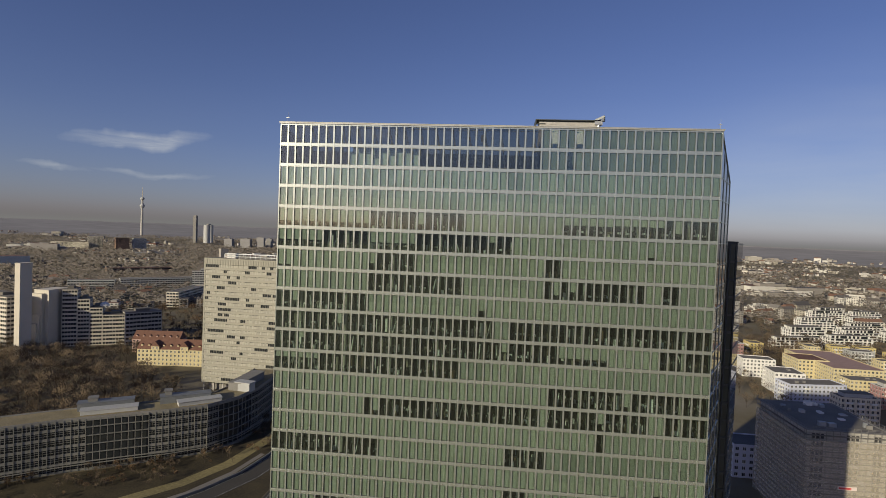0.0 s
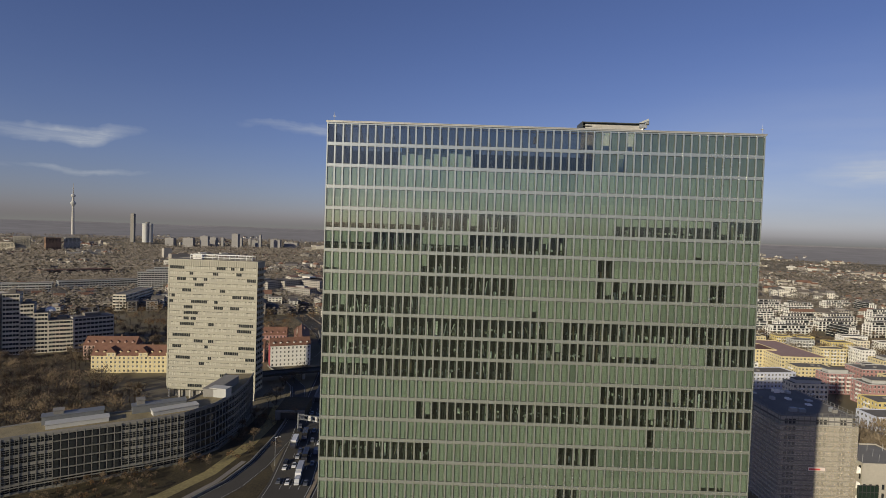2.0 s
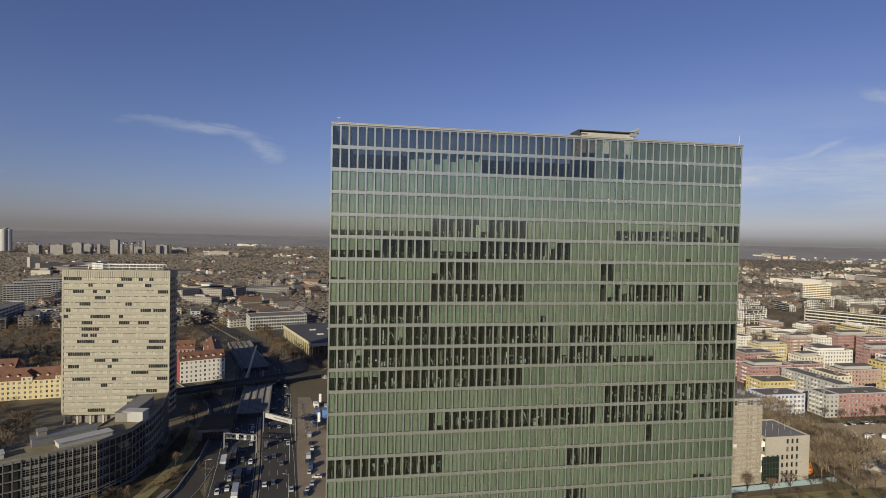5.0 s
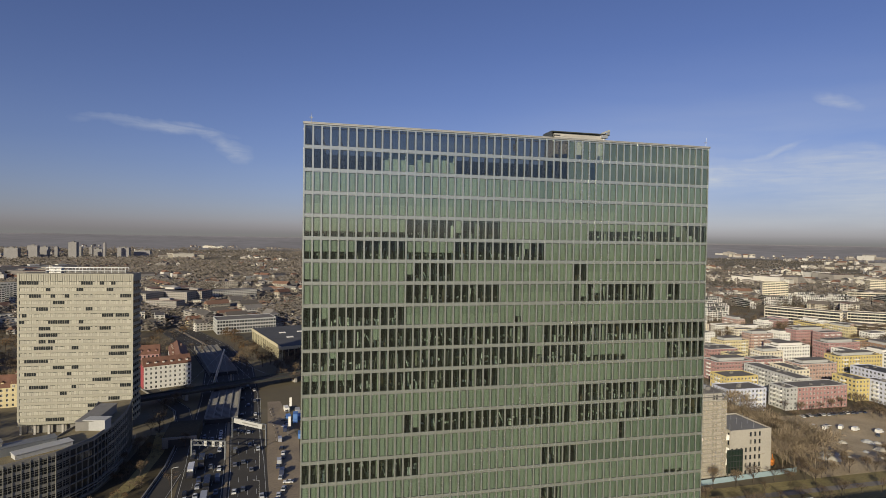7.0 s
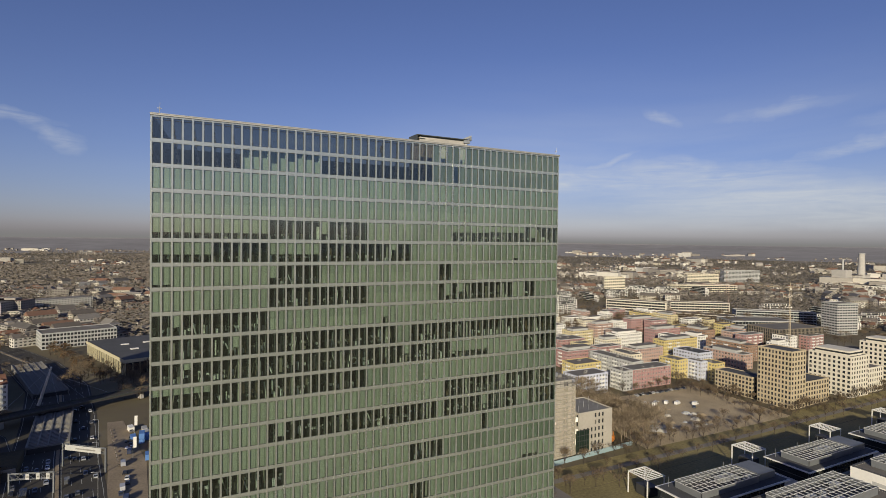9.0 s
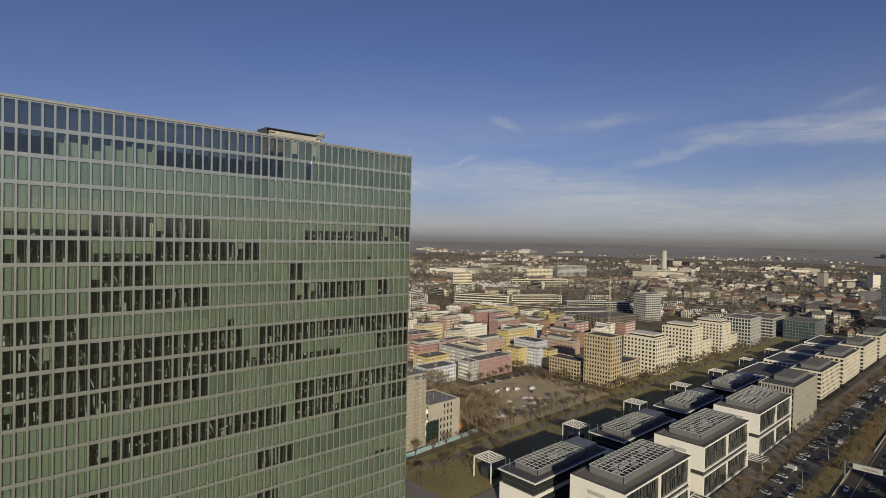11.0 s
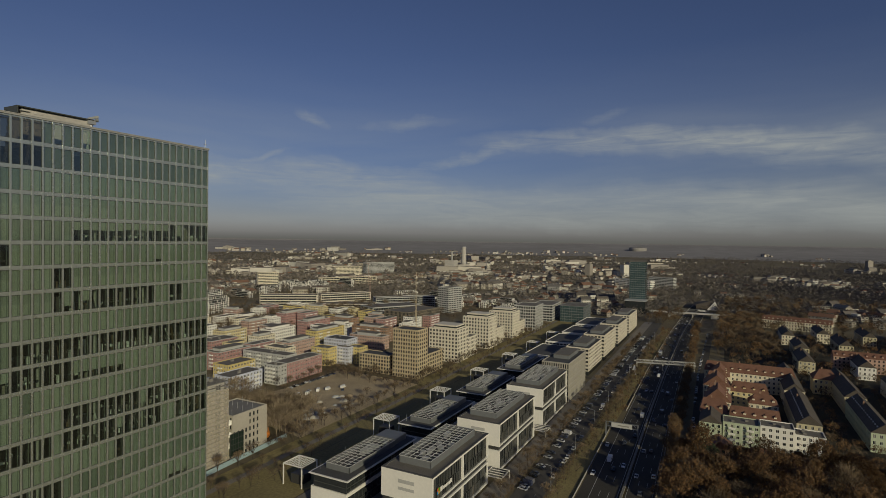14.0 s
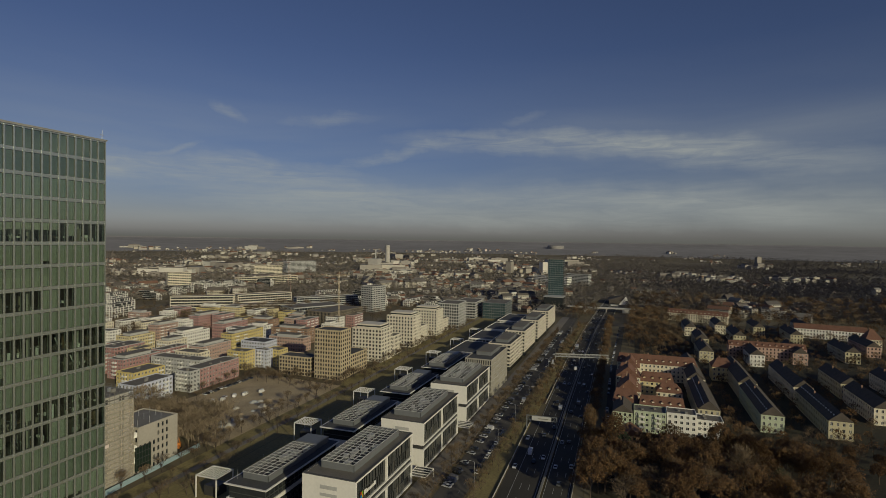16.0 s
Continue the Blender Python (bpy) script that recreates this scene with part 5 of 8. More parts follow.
        for k, (wd, hd) in enumerate(((1.5, 1.7), (0.35, 1.6), (0.85, 1.15), (0.6, 1.15), (1.0, 1.15), (0.7, 1.15), (1.0, 1.15), (0.55, 1.7), (0.55, 1.55))):
            part("sign_letter", Mesh().box(0, 0, 0, wd, 0.12, hd), "white", root, "white sign shape", at=(x, -b - 0.14, h * 0.55 + 3.5))
            x += wd + 0.3
    return root


def canopy(x, y):
    root = thing("entrance_canopy", "low white framed canopy with glass fields between office blocks", "canopy", x, y, 0)
    for px in (0.2, 10.2):
        for py in (0.2, 8.6):
            part("post", Mesh().box(px - 0.12, py - 0.12, 0, px + 0.12, py + 0.12, 3.6), "white", root)
    fr = Mesh().box(0, 0, 3.6, 10.4, 0.35, 3.95).box(0, 8.45, 3.6, 10.4, 8.8, 3.95)
    for k in range(5):
        fr.box(k * 2.5, 0.35, 3.6, k * 2.5 + 0.4, 8.45, 3.95)
    part("frame", fr, "white", root)
    for k in range(4):
        part("pane", Mesh().box(k * 2.5 + 0.4, 0.35, 3.72, k * 2.5 + 2.5, 8.45, 3.76), "core_glass", root)


canopy(187.6, 87.5)
canopy(255.5, 87.5)
M["louvre"] = mat("louvre", (0.16, 0.165, 0.155), 0.4, 0.15, 0.5, 3, metal=0.5)
for nm, c in (("logo_r", (0.55, 0.09, 0.03)), ("logo_g", (0.18, 0.42, 0.03)), ("logo_b", (0.02, 0.25, 0.6)), ("logo_y", (0.7, 0.4, 0.02))):
    M[nm] = mat(nm, c, 0.5, 0.05)
campus_block(133.5, 93.5, 186, 115.5, 23.5, "white framed office block with a sign and roof plant", True)
campus_block(199.5, 93.5, 253, 115.5, 23.5, "white framed office block with louvred glazing")
campus_block(268.5, 93.5, 323, 116, 23.5, "white framed office block with louvred glazing")


def back_block(x0, y0, x1, y1, h):
    cx, cy = (x0 + x1) / 2, (y0 + y1) / 2
    a, b = (x1 - x0) / 2, (y1 - y0) / 2
    root = thing("campus_pavilion", "low dark-glazed office wing under a thin white roof slab", "office building", cx, cy, 0, 0, "campus back wings")
    part("core", Mesh().box(-a + 1.2, -b + 1.2, 0, a - 1.2, b - 1.2, h - 0.4), "core_glass", root)
    w = Mesh()
    w.box(-a + 0.2, -b + 0.6, h * 0.0, -a + 0.8, b - 0.6, h * 0.62)
    w.box(-a + 0.8, -b + 0.6, h * 0.52, a - 0.6, -b + 1.1, h * 0.62)
    w.box(-a + 0.8, b - 1.1, h * 0.52, a - 0.6, b - 0.6, h * 0.62)
    w.box(-a - 0.3, -b - 0.3, h - 0.45, a + 0.3, b + 0.3, h - 0.02)
    part("roof_slab", w, "white", root, "thin white slabs and end wall")
    f = Mesh()
    for i in range(int(2 * a / 2.7)):
        x = -a + 1.2 + i * 2.7
        f.box(x - 0.07, -b + 1.05, 0, x + 0.07, -b + 1.2, h - 0.4)
    for k in range(1, 4):
        f.box(-a + 1.1, -b + 1.05, h * k / 4 - 0.15, a - 1.1, -b + 1.2, h * k / 4 + 0.15)
        f.box(-a + 1.05, -b + 1.1, h * k / 4 - 0.15, -a + 1.2, b - 1.1, h * k / 4 + 0.15)
    part("glazing_grid", f, "alu_dark", root)
    part("roof", Mesh().box(-a + 0.4, -b + 0.4, h - 0.02, a - 0.4, b - 0.4, h + 0.08), "bitumen", root)
    roof_plant(root, -a + 6, -b + 3.5, a - 14, b - 3.5, h + 0.08, 2.4)
    part("roof_house", Mesh().box(a - 13, -b + 4, h, a - 3, b - 4, h + 2.8), "plant_grey", root)
    for k in range(3):
        part("light_mast", Mesh().tube((0, 0, h), (0, 0, h + 4.0), 0.07, 0.05, 6), "steel", root, at=(-a + 4 + k * a * 0.6, b - 2.5, 0))
    return root


for x in (133, 201, 270, 340):
    back_block(x, 131, x + 54, 150, 14.5)
for x0, x1, h in ((408, 460, 13), (470, 520, 14), (530, 580, 14), (590, 650, 15)):
    block("court_office", "low white office wing with flat roof", "office building", x0, 128, x1, 152, h, 3, 14, 7, "white", "bitumen", 0.4, 0.2, wins="", group="campus wings")


def pergola(x, y):
    root = thing("pergola", "tall white steel pergola frame with slatted top", "pergola", x, y, 0, 0, "white pergolas")
    for px in (0, 10):
        for py in (0, 10.5):
            part("post", Mesh().box(-0.2, -0.2, 0, 0.2, 0.2, 9.4), "white", root, at=(px, py, 0))
    rim = Mesh().box(-0.2, -0.2, 9.2, 10.2, 0.2, 9.6).box(-0.2, 10.3, 9.2, 10.2, 10.7, 9.6).box(-0.2, 0.2, 9.2, 0.2, 10.3, 9.6).box(9.8, 0.2, 9.2, 10.2, 10.3, 9.6)
    part("rim", rim, "white", root)
    for k in range(7):
        part("slat", Mesh().box(0.2, -0.12, 9.3, 9.8, 0.12, 9.55), "white", root, at=(0, 1.3 + k * 1.33, 0))
    for k in range(4):
        part("crossbar", Mesh().box(-0.08, 0.2, 9.15, 0.08, 10.3, 9.3), "white", root, at=(2 + k * 2, 0, 0))
    part("screen_wall", Mesh().box(3, 2.5, 0, 9, 9, 4.2), "frame_dark", root, "dark low house under the frame")


for x in (143.5, 213.5, 279.5, 345, 412, 480, 548):
    pergola(x, 163.5)

# glazed and stone-clad offices further along the motorway
block("glass_office", "grey office block with close upright stone ribs", "office building", 330, 94, 381, 113, 26, 7, 30, 12, "ribs", "bitumen", 0.18, 0.45, wins="SW", trim="alu_dark", bars=0, deep=0.5, group="motorway offices")
for i, (x0, x1, h) in enumerate(((411, 465, 22), (476, 534, 23), (552, 612, 23), (626, 690, 24))):
    block("motorway_office", "pale office block with regular dark windows above an arcade", "office building", x0, 98, x1, 117, h, 6, 15, 6, "stone", "bitumen", 0.48, 0.34, wins="SW" if i < 1 else "", trim="alu_dark", bars=0, foot=3.5, group="motorway offices")
rp = ((345, 98, 374, 109, 26), (420, 102, 455, 113, 22), (486, 102, 526, 113, 23), (562, 102, 600, 113, 23), (636, 102, 680, 113, 24))
for x0, y0, x1, y1, z in rp:
    r = thing("roof_housing", "grey flat plant housing on an office roof", "roof housing", (x0 + x1) / 2, (y0 + y1) / 2, z + 0.05, 0, "roof housings")
    part("body", Mesh().box(-(x1 - x0) / 2, -(y1 - y0) / 2, 0, (x1 - x0) / 2, (y1 - y0) / 2, 2.6), "plant_grey", r)
    part("lid", Mesh().box(-(x1 - x0) / 2 - 0.3, -(y1 - y0) / 2 - 0.3, 2.6, (x1 - x0) / 2 + 0.3, (y1 - y0) / 2 + 0.3, 2.8), "gravel", r)



# ---- housing, stone towers and the building site ----
def balconies(root, x0, y0, x1, y1, h, floors, side, us, mat_slab="white", rail="frame_white"):
    """Balcony slabs with railings hung on one side of a block, in columns at the fractions us."""
    a, b = (x1 - x0) / 2, (y1 - y0) / 2
    fh = h / floors
    me = Mesh().box(-1.7, -1.4, 0, 1.7, 0, 0.18)
    me.box(-1.7, -1.4, 0.18, 1.7, -1.33, 1.1, 1).box(-1.7, -1.33, 0.18, -1.63, 0, 1.1, 1).box(1.63, -1.33, 0.18, 1.7, 0, 1.1, 1)
    me = me.data("balcony", [mat_slab, rail])
    for u in us:
        for k in range(1, floors):
            if side == "S":
                at, rz = (-a + 2 * a * u, -b, k * fh), 0
            else:
                at, rz = (-a, -b + 2 * b * u, k * fh), -90
            part("balcony", me, None, root, at=at, rz=rz)


def flats(x0, y0, x1, y1, h, wall, label, wins="SW", bal=(), pent=True, roof="gravel", rz=0, floors=None, group="coloured flats"):
    fl = floors or max(3, round(h / 3.0))
    if y0 > 400 or x0 > 345:
        wins = ""
    root = block("apartment_block", label, "apartment block", x0, y0, x1, y1, h, fl, max(2, round((x1 - x0) / 2.9)), max(2, round((y1 - y0) / 2.9)), wall, roof,
                 0.46, 0.50, wins=wins, rz=rz, group=group, deep=0.25, parapet=0.5, rim="palegrey" if wall in ("pink", "salmon") else None, framed=True)
    for side, us in bal:
        balconies(root, x0, y0, x1, y1, h, fl, side, us)
    if pent:
        a, b = (x1 - x0) / 2, (y1 - y0) / 2
        part("penthouse", Mesh().box(-a * 0.7, -b * 0.55, h, a * 0.7, b * 0.6, h + 2.4).box(-a * 0.74, -b * 0.62, h + 2.4, a * 0.74, b * 0.66, h + 2.65, 1), ["palegrey" if wall != "white" else "white", "gravel"], root, "set-back top storey")
    if y0 < 420 and x0 < 420:
        rv = random.Random(int(x0 * 7 + y0))
        for k in range(2):
            u, v = rv.uniform(-0.3, 0.3) * (x1 - x0), rv.uniform(-0.25, 0.25) * (y1 - y0)
            part("roof_vent", Mesh().box(u - rv.uniform(0.5, 1.4), v - 0.7, h, u + 0.8, v + 0.7, h + rv.uniform(0.7, 1.5)), "concrete_dark", root)
    return root


flats(221, 296, 250, 311, 14.5, "lavender", "pale lavender block of flats with white balconies", bal=(("S", (0.2, 0.5, 0.8)),), pent=False)
flats(243, 323, 269, 339, 15, "yellow", "yellow block of flats with balconies", bal=(("W", (0.5,)), ("S", (0.85,))), pent=False)
flats(262.5, 293, 271.5, 307, 14.5, "palegrey", "grey end of a red row of flats", bal=(("W", (0.35, 0.7)),), pent=False)
flats(272, 293, 312, 307, 14.5, "pink", "dark red row of flats with pale windows", pent=False)
flats(288, 309, 300, 357, 15.5, "palegrey", "long grey row of flats with white balconies", bal=(("W", (0.15, 0.38, 0.62, 0.85)),), pent=False)
flats(329, 301, 341, 319, 15, "yellow", "yellow flats with balconies at a street corner", bal=(("W", (0.5,)),), pent=False)
flats(341.4, 289, 349, 304, 15, "lavender", "pale grey-blue flats between yellow ones", bal=(("W", (0.5,)),), pent=False)
flats(349.4, 283, 362, 297, 14, "yellow", "yellow flats beside pale blue ones", pent=False)
flats(331, 347, 366, 361, 15, "salmon", "salmon and cream block of flats with balconies", bal=(("W", (0.5,)), ("S", (0.1,))), pent=True)
flats(385, 362, 431, 375, 16, "yellow", "bright yellow row of flats", bal=(("S", (0.15, 0.4)),), pent=True)
flats(378, 319, 396, 346, 13, "lavender", "pale flats under a grey flat roof", roof="bitumen", pent=False)
flats(270, 365, 304, 381, 15, "pink", "dark red block of flats", bal=(("W", (0.5,)),), wins="")
flats(335, 388, 356, 402, 16, "cream", "cream block of flats with balconies", bal=(("W", (0.3, 0.7)),), wins="")
flats(368, 407, 405, 421, 16, "white", "white block of flats with stepped top", bal=(("S", (0.2, 0.5, 0.8)),), wins="")
flats(338, 438, 367, 454, 16, "cream_y", "pale yellow block of flats", bal=(("S", (0.2, 0.8)),), wins="")
flats(467, 481, 511, 495, 16, "pink", "dull red block of flats", wins="")
flats(431, 414, 471, 428, 16, "pink", "dull red row of flats", wins="")
flats(482, 391, 498, 423, 15, "brick", "brown brick block of flats", wins="")
flats(443, 317, 457, 361, 15, "brick", "brown brick row of flats with white balconies", wins="W", bal=(("W", (0.2, 0.5, 0.8)),))
flats(409, 299, 422, 338, 13, "salmon", "low salmon row of houses with white bands", wins="W")
# rest of the quarter, same kinds, seen further off
rq = random.Random(21)
walls = ["pink", "cream", "salmon", "white", "palegrey", "cream_y", "pink", "yellow", "white"]
taken = [(221, 296, 250, 311), (243, 323, 269, 339), (262, 293, 312, 307), (288, 309, 300, 357), (329, 283, 362, 319), (331, 347, 366, 361), (385, 362, 431, 375), (378, 319, 396, 346), (270, 365, 304, 381),
         (335, 388, 356, 402), (368, 407, 405, 421), (338, 438, 367, 454), (467, 481, 511, 495), (431, 414, 471, 428), (482, 391, 498, 423), (443, 317, 457, 361), (409, 299, 422, 338),
         (200, 390, 242, 482), (246, 410, 305, 530)]


def free(q, gap=5):
    return all(q[2] + gap < t[0] or t[2] + gap < q[0] or q[3] + gap < t[1] or t[3] + gap < q[1] for t in taken)


spots = 0
while spots < 260:
    x, y = rq.uniform(210, 570), rq.uniform(318, 560)
    long_x = rq.random() < 0.6
    w, d = (rq.uniform(15, 30), rq.uniform(11, 13)) if long_x else (rq.uniform(11, 13), rq.uniform(15, 30))
    q = (x, y, x + w, y + d)
    spots += 1
    if not free(q) or y > 760 - x * 0.5 + 120:
        continue
    taken.append(q)
    wl_ = rq.choice(walls)
    flats(*q, rq.choice((13, 15, 15, 16)), wl_, "%s block of flats with white balconies" % {"pink": "dark red", "cream": "cream", "salmon": "salmon", "white": "white", "palegrey": "pale grey", "cream_y": "pale yellow", "yellow": "yellow"}[wl_],
          wins="", bal=((("S", (0.2, 0.5, 0.8)),) if long_x else (("W", (0.3, 0.7)),)), pent=rq.random() < 0.22)
# white and yellow flats to the west of the building site
flats(204, 467, 229, 482, 14.5, "white", "white block of flats with small windows", pent=False, rz=-4)
flats(206, 419, 227, 441, 15, "white", "white block of flats with small windows and balconies", bal=(("W", (0.8,)),), pent=False, rz=-4)
flats(200, 393, 240, 409, 14, "lavender", "white block of flats with blue-grey balconies", bal=(("W", (0.5,)), ("S", (0.3,))), pent=False, rz=8)
flats(250, 474, 274, 500, 15, "cream_y", "yellow flats with a shallow roof", roof="tile_red", pent=False)
flats(263, 449, 302, 523, 14.5, "cream_y", "long yellow flats with a pale red roof", roof="tile_pale", pent=False, wins="SW")
flats(254, 414, 282, 430, 14, "cream_y", "yellow flats with balconies", bal=(("W", (0.5,)),), pent=False)
flats(300, 410, 330, 428, 15, "pink", "red flats with white balconies", pent=False, wins="")

# white terraced flats on the far side of the park
rt = random.Random(5)


def terraced(x, y, rz, w, d, fl):
    """White flats with deep balcony bands; the top storeys step back."""
    root = thing("terraced_flats", "white flats with long balcony bands and a set-back top", "apartment block", x, y, 0, rz, "white terraced flats")
    body, decks = Mesh(), Mesh()
    for k in range(fl):
        e = 0 if k < fl - 1 else 2.2
        z = k * 3.0
        body.box(-w + 1 + e, -d + 1 + e, z, w - 1 - e, d - 1 - e, z + 3.0)
        decks.box(-w + e, -d + e, z + 2.75, w - e, d - e, z + 3.0)
        if k and e == 0:
            decks.box(-w, -d, z, w, -d + 0.15, z + 0.9).box(-w, -d + 0.15, z, -w + 0.15, d, z + 0.9)
        n = max(3, int(w / 2.6))
        for i in range(n + 1):
            u = -w + 1 + e + (2 * w - 2 - 2 * e) * i / n
            if rt.random() < 0.8:
                decks.box(u - 0.8, -d + 0.55 + e, z, u + 0.8, -d + 1.05 + e, z + 2.75)
        for i in range(4):
            u = -d + 1 + e + (2 * d - 2 - 2 * e) * i / 3
            decks.box(-w + 0.55 + e, u - 0.7, z, -w + 1.05 + e, u + 0.7, z + 2.75)
    part("glazing", body, "core_glass", root)
    part("terrace_front", decks, "white", root, "white terrace slabs and piers")
    part("roof", Mesh().box(-w + 2.6, -d + 2.6, fl * 3.0, w - 2.6, d - 2.6, fl * 3.0 + 0.25), "gravel", root)


for j in range(7):
    for i in range(9):
        x = 318 + i * 66 + j * 30 + rt.uniform(-7, 7)
        y = 612 + j * 44 + (i * 15 if i < 3 else 45 - (i - 3) * 12) + rt.uniform(-6, 6)
        if rt.random() < 0.1 or (x > 560 and y < 760):
            continue
        turned = rt.random() < 0.3
        terraced(x, y, (96 if turned else 10) + rt.uniform(-4, 4), rt.uniform(14, 18) if turned else rt.uniform(20, 28), 6.5, rt.choice((4, 5, 6, 6)))

for x, y, rz, w, fl in ((775, 300, -12, 20, 4), (800, 345, -10, 24, 4), (765, 395, 80, 16, 4), (830, 405, -14, 24, 4), (790, 440, -8, 22, 4), (850, 470, 78, 16, 5), (840, 330, 80, 15, 4), (880, 415, -12, 22, 4), (905, 480, -10, 22, 4), (770, 500, -30, 24, 4), (860, 545, -25, 24, 4)):
    terraced(x, y, rz, w, 6.5, fl)

# stone towers with square windows
block("stone_tower", "ochre office tower with a grid of square windows", "tower", 330, 213, 346, 236, 38, 12, 5, 10, "ochre", "bitumen", 0.38, 0.40, wins="SW", trim="frame_dark", bars=0, deep=0.5, group="stone towers")
block("stone_wing", "lower ochre wing of the grid tower", "office building", 332, 241, 346, 270, 14.5, 5, 5, 11, "ochre", "bitumen", 0.36, 0.36, wins="SW", trim="frame_dark", bars=0, deep=0.4)
block("stone_wing", "low ochre office wing with small windows", "office building", 348, 214, 376, 232, 16, 5, 9, 6, "ochre", "bitumen", 0.36, 0.36, wins="SW", trim="frame_dark", bars=0, deep=0.4)
for x, h, wg in ((398, 33, 18), (470, 35, 17), (541, 33, 15)):
    r = block("white_tower", "white tower block with rows of square windows and a set-back top", "tower", x, 211, x + 23, 240, h - 4, 9, 7, 9, "whitestone", "gravel", 0.42, 0.46, wins="SW" if x < 420 else "", trim="frame_dark", bars=0, deep=0.4, group="white tower blocks")
    part("top_storey", Mesh().box(-8.5, -11.5, h - 3.9, 8.5, 11.5, h - 0.3), "whitestone", r, "set-back top storey")
    part("top_glazing", Mesh().box(-8.6, -11.6, h - 2.7, 8.6, 11.6, h - 1.5), "core_glass", r)
    block("white_wing", "white office wing beside the tower block", "office building", x + 23.4, 213, x + 48, 230, wg, 5, 8, 6, "whitestone", "gravel", 0.42, 0.46, wins="S" if x < 420 else "", trim="frame_dark", bars=0, deep=0.4, group="white wings")
block("grey_office", "grey glazed office block at the far street", "office building", 600, 205, 640, 232, 30, 8, 14, 9, "palegrey", "gravel", 0.3, 0.3, wins="", rz=3)
block("grey_office", "pale grey office block with ribbon windows", "office building", 690, 210, 748, 240, 22, 6, 16, 8, "palegrey", "gravel", 0.4, 0.12, wins="", rz=3)
block("glass_block", "blue-grey glass office block", "office building", 700, 168, 745, 200, 22, 6, 16, 10, "plant_grey", "gravel", 0.16, 0.1, glass_mat="teal_glass", wins="")

# brown shell of a long building and its cranes
block("brick_shell", "grey-brown building shell behind scaffold poles", "building shell", 527, 334, 593, 372, 21, 6, 34, 18, "brownwall", "gravel", 0.14, 0.3, wins="", rz=-8)


def tower_crane(x, y, h, jib, rz, paint):
    root = thing("tower_crane", "slim lattice tower crane over the building sites", "crane", x, y, 0, rz, "tower cranes")
    m = Mesh()
    for dx, dy in ((-0.6, -0.6), (0.6, -0.6), (0.6, 0.6), (-0.6, 0.6)):
        m.box(dx - 0.08, dy - 0.08, 0, dx + 0.08, dy + 0.08, h)
    for k in range(int(h / 2.2)):
        s = 1 if k % 2 else -1
        m.beam((-0.6 * s, -0.6, k * 2.2), (0.6 * s, -0.6, k * 2.2 + 2.2), 0.07)
        m.beam((-0.6, -0.6 * s, k * 2.2), (-0.6, 0.6 * s, k * 2.2 + 2.2), 0.07)
    part("mast", m, paint, root)
    j = Mesh()
    for dx, z in ((-0.6, h), (0.6, h), (0, h + 1.3)):
        j.beam((dx, -12, z), (dx, jib, z), 0.14)
    for k in range(int((jib + 12) / 2.5)):
        u = -12 + k * 2.5
        j.beam((-0.6, u, h), (0, u + 1.25, h + 1.3), 0.08)
        j.beam((0, u + 1.25, h + 1.3), (0.6, u + 2.5, h), 0.08)
    part("jib", j, paint, root)
    part("counterweight", Mesh().box(-0.8, -12, h - 1.8, 0.8, -9.5, h), "concrete", root)
    part("apex", Mesh().beam((0, 0, h), (0, 0, h + 5), 0.3).beam((0, 0, h + 5), (0, jib * 0.6, h + 1.3), 0.06).beam((0, 0, h + 5), (0, -10, h + 1.3), 0.06), paint, root)
    part("cab", Mesh().box(0.9, -0.8, h - 2.2, 2.2, 0.8, h - 0.2), "white", root)


tower_crane(522, 326, 66, 30, 20, "ochre")
tower_crane(697, 515, 48, 34, 30, "salmon")
tower_crane(1005, 735, 52, 34, -40, "salmon")

# the scaffolded block, wrapped in netting
sc = thing("scaffold_block", "tall block under scaffolding and pale dust netting", "building site", 132.5, 234, 0)
part("shell", Mesh().box(-14.2, -18.5, 0, 14.2, 18.5, 39.5), "concrete", sc)
netm = Mesh()
fs_ = Mesh()
for k in range(20):
    z = k * 2.0
    fs_.box(-15.6, -20.0, z + 1.82, 15.6, -18.9, z + 2.0)
    fs_.box(-15.6, -18.9, z + 1.82, -14.5, 18.9, z + 2.0)
    fs_.box(14.5, -18.9, z + 1.82, 15.6, 18.9, z + 2.0)
    fs_.box(-15.6, -20.0, z + 2.9, 15.6, -19.93, z + 2.98)
for k in range(14):
    u = -15.5 + k * 31 / 13
    fs_.box(u - 0.06, -20.0, 0, u + 0.06, -19.88, 41.4)
for k in range(16):
    u = -18.8 + k * 37.6 / 15
    fs_.box(-15.6, u - 0.06, 0, -15.48, u + 0.06, 41.4)
    fs_.box(15.48, u - 0.06, 0, 15.6, u + 0.06, 41.4)
for z in (40.4, 41.3):
    fs_.box(-15.6, -20.0, z, 15.6, -19.95, z + 0.08).box(15.55, -18.9, z, 15.6, 18.9, z + 0.08).box(-15.6, -18.9, z, -15.55, 18.9, z + 0.08)
ob = part("scaffold", fs_, "concrete_dark", sc, "steel scaffold poles and decks")
ob["kind"] = "stuff"
for (x0, y0, x1, y1) in ((-15.7, -20.05, 15.7, -20.02), (15.62, -19.9, 15.65, 18.9), (-15.65, -19.9, -15.62, 18.9)):
    for k in range(9):
        part("netting", Mesh().box(x0, y0, 0.5 + k * 4.0, x1, y1, 4.44 + k * 4.0), "net", sc, "pale dust netting")
rs = random.Random(3)
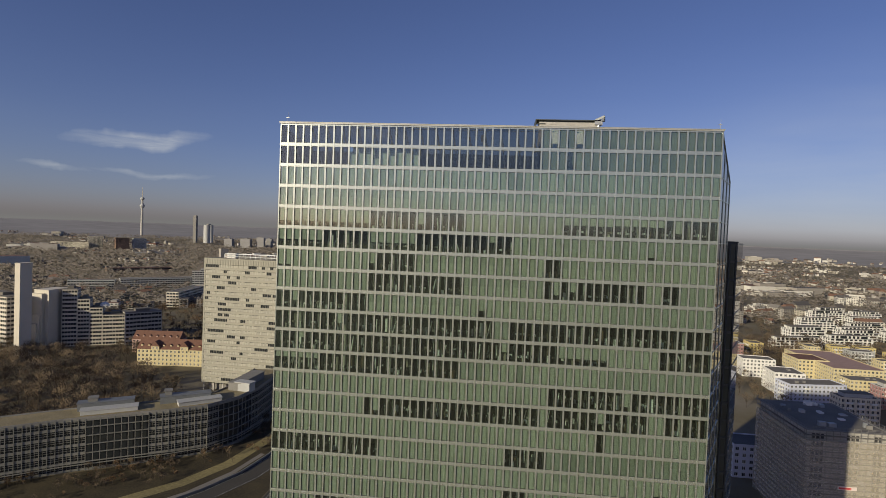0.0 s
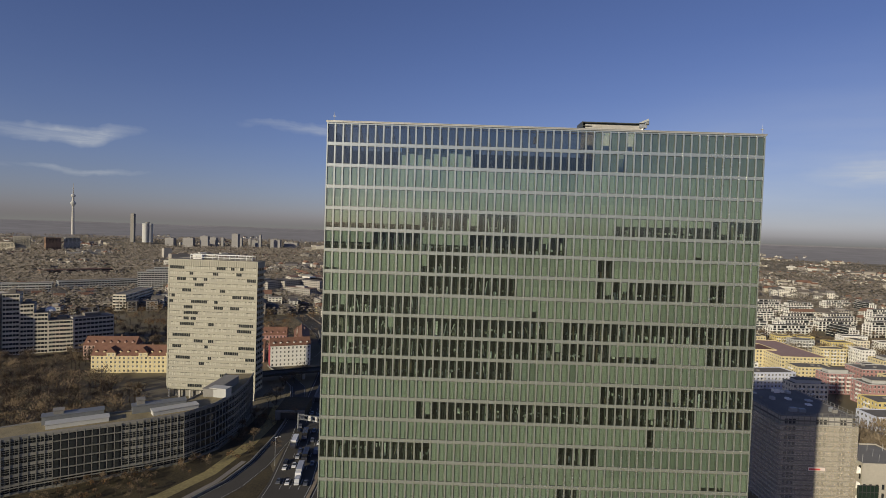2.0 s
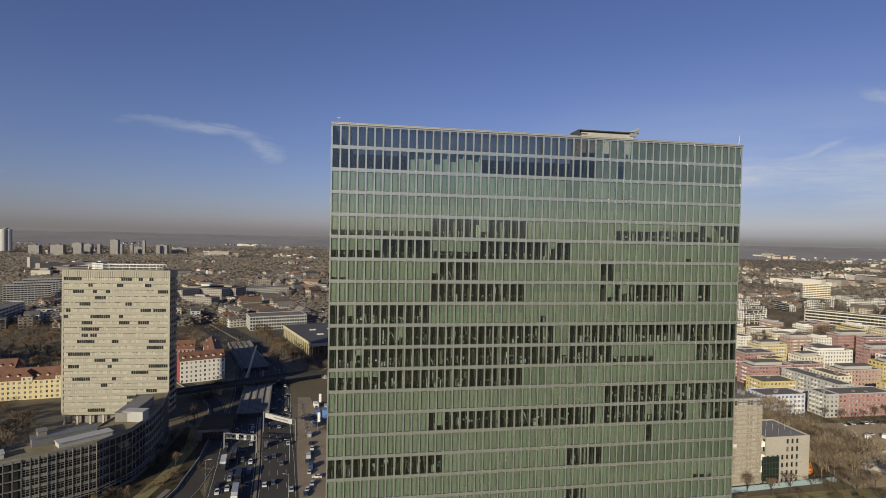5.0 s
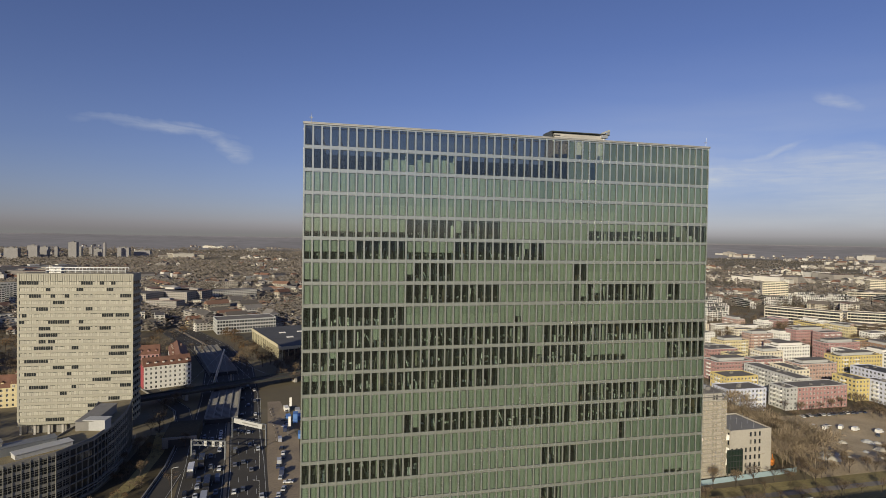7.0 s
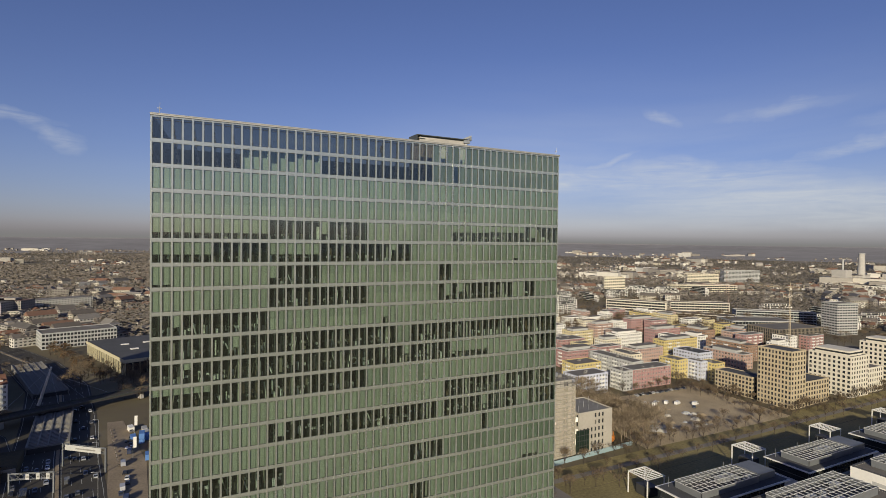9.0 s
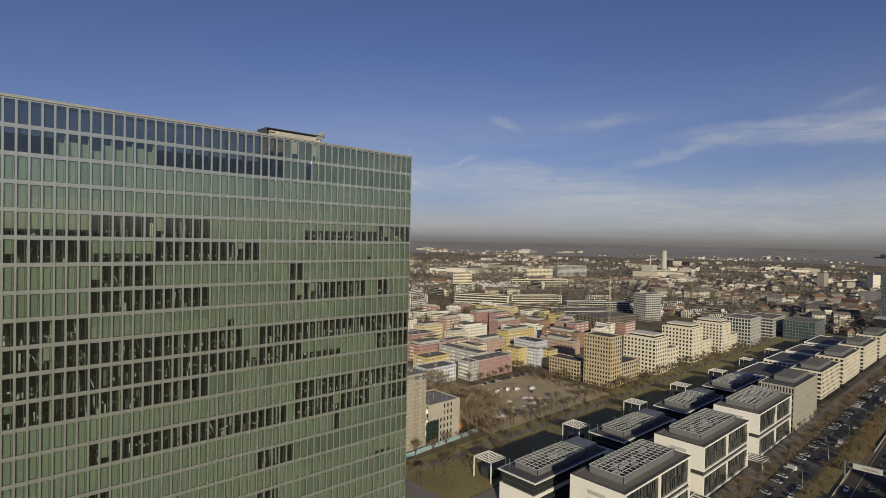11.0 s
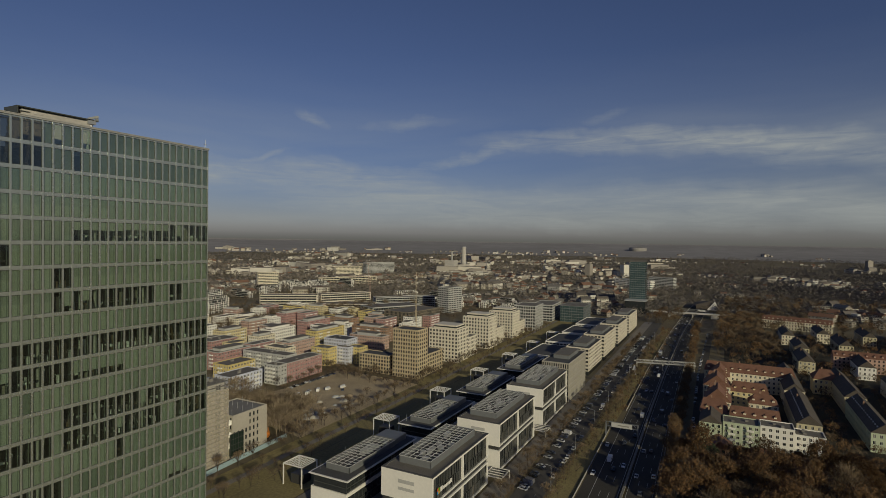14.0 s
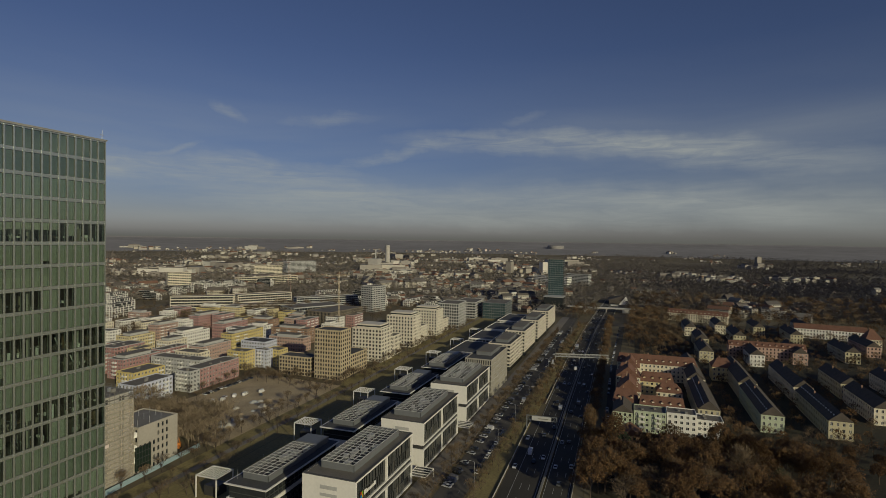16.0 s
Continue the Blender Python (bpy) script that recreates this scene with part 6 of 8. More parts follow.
for k in range(16):
    x, y = rs.uniform(-12, 12), rs.uniform(-16, 16)
    part("roof_clutter", Mesh().box(x, y, 39.9, x + rs.uniform(0.8, 3), y + rs.uniform(0.5, 3), 39.9 + rs.uniform(0.4, 1.8)), rs.choice(("palegrey", "white", "concrete_dark", "steel")), sc)
part("roof", Mesh().box(-14.4, -18.7, 39.5, 14.4, 18.7, 39.9), "gravel", sc)
for x, z in ((15.9, 17.5), (15.9, 11.5), (15.9, 6.0)):
    part("loose_tarp", Mesh().add([(x, -19.5, z), (x + 1.2, -20.4, z + 0.5), (x + 0.4, -19.8, z + 3.0), (x + 1.6, -20.0, z + 2.4), (x + 0.1, -19.4, z), (x + 0.4, -19.6, z + 3.0)], [(0, 1, 3, 2), (4, 5, 3, 1)]), "white", sc, "loose flap of white tarp")
bn = part("banner", Mesh().box(-3.5, -20.16, 18.2, 3.2, -20.08, 19.6), "banner", sc, "red and white banner")
part("banner_mark", Mesh().box(-3.2, -20.2, 18.5, 1.2, -20.165, 19.2), "red", bn)
# near-black slabs on the solid shell stand in for unlit openings
black_panel = Mesh().box(-0.55, -18.54, 0, 0.55, -18.4, 2.0).data("window_opening", "frame_dark")
for k in range(12):
    for j in range(8):
        part("window_opening", black_panel, None, sc, at=((-12.2, -10.6, -9.0, 0.2, 1.8, 3.4, 9.8, 11.4)[j], 0, 2.2 + k * 3.1))
sb = block("site_office", "pale concrete new building with deep square windows", "office building", 150.5, 214, 173, 236, 21.4, 6, 9, 8, "sitewall", "concrete_dark", 0.4, 0.5, wins="SW", trim="frame_dark", bars=0, deep=0.5)
part("infill", Mesh().box(6.3, -11.06, 0, 11.3, -10.94, 21.9), "sitewall", sb, "blank concrete wall field")
part("infill", Mesh().box(-11.3, -11.06, 13.6, -1.4, -10.94, 21.9), "sitewall", sb, "blank concrete wall field")
for k in range(9):
    part("roof_pole", Mesh().tube((-9 + k * 2.2, -8 + (k % 3) * 6, 21.4), (-9 + k * 2.2, -8 + (k % 3) * 6, 24.5), 0.08, sides=5), "steel", sb)
gb = thing("green_scaffold", "dark green curtain-wall bay on the new building", "facade bay", 152.7, 213.2, 0)
part("glazing", Mesh().box(-4.0, 0, 2.5, 4.0, 0.6, 13.2), "green_dark", gb)
gf = Mesh()
for k in range(5):
    gf.box(-4.05, -0.1, 2.4 + k * 2.7, 4.05, 0.0, 2.65 + k * 2.7)
for k in range(6):
    gf.box(-4.05 + k * 1.6, -0.12, 2.4, -3.9 + k * 1.6, 0.0, 13.4)
part("grid", gf, "frame_dark", gb)
hd = thing("site_fence", "pale blue hoarding round the building site", "fence", 0, 0, 0)
for k in range(30):
    x0 = 96 + k * 3.05
    part("fence_panel", Mesh().box(0, -0.06, 0, 3.0, 0.06, 2.4), "blue_hoarding", hd, at=(x0, 207.6 + k * 0.19, 0), rz=3.5)
dg = thing("excavator", "orange excavator standing on the site", "excavator", 181, 222, 0, 30)
part("track", Mesh().box(-2.2, -1.6, 0, 2.2, -0.9, 0.9).box(-2.2, 0.9, 0, 2.2, 1.6, 0.9), "tyre", dg)
part("cab", Mesh().box(-2.0, -1.4, 0.9, 1.2, 1.4, 2.0).box(-0.2, -1.3, 2.0, 1.2, 0.0, 3.1), "orange", dg)
part("arm", Mesh().beam((1.2, 0.5, 1.8), (4.2, 0.5, 4.4), 0.5).beam((4.2, 0.5, 4.4), (6.2, 0.5, 1.2), 0.4).box(5.8, 0, 0.4, 6.8, 1.0, 1.3), "orange", dg)
sh = block("site_house", "low dark house in the shade of the towers", "building", 112, 262, 138, 278, 15, 5, 8, 5, "lavender", "bitumen", 0.45, 0.5, wins="SW")

# ---- houses beyond the motorway ----
def row_house(x0, y0, x1, y1, h=10.5, wall="palewall", wins="W", label="long pitched-roof row house with a pale gable end"):
    root = old_house(x0, y0, x1, y1, h, wall, label, 0, "x", "tile_dark", 3, 5.0, False, "row houses", wins, 0.0, (max(3, round((x1 - x0) / 3.4)), 4), True, "row_house")
    a, b = (x1 - x0) / 2, (y1 - y0) / 2
    n = int(2 * a / 4.2)
    sk = Mesh().box(-0.5, -0.05, 0, 0.5, 0.45, 0.9).data("skylight", "frame_white")
    for k in range(n if x0 < 330 else 0):
        u = -a + (k + 0.5) * 2 * a / n
        part("skylight", sk, None, root, at=(u, b * 0.45, h + 5.0 * 0.50))
    return root


rr = random.Random(8)
for j, y in enumerate((-36, -69.5, -103.5, -138, -172, -206)):
    off = (0, 2, 4, 42, 60, 70)[j]
    row_house(320 + off, y - 12, 388 + off * 0.6, y, 10.5, ("palewall", "palegreen", "palewall", "cream", "palegreen", "palewall")[j])
    row_house(395 + off * 0.6, y - 12.5, 470, y - 0.5, 11, ("cream", "palewall", "cream", "palewall", "cream", "cream")[j])
for x, y, l in ((512, -57, 46), (512, -98, 50), (535, -137, 50), (582, -61, 44), (620, -102, 52), (662, -57, 48), (692, -93, 50), (695, -135, 46), (652, -163, 50), (560, -185, 50), (600, -215, 50), (720, -190, 50)):
    row_house(x, y - 12, x + l, y, 10.5, rr.choice(("cream", "palewall", "white", "salmon")), "W" if x < 540 else "", "shorter pitched-roof row house among garden trees")
old_house(443, -75, 460, -59, 11, "cream_y", "yellow house under a red hipped roof", 0, "y", "tile_red", 3, 6, False, "", "W", 5.0)
old_house(543, -150, 556, -86, 12.5, "salmon", "long red-roofed house with white balconies", 0, "y", "tile_red", 4, 4.0, True, "", "")
old_house(785, -122, 800, -46, 11, "cream", "long cream house with a brown roof at the wood's edge", -14, "y", "tile_red", 3, 5.0, True, "", "")
old_house(700, -250, 716, -180, 11, "white", "long white house among trees", -8, "y", "tile_red", 3, 5.0, False, "", "")
old_house(640, -242, 655, -228, 12, "cream", "villa with a steep red pyramid roof", 0, "y", "tile_red", 3, 10.0, False, "", "W", 6.0)
# block of old houses round yards, red roofs
for k in range(6):
    x = 316 + k * 18
    old_house(x, -2 - (k % 2) * 2, x + 17.6, 12.5 - (k % 3) * 1.5, (11.0, 13.2, 11.6, 14.0, 12.2, 13.0)[k], ("palewall", "cream", "palegrey", "cream", "palewall", "cream")[k], "old town house with steep red tiled roof", 0, "x" if k % 2 else "y", "tile_red", 4, (6.0, 7.5, 6.5, 7.0, 6.0, 7.0)[k], True, "red-roofed houses", "W", 2.0 if k % 2 == 0 else 0.0)
old_house(424, -46, 438, 13, 13, "cream", "long red-roofed house with a cream front", 0, "y", "tile_red", 4, 6.0, True, "red-roofed houses", "W", 2.0)
old_house(372, -26, 385, -4, 11.5, "cream_y", "cream yard house with red mansard roof and dormers", 0, "y", "tile_red", 4, 5.5, True, "red-roofed houses", "W", 2.0)
old_house(352, -30, 364, -14, 10, "cream", "cream yard house with red hipped roof", 0, "y", "tile_red", 3, 5.0, True, "red-roofed houses", "W", 4.0)
old_house(312, -28, 324, -3, 11, "cream", "cream front house with red mansard roof and dormers", 0, "y", "tile_red", 4, 5.0, True, "red-roofed houses", "W", 1.0)
old_house(293, 1, 312, 12, 11.5, "palegreen", "pale green old house with arched gable", 0, "x", "tile_dark", 4, 4.0, False, "", "")
flats(296, -17, 309, 0.4, 12, "palegreen", "pale green flats with balconies", bal=(("W", (0.25, 0.75)),), pent=False, group="")
flats(297, -33, 309, -17.4, 12.5, "white", "white house with a flat roof and tall windows", pent=False, group="")
flats(300, -47, 312, -33.4, 9.5, "white", "low white house with a roof terrace", pent=False, group="")
old_house(268, -22, 277, -12, 5, "cream", "small red-roofed house between trees", 10, "y", "tile_red", 2, 3.5, False, "", "")
old_house(270, -4, 282, 8, 6, "brick", "small red-brick house between trees", 5, "x", "tile_red", 2, 3.5, False, "", "")

# ---- motorway furniture ----
def gantry(x, y, width, rz, label, boards, h=6.2):
    root = thing("sign_gantry", label, "sign gantry", x, y, 0, rz, "sign gantries")
    for u in (0, width):
        part("post", Mesh().box(-0.3, -0.3, 0, 0.3, 0.3, h + 2.6), "plant_grey", root, at=(0, u, 0))
    tr = Mesh()
    for z in (h, h + 2.4):
        for o in (-0.5, 0.5):
            tr.beam((o, 0, z), (o, width, z), 0.18)
    n = int(width / 2.4)
    for k in range(n):
        tr.beam((-0.5, k * width / n, h), (-0.5, (k + 1) * width / n, h + 2.4), 0.1)
        tr.beam((0.5, k * width / n, h + 2.4), (0.5, (k + 1) * width / n, h), 0.1)
    part("truss", tr, "plant_grey", root)
    for u0, u1 in boards:
        bd = part("board", Mesh().box(-0.75, u0, h - 0.1, -0.62, u1, h + 2.5), "palegrey", root, "grey back of a sign board")
        part("board_bar", Mesh().box(-0.80, u0 + (u1 - u0) * 0.15, h + 0.8, -0.752, u1 - (u1 - u0) * 0.3, h + 1.4), "concrete_dark", bd)
    return root


gantry(277, 42.0, 17.0, 3, "steel sign gantry over the southbound motorway lanes", [(3, 14)])
gantry(-60.5, 294.5, 24, 50, "steel sign gantry with a white board over the ring road", [(2, 22)], 8.5)
gantry(-78, 280, 17, 72, "steel gantry with lane signals over the ring road", [(1.2, 2.6), (5, 6.4), (9, 10.4)], 6.5)
gantry(880, 20, 40, 3, "far sign gantry over the motorway", [(4, 14)])

fb = thing("footbridge", "white steel truss footbridge across the motorway with ramps", "footbridge", 456, 67, 0, -166)
tr = Mesh()
L = 47.0
for o in (-1.4, 1.4):
    for z in (6.2, 8.6):
        tr.beam((o, 0, z), (o, L, z), 0.28)
    for k in range(14):
        tr.beam((o, k * L / 14, 6.2), (o, (k + 1) * L / 14, 8.6), 0.14)
        tr.beam((o, (k + 1) * L / 14, 6.2), (o, (k + 1) * L / 14, 8.6), 0.14)
part("truss", tr, "palegrey", fb)
part("deck", Mesh().box(-1.3, 0, 6.0, 1.3, L, 6.18), "concrete", fb)
for u in (0.5, 21.5, L - 0.5):
    part("pier", Mesh().box(-0.4, u - 0.4, 0, 0.4, u + 0.4, 6.0), "concrete", fb)
for k in range(4):
    part("ramp", Mesh().beam((3 + k * 1.6, -1 - k * 0.4, 0.3 + k * 1.5), (22, -3 - k * 0.6, 0.2 + k * 1.4), 1.2, 0.25), "white", fb)
part("stair", Mesh().beam((0, L, 6.1), (-14, L + 2, 0.2), 2.0, 0.3), "white", fb)

ob2 = thing("road_bridge", "concrete road bridge over the motorway", "bridge", 848, 40, 0, 2)
part("deck", Mesh().box(-7, -52, 5.6, 7, 60, 6.8), "concrete", ob2)
part("railing", Mesh().box(-7.1, -52, 6.8, -6.9, 60, 7.8), "palegrey", ob2)
part("abutment", Mesh().box(-6.5, 24, 0, 6.5, 34, 5.6), "concrete", ob2)
part("abutment", Mesh().box(-6.5, -34, 0, 6.5, -24, 5.6), "concrete", ob2)
part("pier", Mesh().box(-5, -0.6, 0, 5, 0.6, 5.6), "concrete", ob2)

# the bridge with its leaning pylon, and the louvred tunnel covers of the ring road
cb = thing("cable_bridge", "dark road bridge with a leaning white pylon and stays", "bridge", -83, 404.5, 0, 27)
part("deck", Mesh().box(-110, -5, 4.6, 110, 5, 5.6), "asphalt", cb)
for y in (-5.1, 4.9):
    part("railing", Mesh().box(-110, y, 5.6, 110, y + 0.15, 6.5), "alu_dark", cb)
part("pylon", Mesh().tube((-11.6, 32.3, 0), (-10.4, 14.8, 27), 1.0, 0.5, 10), "white", cb)
for k in range(5):
    part("stay", Mesh().tube((-10.45, 15.2 + k * 0.6, 26.4 - k * 0.9), (-40 + k * 15, 4.6, 5.8), 0.06, sides=4), "steel", cb)
for u in (-40, 36):
    part("pier", Mesh().box(u - 1, -3, 0, u + 1, 3, 4.6), "concrete", cb)


mouth = thing("tunnel_mouth", "dark tunnel mouth in a concrete retaining wall", "tunnel", -103, 300, 0, 4)
part("wall", Mesh().box(-8, 0, 0, -5.2, 1.0, 5.4).box(5.2, 0, 0, 8, 1.0, 5.4).box(-5.2, 0, 4.4, 5.2, 1.0, 5.4), "concrete_dark", mouth)
# thin black panel closes the mouth, darkness given as colour
part("bore", Mesh().box(-5.2, 0.9, 0.15, 5.2, 1.0, 4.4), "frame_dark", mouth, "black panel standing in for the tunnel's darkness")
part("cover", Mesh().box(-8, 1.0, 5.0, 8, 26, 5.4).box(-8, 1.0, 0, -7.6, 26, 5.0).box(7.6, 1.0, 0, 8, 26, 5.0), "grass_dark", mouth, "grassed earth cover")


def louvre_roof(x, y, w, l, rz):
    root = thing("tunnel_cover", "louvred concrete grid roof over the sunken road", "tunnel roof", x, y, 0, rz, "tunnel covers")
    # solid block painted near black for the shade below the louvres
    part("slab", Mesh().box(-w / 2, 0, 0.2, w / 2, l, 2.6), "frame_dark", root, "near-black block in place of the unlit shaft under the louvres")
    n = int(l / 2.3)
    bar = Mesh().box(-w / 2 - 0.3, -0.55, 2.62, w / 2 + 0.3, 0.55, 3.3).data("louvre_beam", "concrete_dark")
    for k in range(n):
        part("louvre_beam", bar, None, root, at=(0, (k + 0.5) * l / n, 0))
    for u in range(5):
        part("girder", Mesh().box(-w / 2 + u * w / 4 - 0.3, 0, 3.3, -w / 2 + u * w / 4 + 0.3, l, 3.7), "concrete_dark", root)
    for s in (-w / 2 - 0.6, w / 2 + 0.3):
        part("kerb", Mesh().box(s, 0, 0, s + 0.3, l, 3.9), "concrete_dark", root)


louvre_roof(-88.5, 334, 17, 66, 5.5)
louvre_roof(-104.5, 448, 19, 112, 17)
sg = thing("site_cabins", "stacked blue and grey site containers with flags", "containers", -47, 330, 0, 8)
for x, y, z, mt in ((0, 0, 0, "tarp_blue"), (0, 0, 2.6, "tarp_blue"), (3, 9, 0, "palegrey"), (0, -26, 0, "tarp_blue"), (1, -33, 0, "palegrey"), (4, -8, 0, "orange"), (3.0, 4.0, 0, "tarp_blue"), (-3.5, 5, 0, "tarp_blue"), (4.5, -18, 0, "tarp_blue"), (3, 16, 0, "palegrey"), (-3, 22, 0, "white")):
    part("container", Mesh().box(-1.3, -3, z, 1.3, 3, z + 2.55), mt, sg, at=(x, y, 0), rz=(x * 7 + y * 3) % 16 - 8)
for k, (x, y) in enumerate(((-4, 12), (4, -28), (-3, -24), (6, -36), (5, 14), (7, 6))):
    f = thing("flagpole", "tall steel pole with a pale banner", "flagpole", -47 + x, 330 + y, 0, 0, "flagpoles")
    part("pole", Mesh().tube((0, 0, 0), (0, 0, 11), 0.1, 0.06, 6), "steel", f)
    part("flag", Mesh().box(0.1, -0.03, 5.5 + k % 2, 1.5, 0.03, 10.8), ("white", "tarp_blue")[k % 2], f)


def street_lamp(x, y, rz, h=11):
    root = thing("street_lamp", "tall grey steel street lamp", "street lamp", x, y, 0, rz, "street lamps")
    part("pole", Mesh().tube((0, 0, 0), (0, 0, h), 0.12, 0.08, 6), "steel", root)
    arm = part("arm", Mesh().tube((0, 0, h), (1.8, 0, h + 0.35), 0.07, 0.05, 5), "steel", root)
    part("head", Mesh().box(1.6, -0.18, h + 0.28, 2.5, 0.18, h + 0.45), "palegrey", arm)


street_lamp(-92.7, 241.7, 0, 13)
for x in range(150, 620, 45):
    street_lamp(x, 67.4, 90)
for y in range(190, 380, 38):
    street_lamp(-54 - (y - 190) * 0.09, y, 180)

# ---- trees ----
def tree_parts(seed, H, spread, leafy, n_twig, n_leaf, fat=1.0, light=False):
    """Trunk with limbs, and a crown of fine twigs (and dry leaves)."""
    r = random.Random(seed)
    t = Mesh()
    top = Vector((r.uniform(-0.4, 0.4), r.uniform(-0.4, 0.4), H * 0.42))
    t.tube((0, 0, 0), top, H * 0.020, H * 0.013, 4 if light else 6)
    ends = []
    for i in range(7):
        a = i * 2.4 + r.uniform(-0.4, 0.4)
        k = r.uniform(0.35, 0.8)
        p = top * r.uniform(0.65, 1.0)
        q = p + Vector((math.cos(a) * spread * k, math.sin(a) * spread * k, H * r.uniform(0.22, 0.42)))
        t.tube(p, q, H * 0.010, H * 0.005, 3 if light else 4)
        for j in range(3):
            e = q + Vector((r.uniform(-1, 1) * spread * 0.5, r.uniform(-1, 1) * spread * 0.5, r.uniform(0.02, 0.2) * H))
            a = p.lerp(q, r.uniform(0.5, 1))
            if not light:
                t.tube(a, e, H * 0.005, H * 0.0022, 3)
            ends.append(e)
    q = top + Vector((0, 0, H * 0.42))
    t.tube(top, q, H * 0.012, H * 0.004, 4)
    ends += [q] * 3
    c = Mesh()
    mid = Vector((0, 0, H * 0.64))
    lobes = []
    for i in range(22):
        a, e = i * 2.4 + r.uniform(-0.3, 0.3), math.asin(-0.35 + 1.33 * (i + 0.5) / 22)
        lobes.append(mid + Vector((math.cos(a) * math.cos(e) * spread * 0.78, math.sin(a) * math.cos(e) * spread * 0.78, math.sin(e) * H * 0.30)) * r.uniform(0.9, 1.12))
    for i in range(n_twig + n_leaf):
        b = r.choice(ends)
        p = b + Vector((r.gauss(0, 1), r.gauss(0, 1), r.gauss(0, 0.8))) * spread * 0.24
        if leafy and r.random() < 0.85:
            # leaves gather in rounded boughs over the crown
            p = r.choice(lobes) + Vector((r.gauss(0, 1), r.gauss(0, 1), r.gauss(0, 0.8))).normalized() * spread * 0.27 * r.uniform(0.55, 1.0)
        p.z = min(max(p.z, H * 0.28), H * 1.02)
        out = (p - mid).normalized()
        if i < n_twig:
            d = (out + Vector((r.uniform(-0.7, 0.7), r.uniform(-0.7, 0.7), r.uniform(0.0, 0.9)))).normalized() * r.uniform(0.8, 1.9)
            w = d.orthogonal().normalized() * r.uniform(0.06, 0.12) * fat
            c.add([tuple(p - w), tuple(p + w), tuple(p + d)], [(0, 1, 2)], 0)
        else:
            u = Vector((r.uniform(-1, 1), r.uniform(-1, 1), r.uniform(-1, 1))).normalized()
            v = u.orthogonal().normalized()
            s = r.uniform(0.14, 0.34) * fat
            c.add([tuple(p - u * s), tuple(p + v * s), tuple(p + u * s)], [(0, 1, 2)], 1)
    return t, c


FAR_BARE = [tree_parts(80 + s, 12 + s % 3, 4.5, False, 190, 0, 1.9, True) for s in range(5)]
FAR_BROWN = [tree_parts(90 + s, 13, 4.8, True, 40, 170, 2.3, True) for s in range(4)]
SMALL_BARE = [tree_parts(60 + s, 12 + s % 3, 4.4, False, 260, 0, 1.9) for s in range(4)]
SMALL_BROWN = [tree_parts(70 + s, 13, 4.8, True, 90, 330, 1.7) for s in range(4)]
BARE = [tree_parts(s, 13 + s % 3, 4.2, False, 800, 0) for s in range(4)]
BROWN = [tree_parts(20 + s, 14 + s % 3, 5.2, True, 260, 2900, 1.25) for s in range(4)]
GREEN = [tree_parts(40 + s, 12, 3.2, True, 60, 900) for s in range(1)]
KINDS = {}
for nm, lst, leaf in (("bare", BARE, "twig"), ("brown", BROWN, "leaf_brown"), ("green", GREEN, "evergreen")):
    KINDS[nm] = [(t.data("trunk", "bark"), c.data("crown", ["bark" if nm == "brown" else "twig", leaf])) for t, c in lst]
LABELS = {"bare": "bare winter tree with fine brown twigs", "brown": "tree with dry russet-brown foliage", "green": "dark green conifer among bare trees"}
rng_t = random.Random(77)


def tree(kind, x, y, size=1.0, group=""):
    t, c = rng_t.choice(KINDS[kind])
    root = new("tree", t)
    s = size * rng_t.uniform(0.8, 1.2)
    root.matrix_basis = pose(x, y, 0, 0, 0, rng_t.uniform(0, 360)) @ Matrix.Diagonal((s, s, s * rng_t.uniform(0.9, 1.12), 1))
    tagged(root, LABELS[kind], "tree", group)
    part("crown", c, None, root)


def wood(name, label, kinds, places, size=1.0, mats=("bark", "twig", "leaf_brown")):
    """Many trees joined into one mesh."""
    V, F, S = [], [], []
    n = 0
    base = []
    for k in kinds:
        for t, c in k:
            vs = np.array(t.v + c.v)
            fs = []
            sl = []
            for f, s in zip(t.f, t.s):
                for j in range(1, len(f) - 1):
                    fs.append((f[0], f[j], f[j + 1]))
                    sl.append(0)
            o = len(t.v)
            for f, s in zip(c.f, c.s):
                fs.append(tuple(o + q for q in f))
                sl.append(1 + s)
            base.append((vs, np.array(fs), np.array(sl)))
    for x, y in places:
        vs, fs, sl = rng_t.choice(base)
        a, s = rng_t.uniform(0, 6.28), size * rng_t.uniform(0.7, 1.2)
        ca, sa = math.cos(a) * s, math.sin(a) * s
        V.append(np.stack([vs[:, 0] * ca - vs[:, 1] * sa + x, vs[:, 0] * sa + vs[:, 1] * ca + y, vs[:, 2] * s * rng_t.uniform(0.9, 1.15)], 1))
        F.append(fs + n)
        S.append(sl)
        n += len(vs)
    V, F, S = np.concatenate(V), np.concatenate(F), np.concatenate(S)
    me = bpy.data.meshes.new(name)
    me.vertices.add(len(V))
    me.vertices.foreach_set("co", V.ravel())
    me.loops.add(len(F) * 3)
    me.loops.foreach_set("vertex_index", F.ravel().astype(np.int32))
    me.polygons.add(len(F))
    me.polygons.foreach_set("loop_start", np.arange(0, len(F) * 3, 3, dtype=np.int32))
    me.polygons.foreach_set("material_index", S.astype(np.int32))
    for m in mats:
        me.materials.append(M[m])
    me.update(calc_edges=True)
    return tagged(new(name, me), label, "trees", kind="stuff")


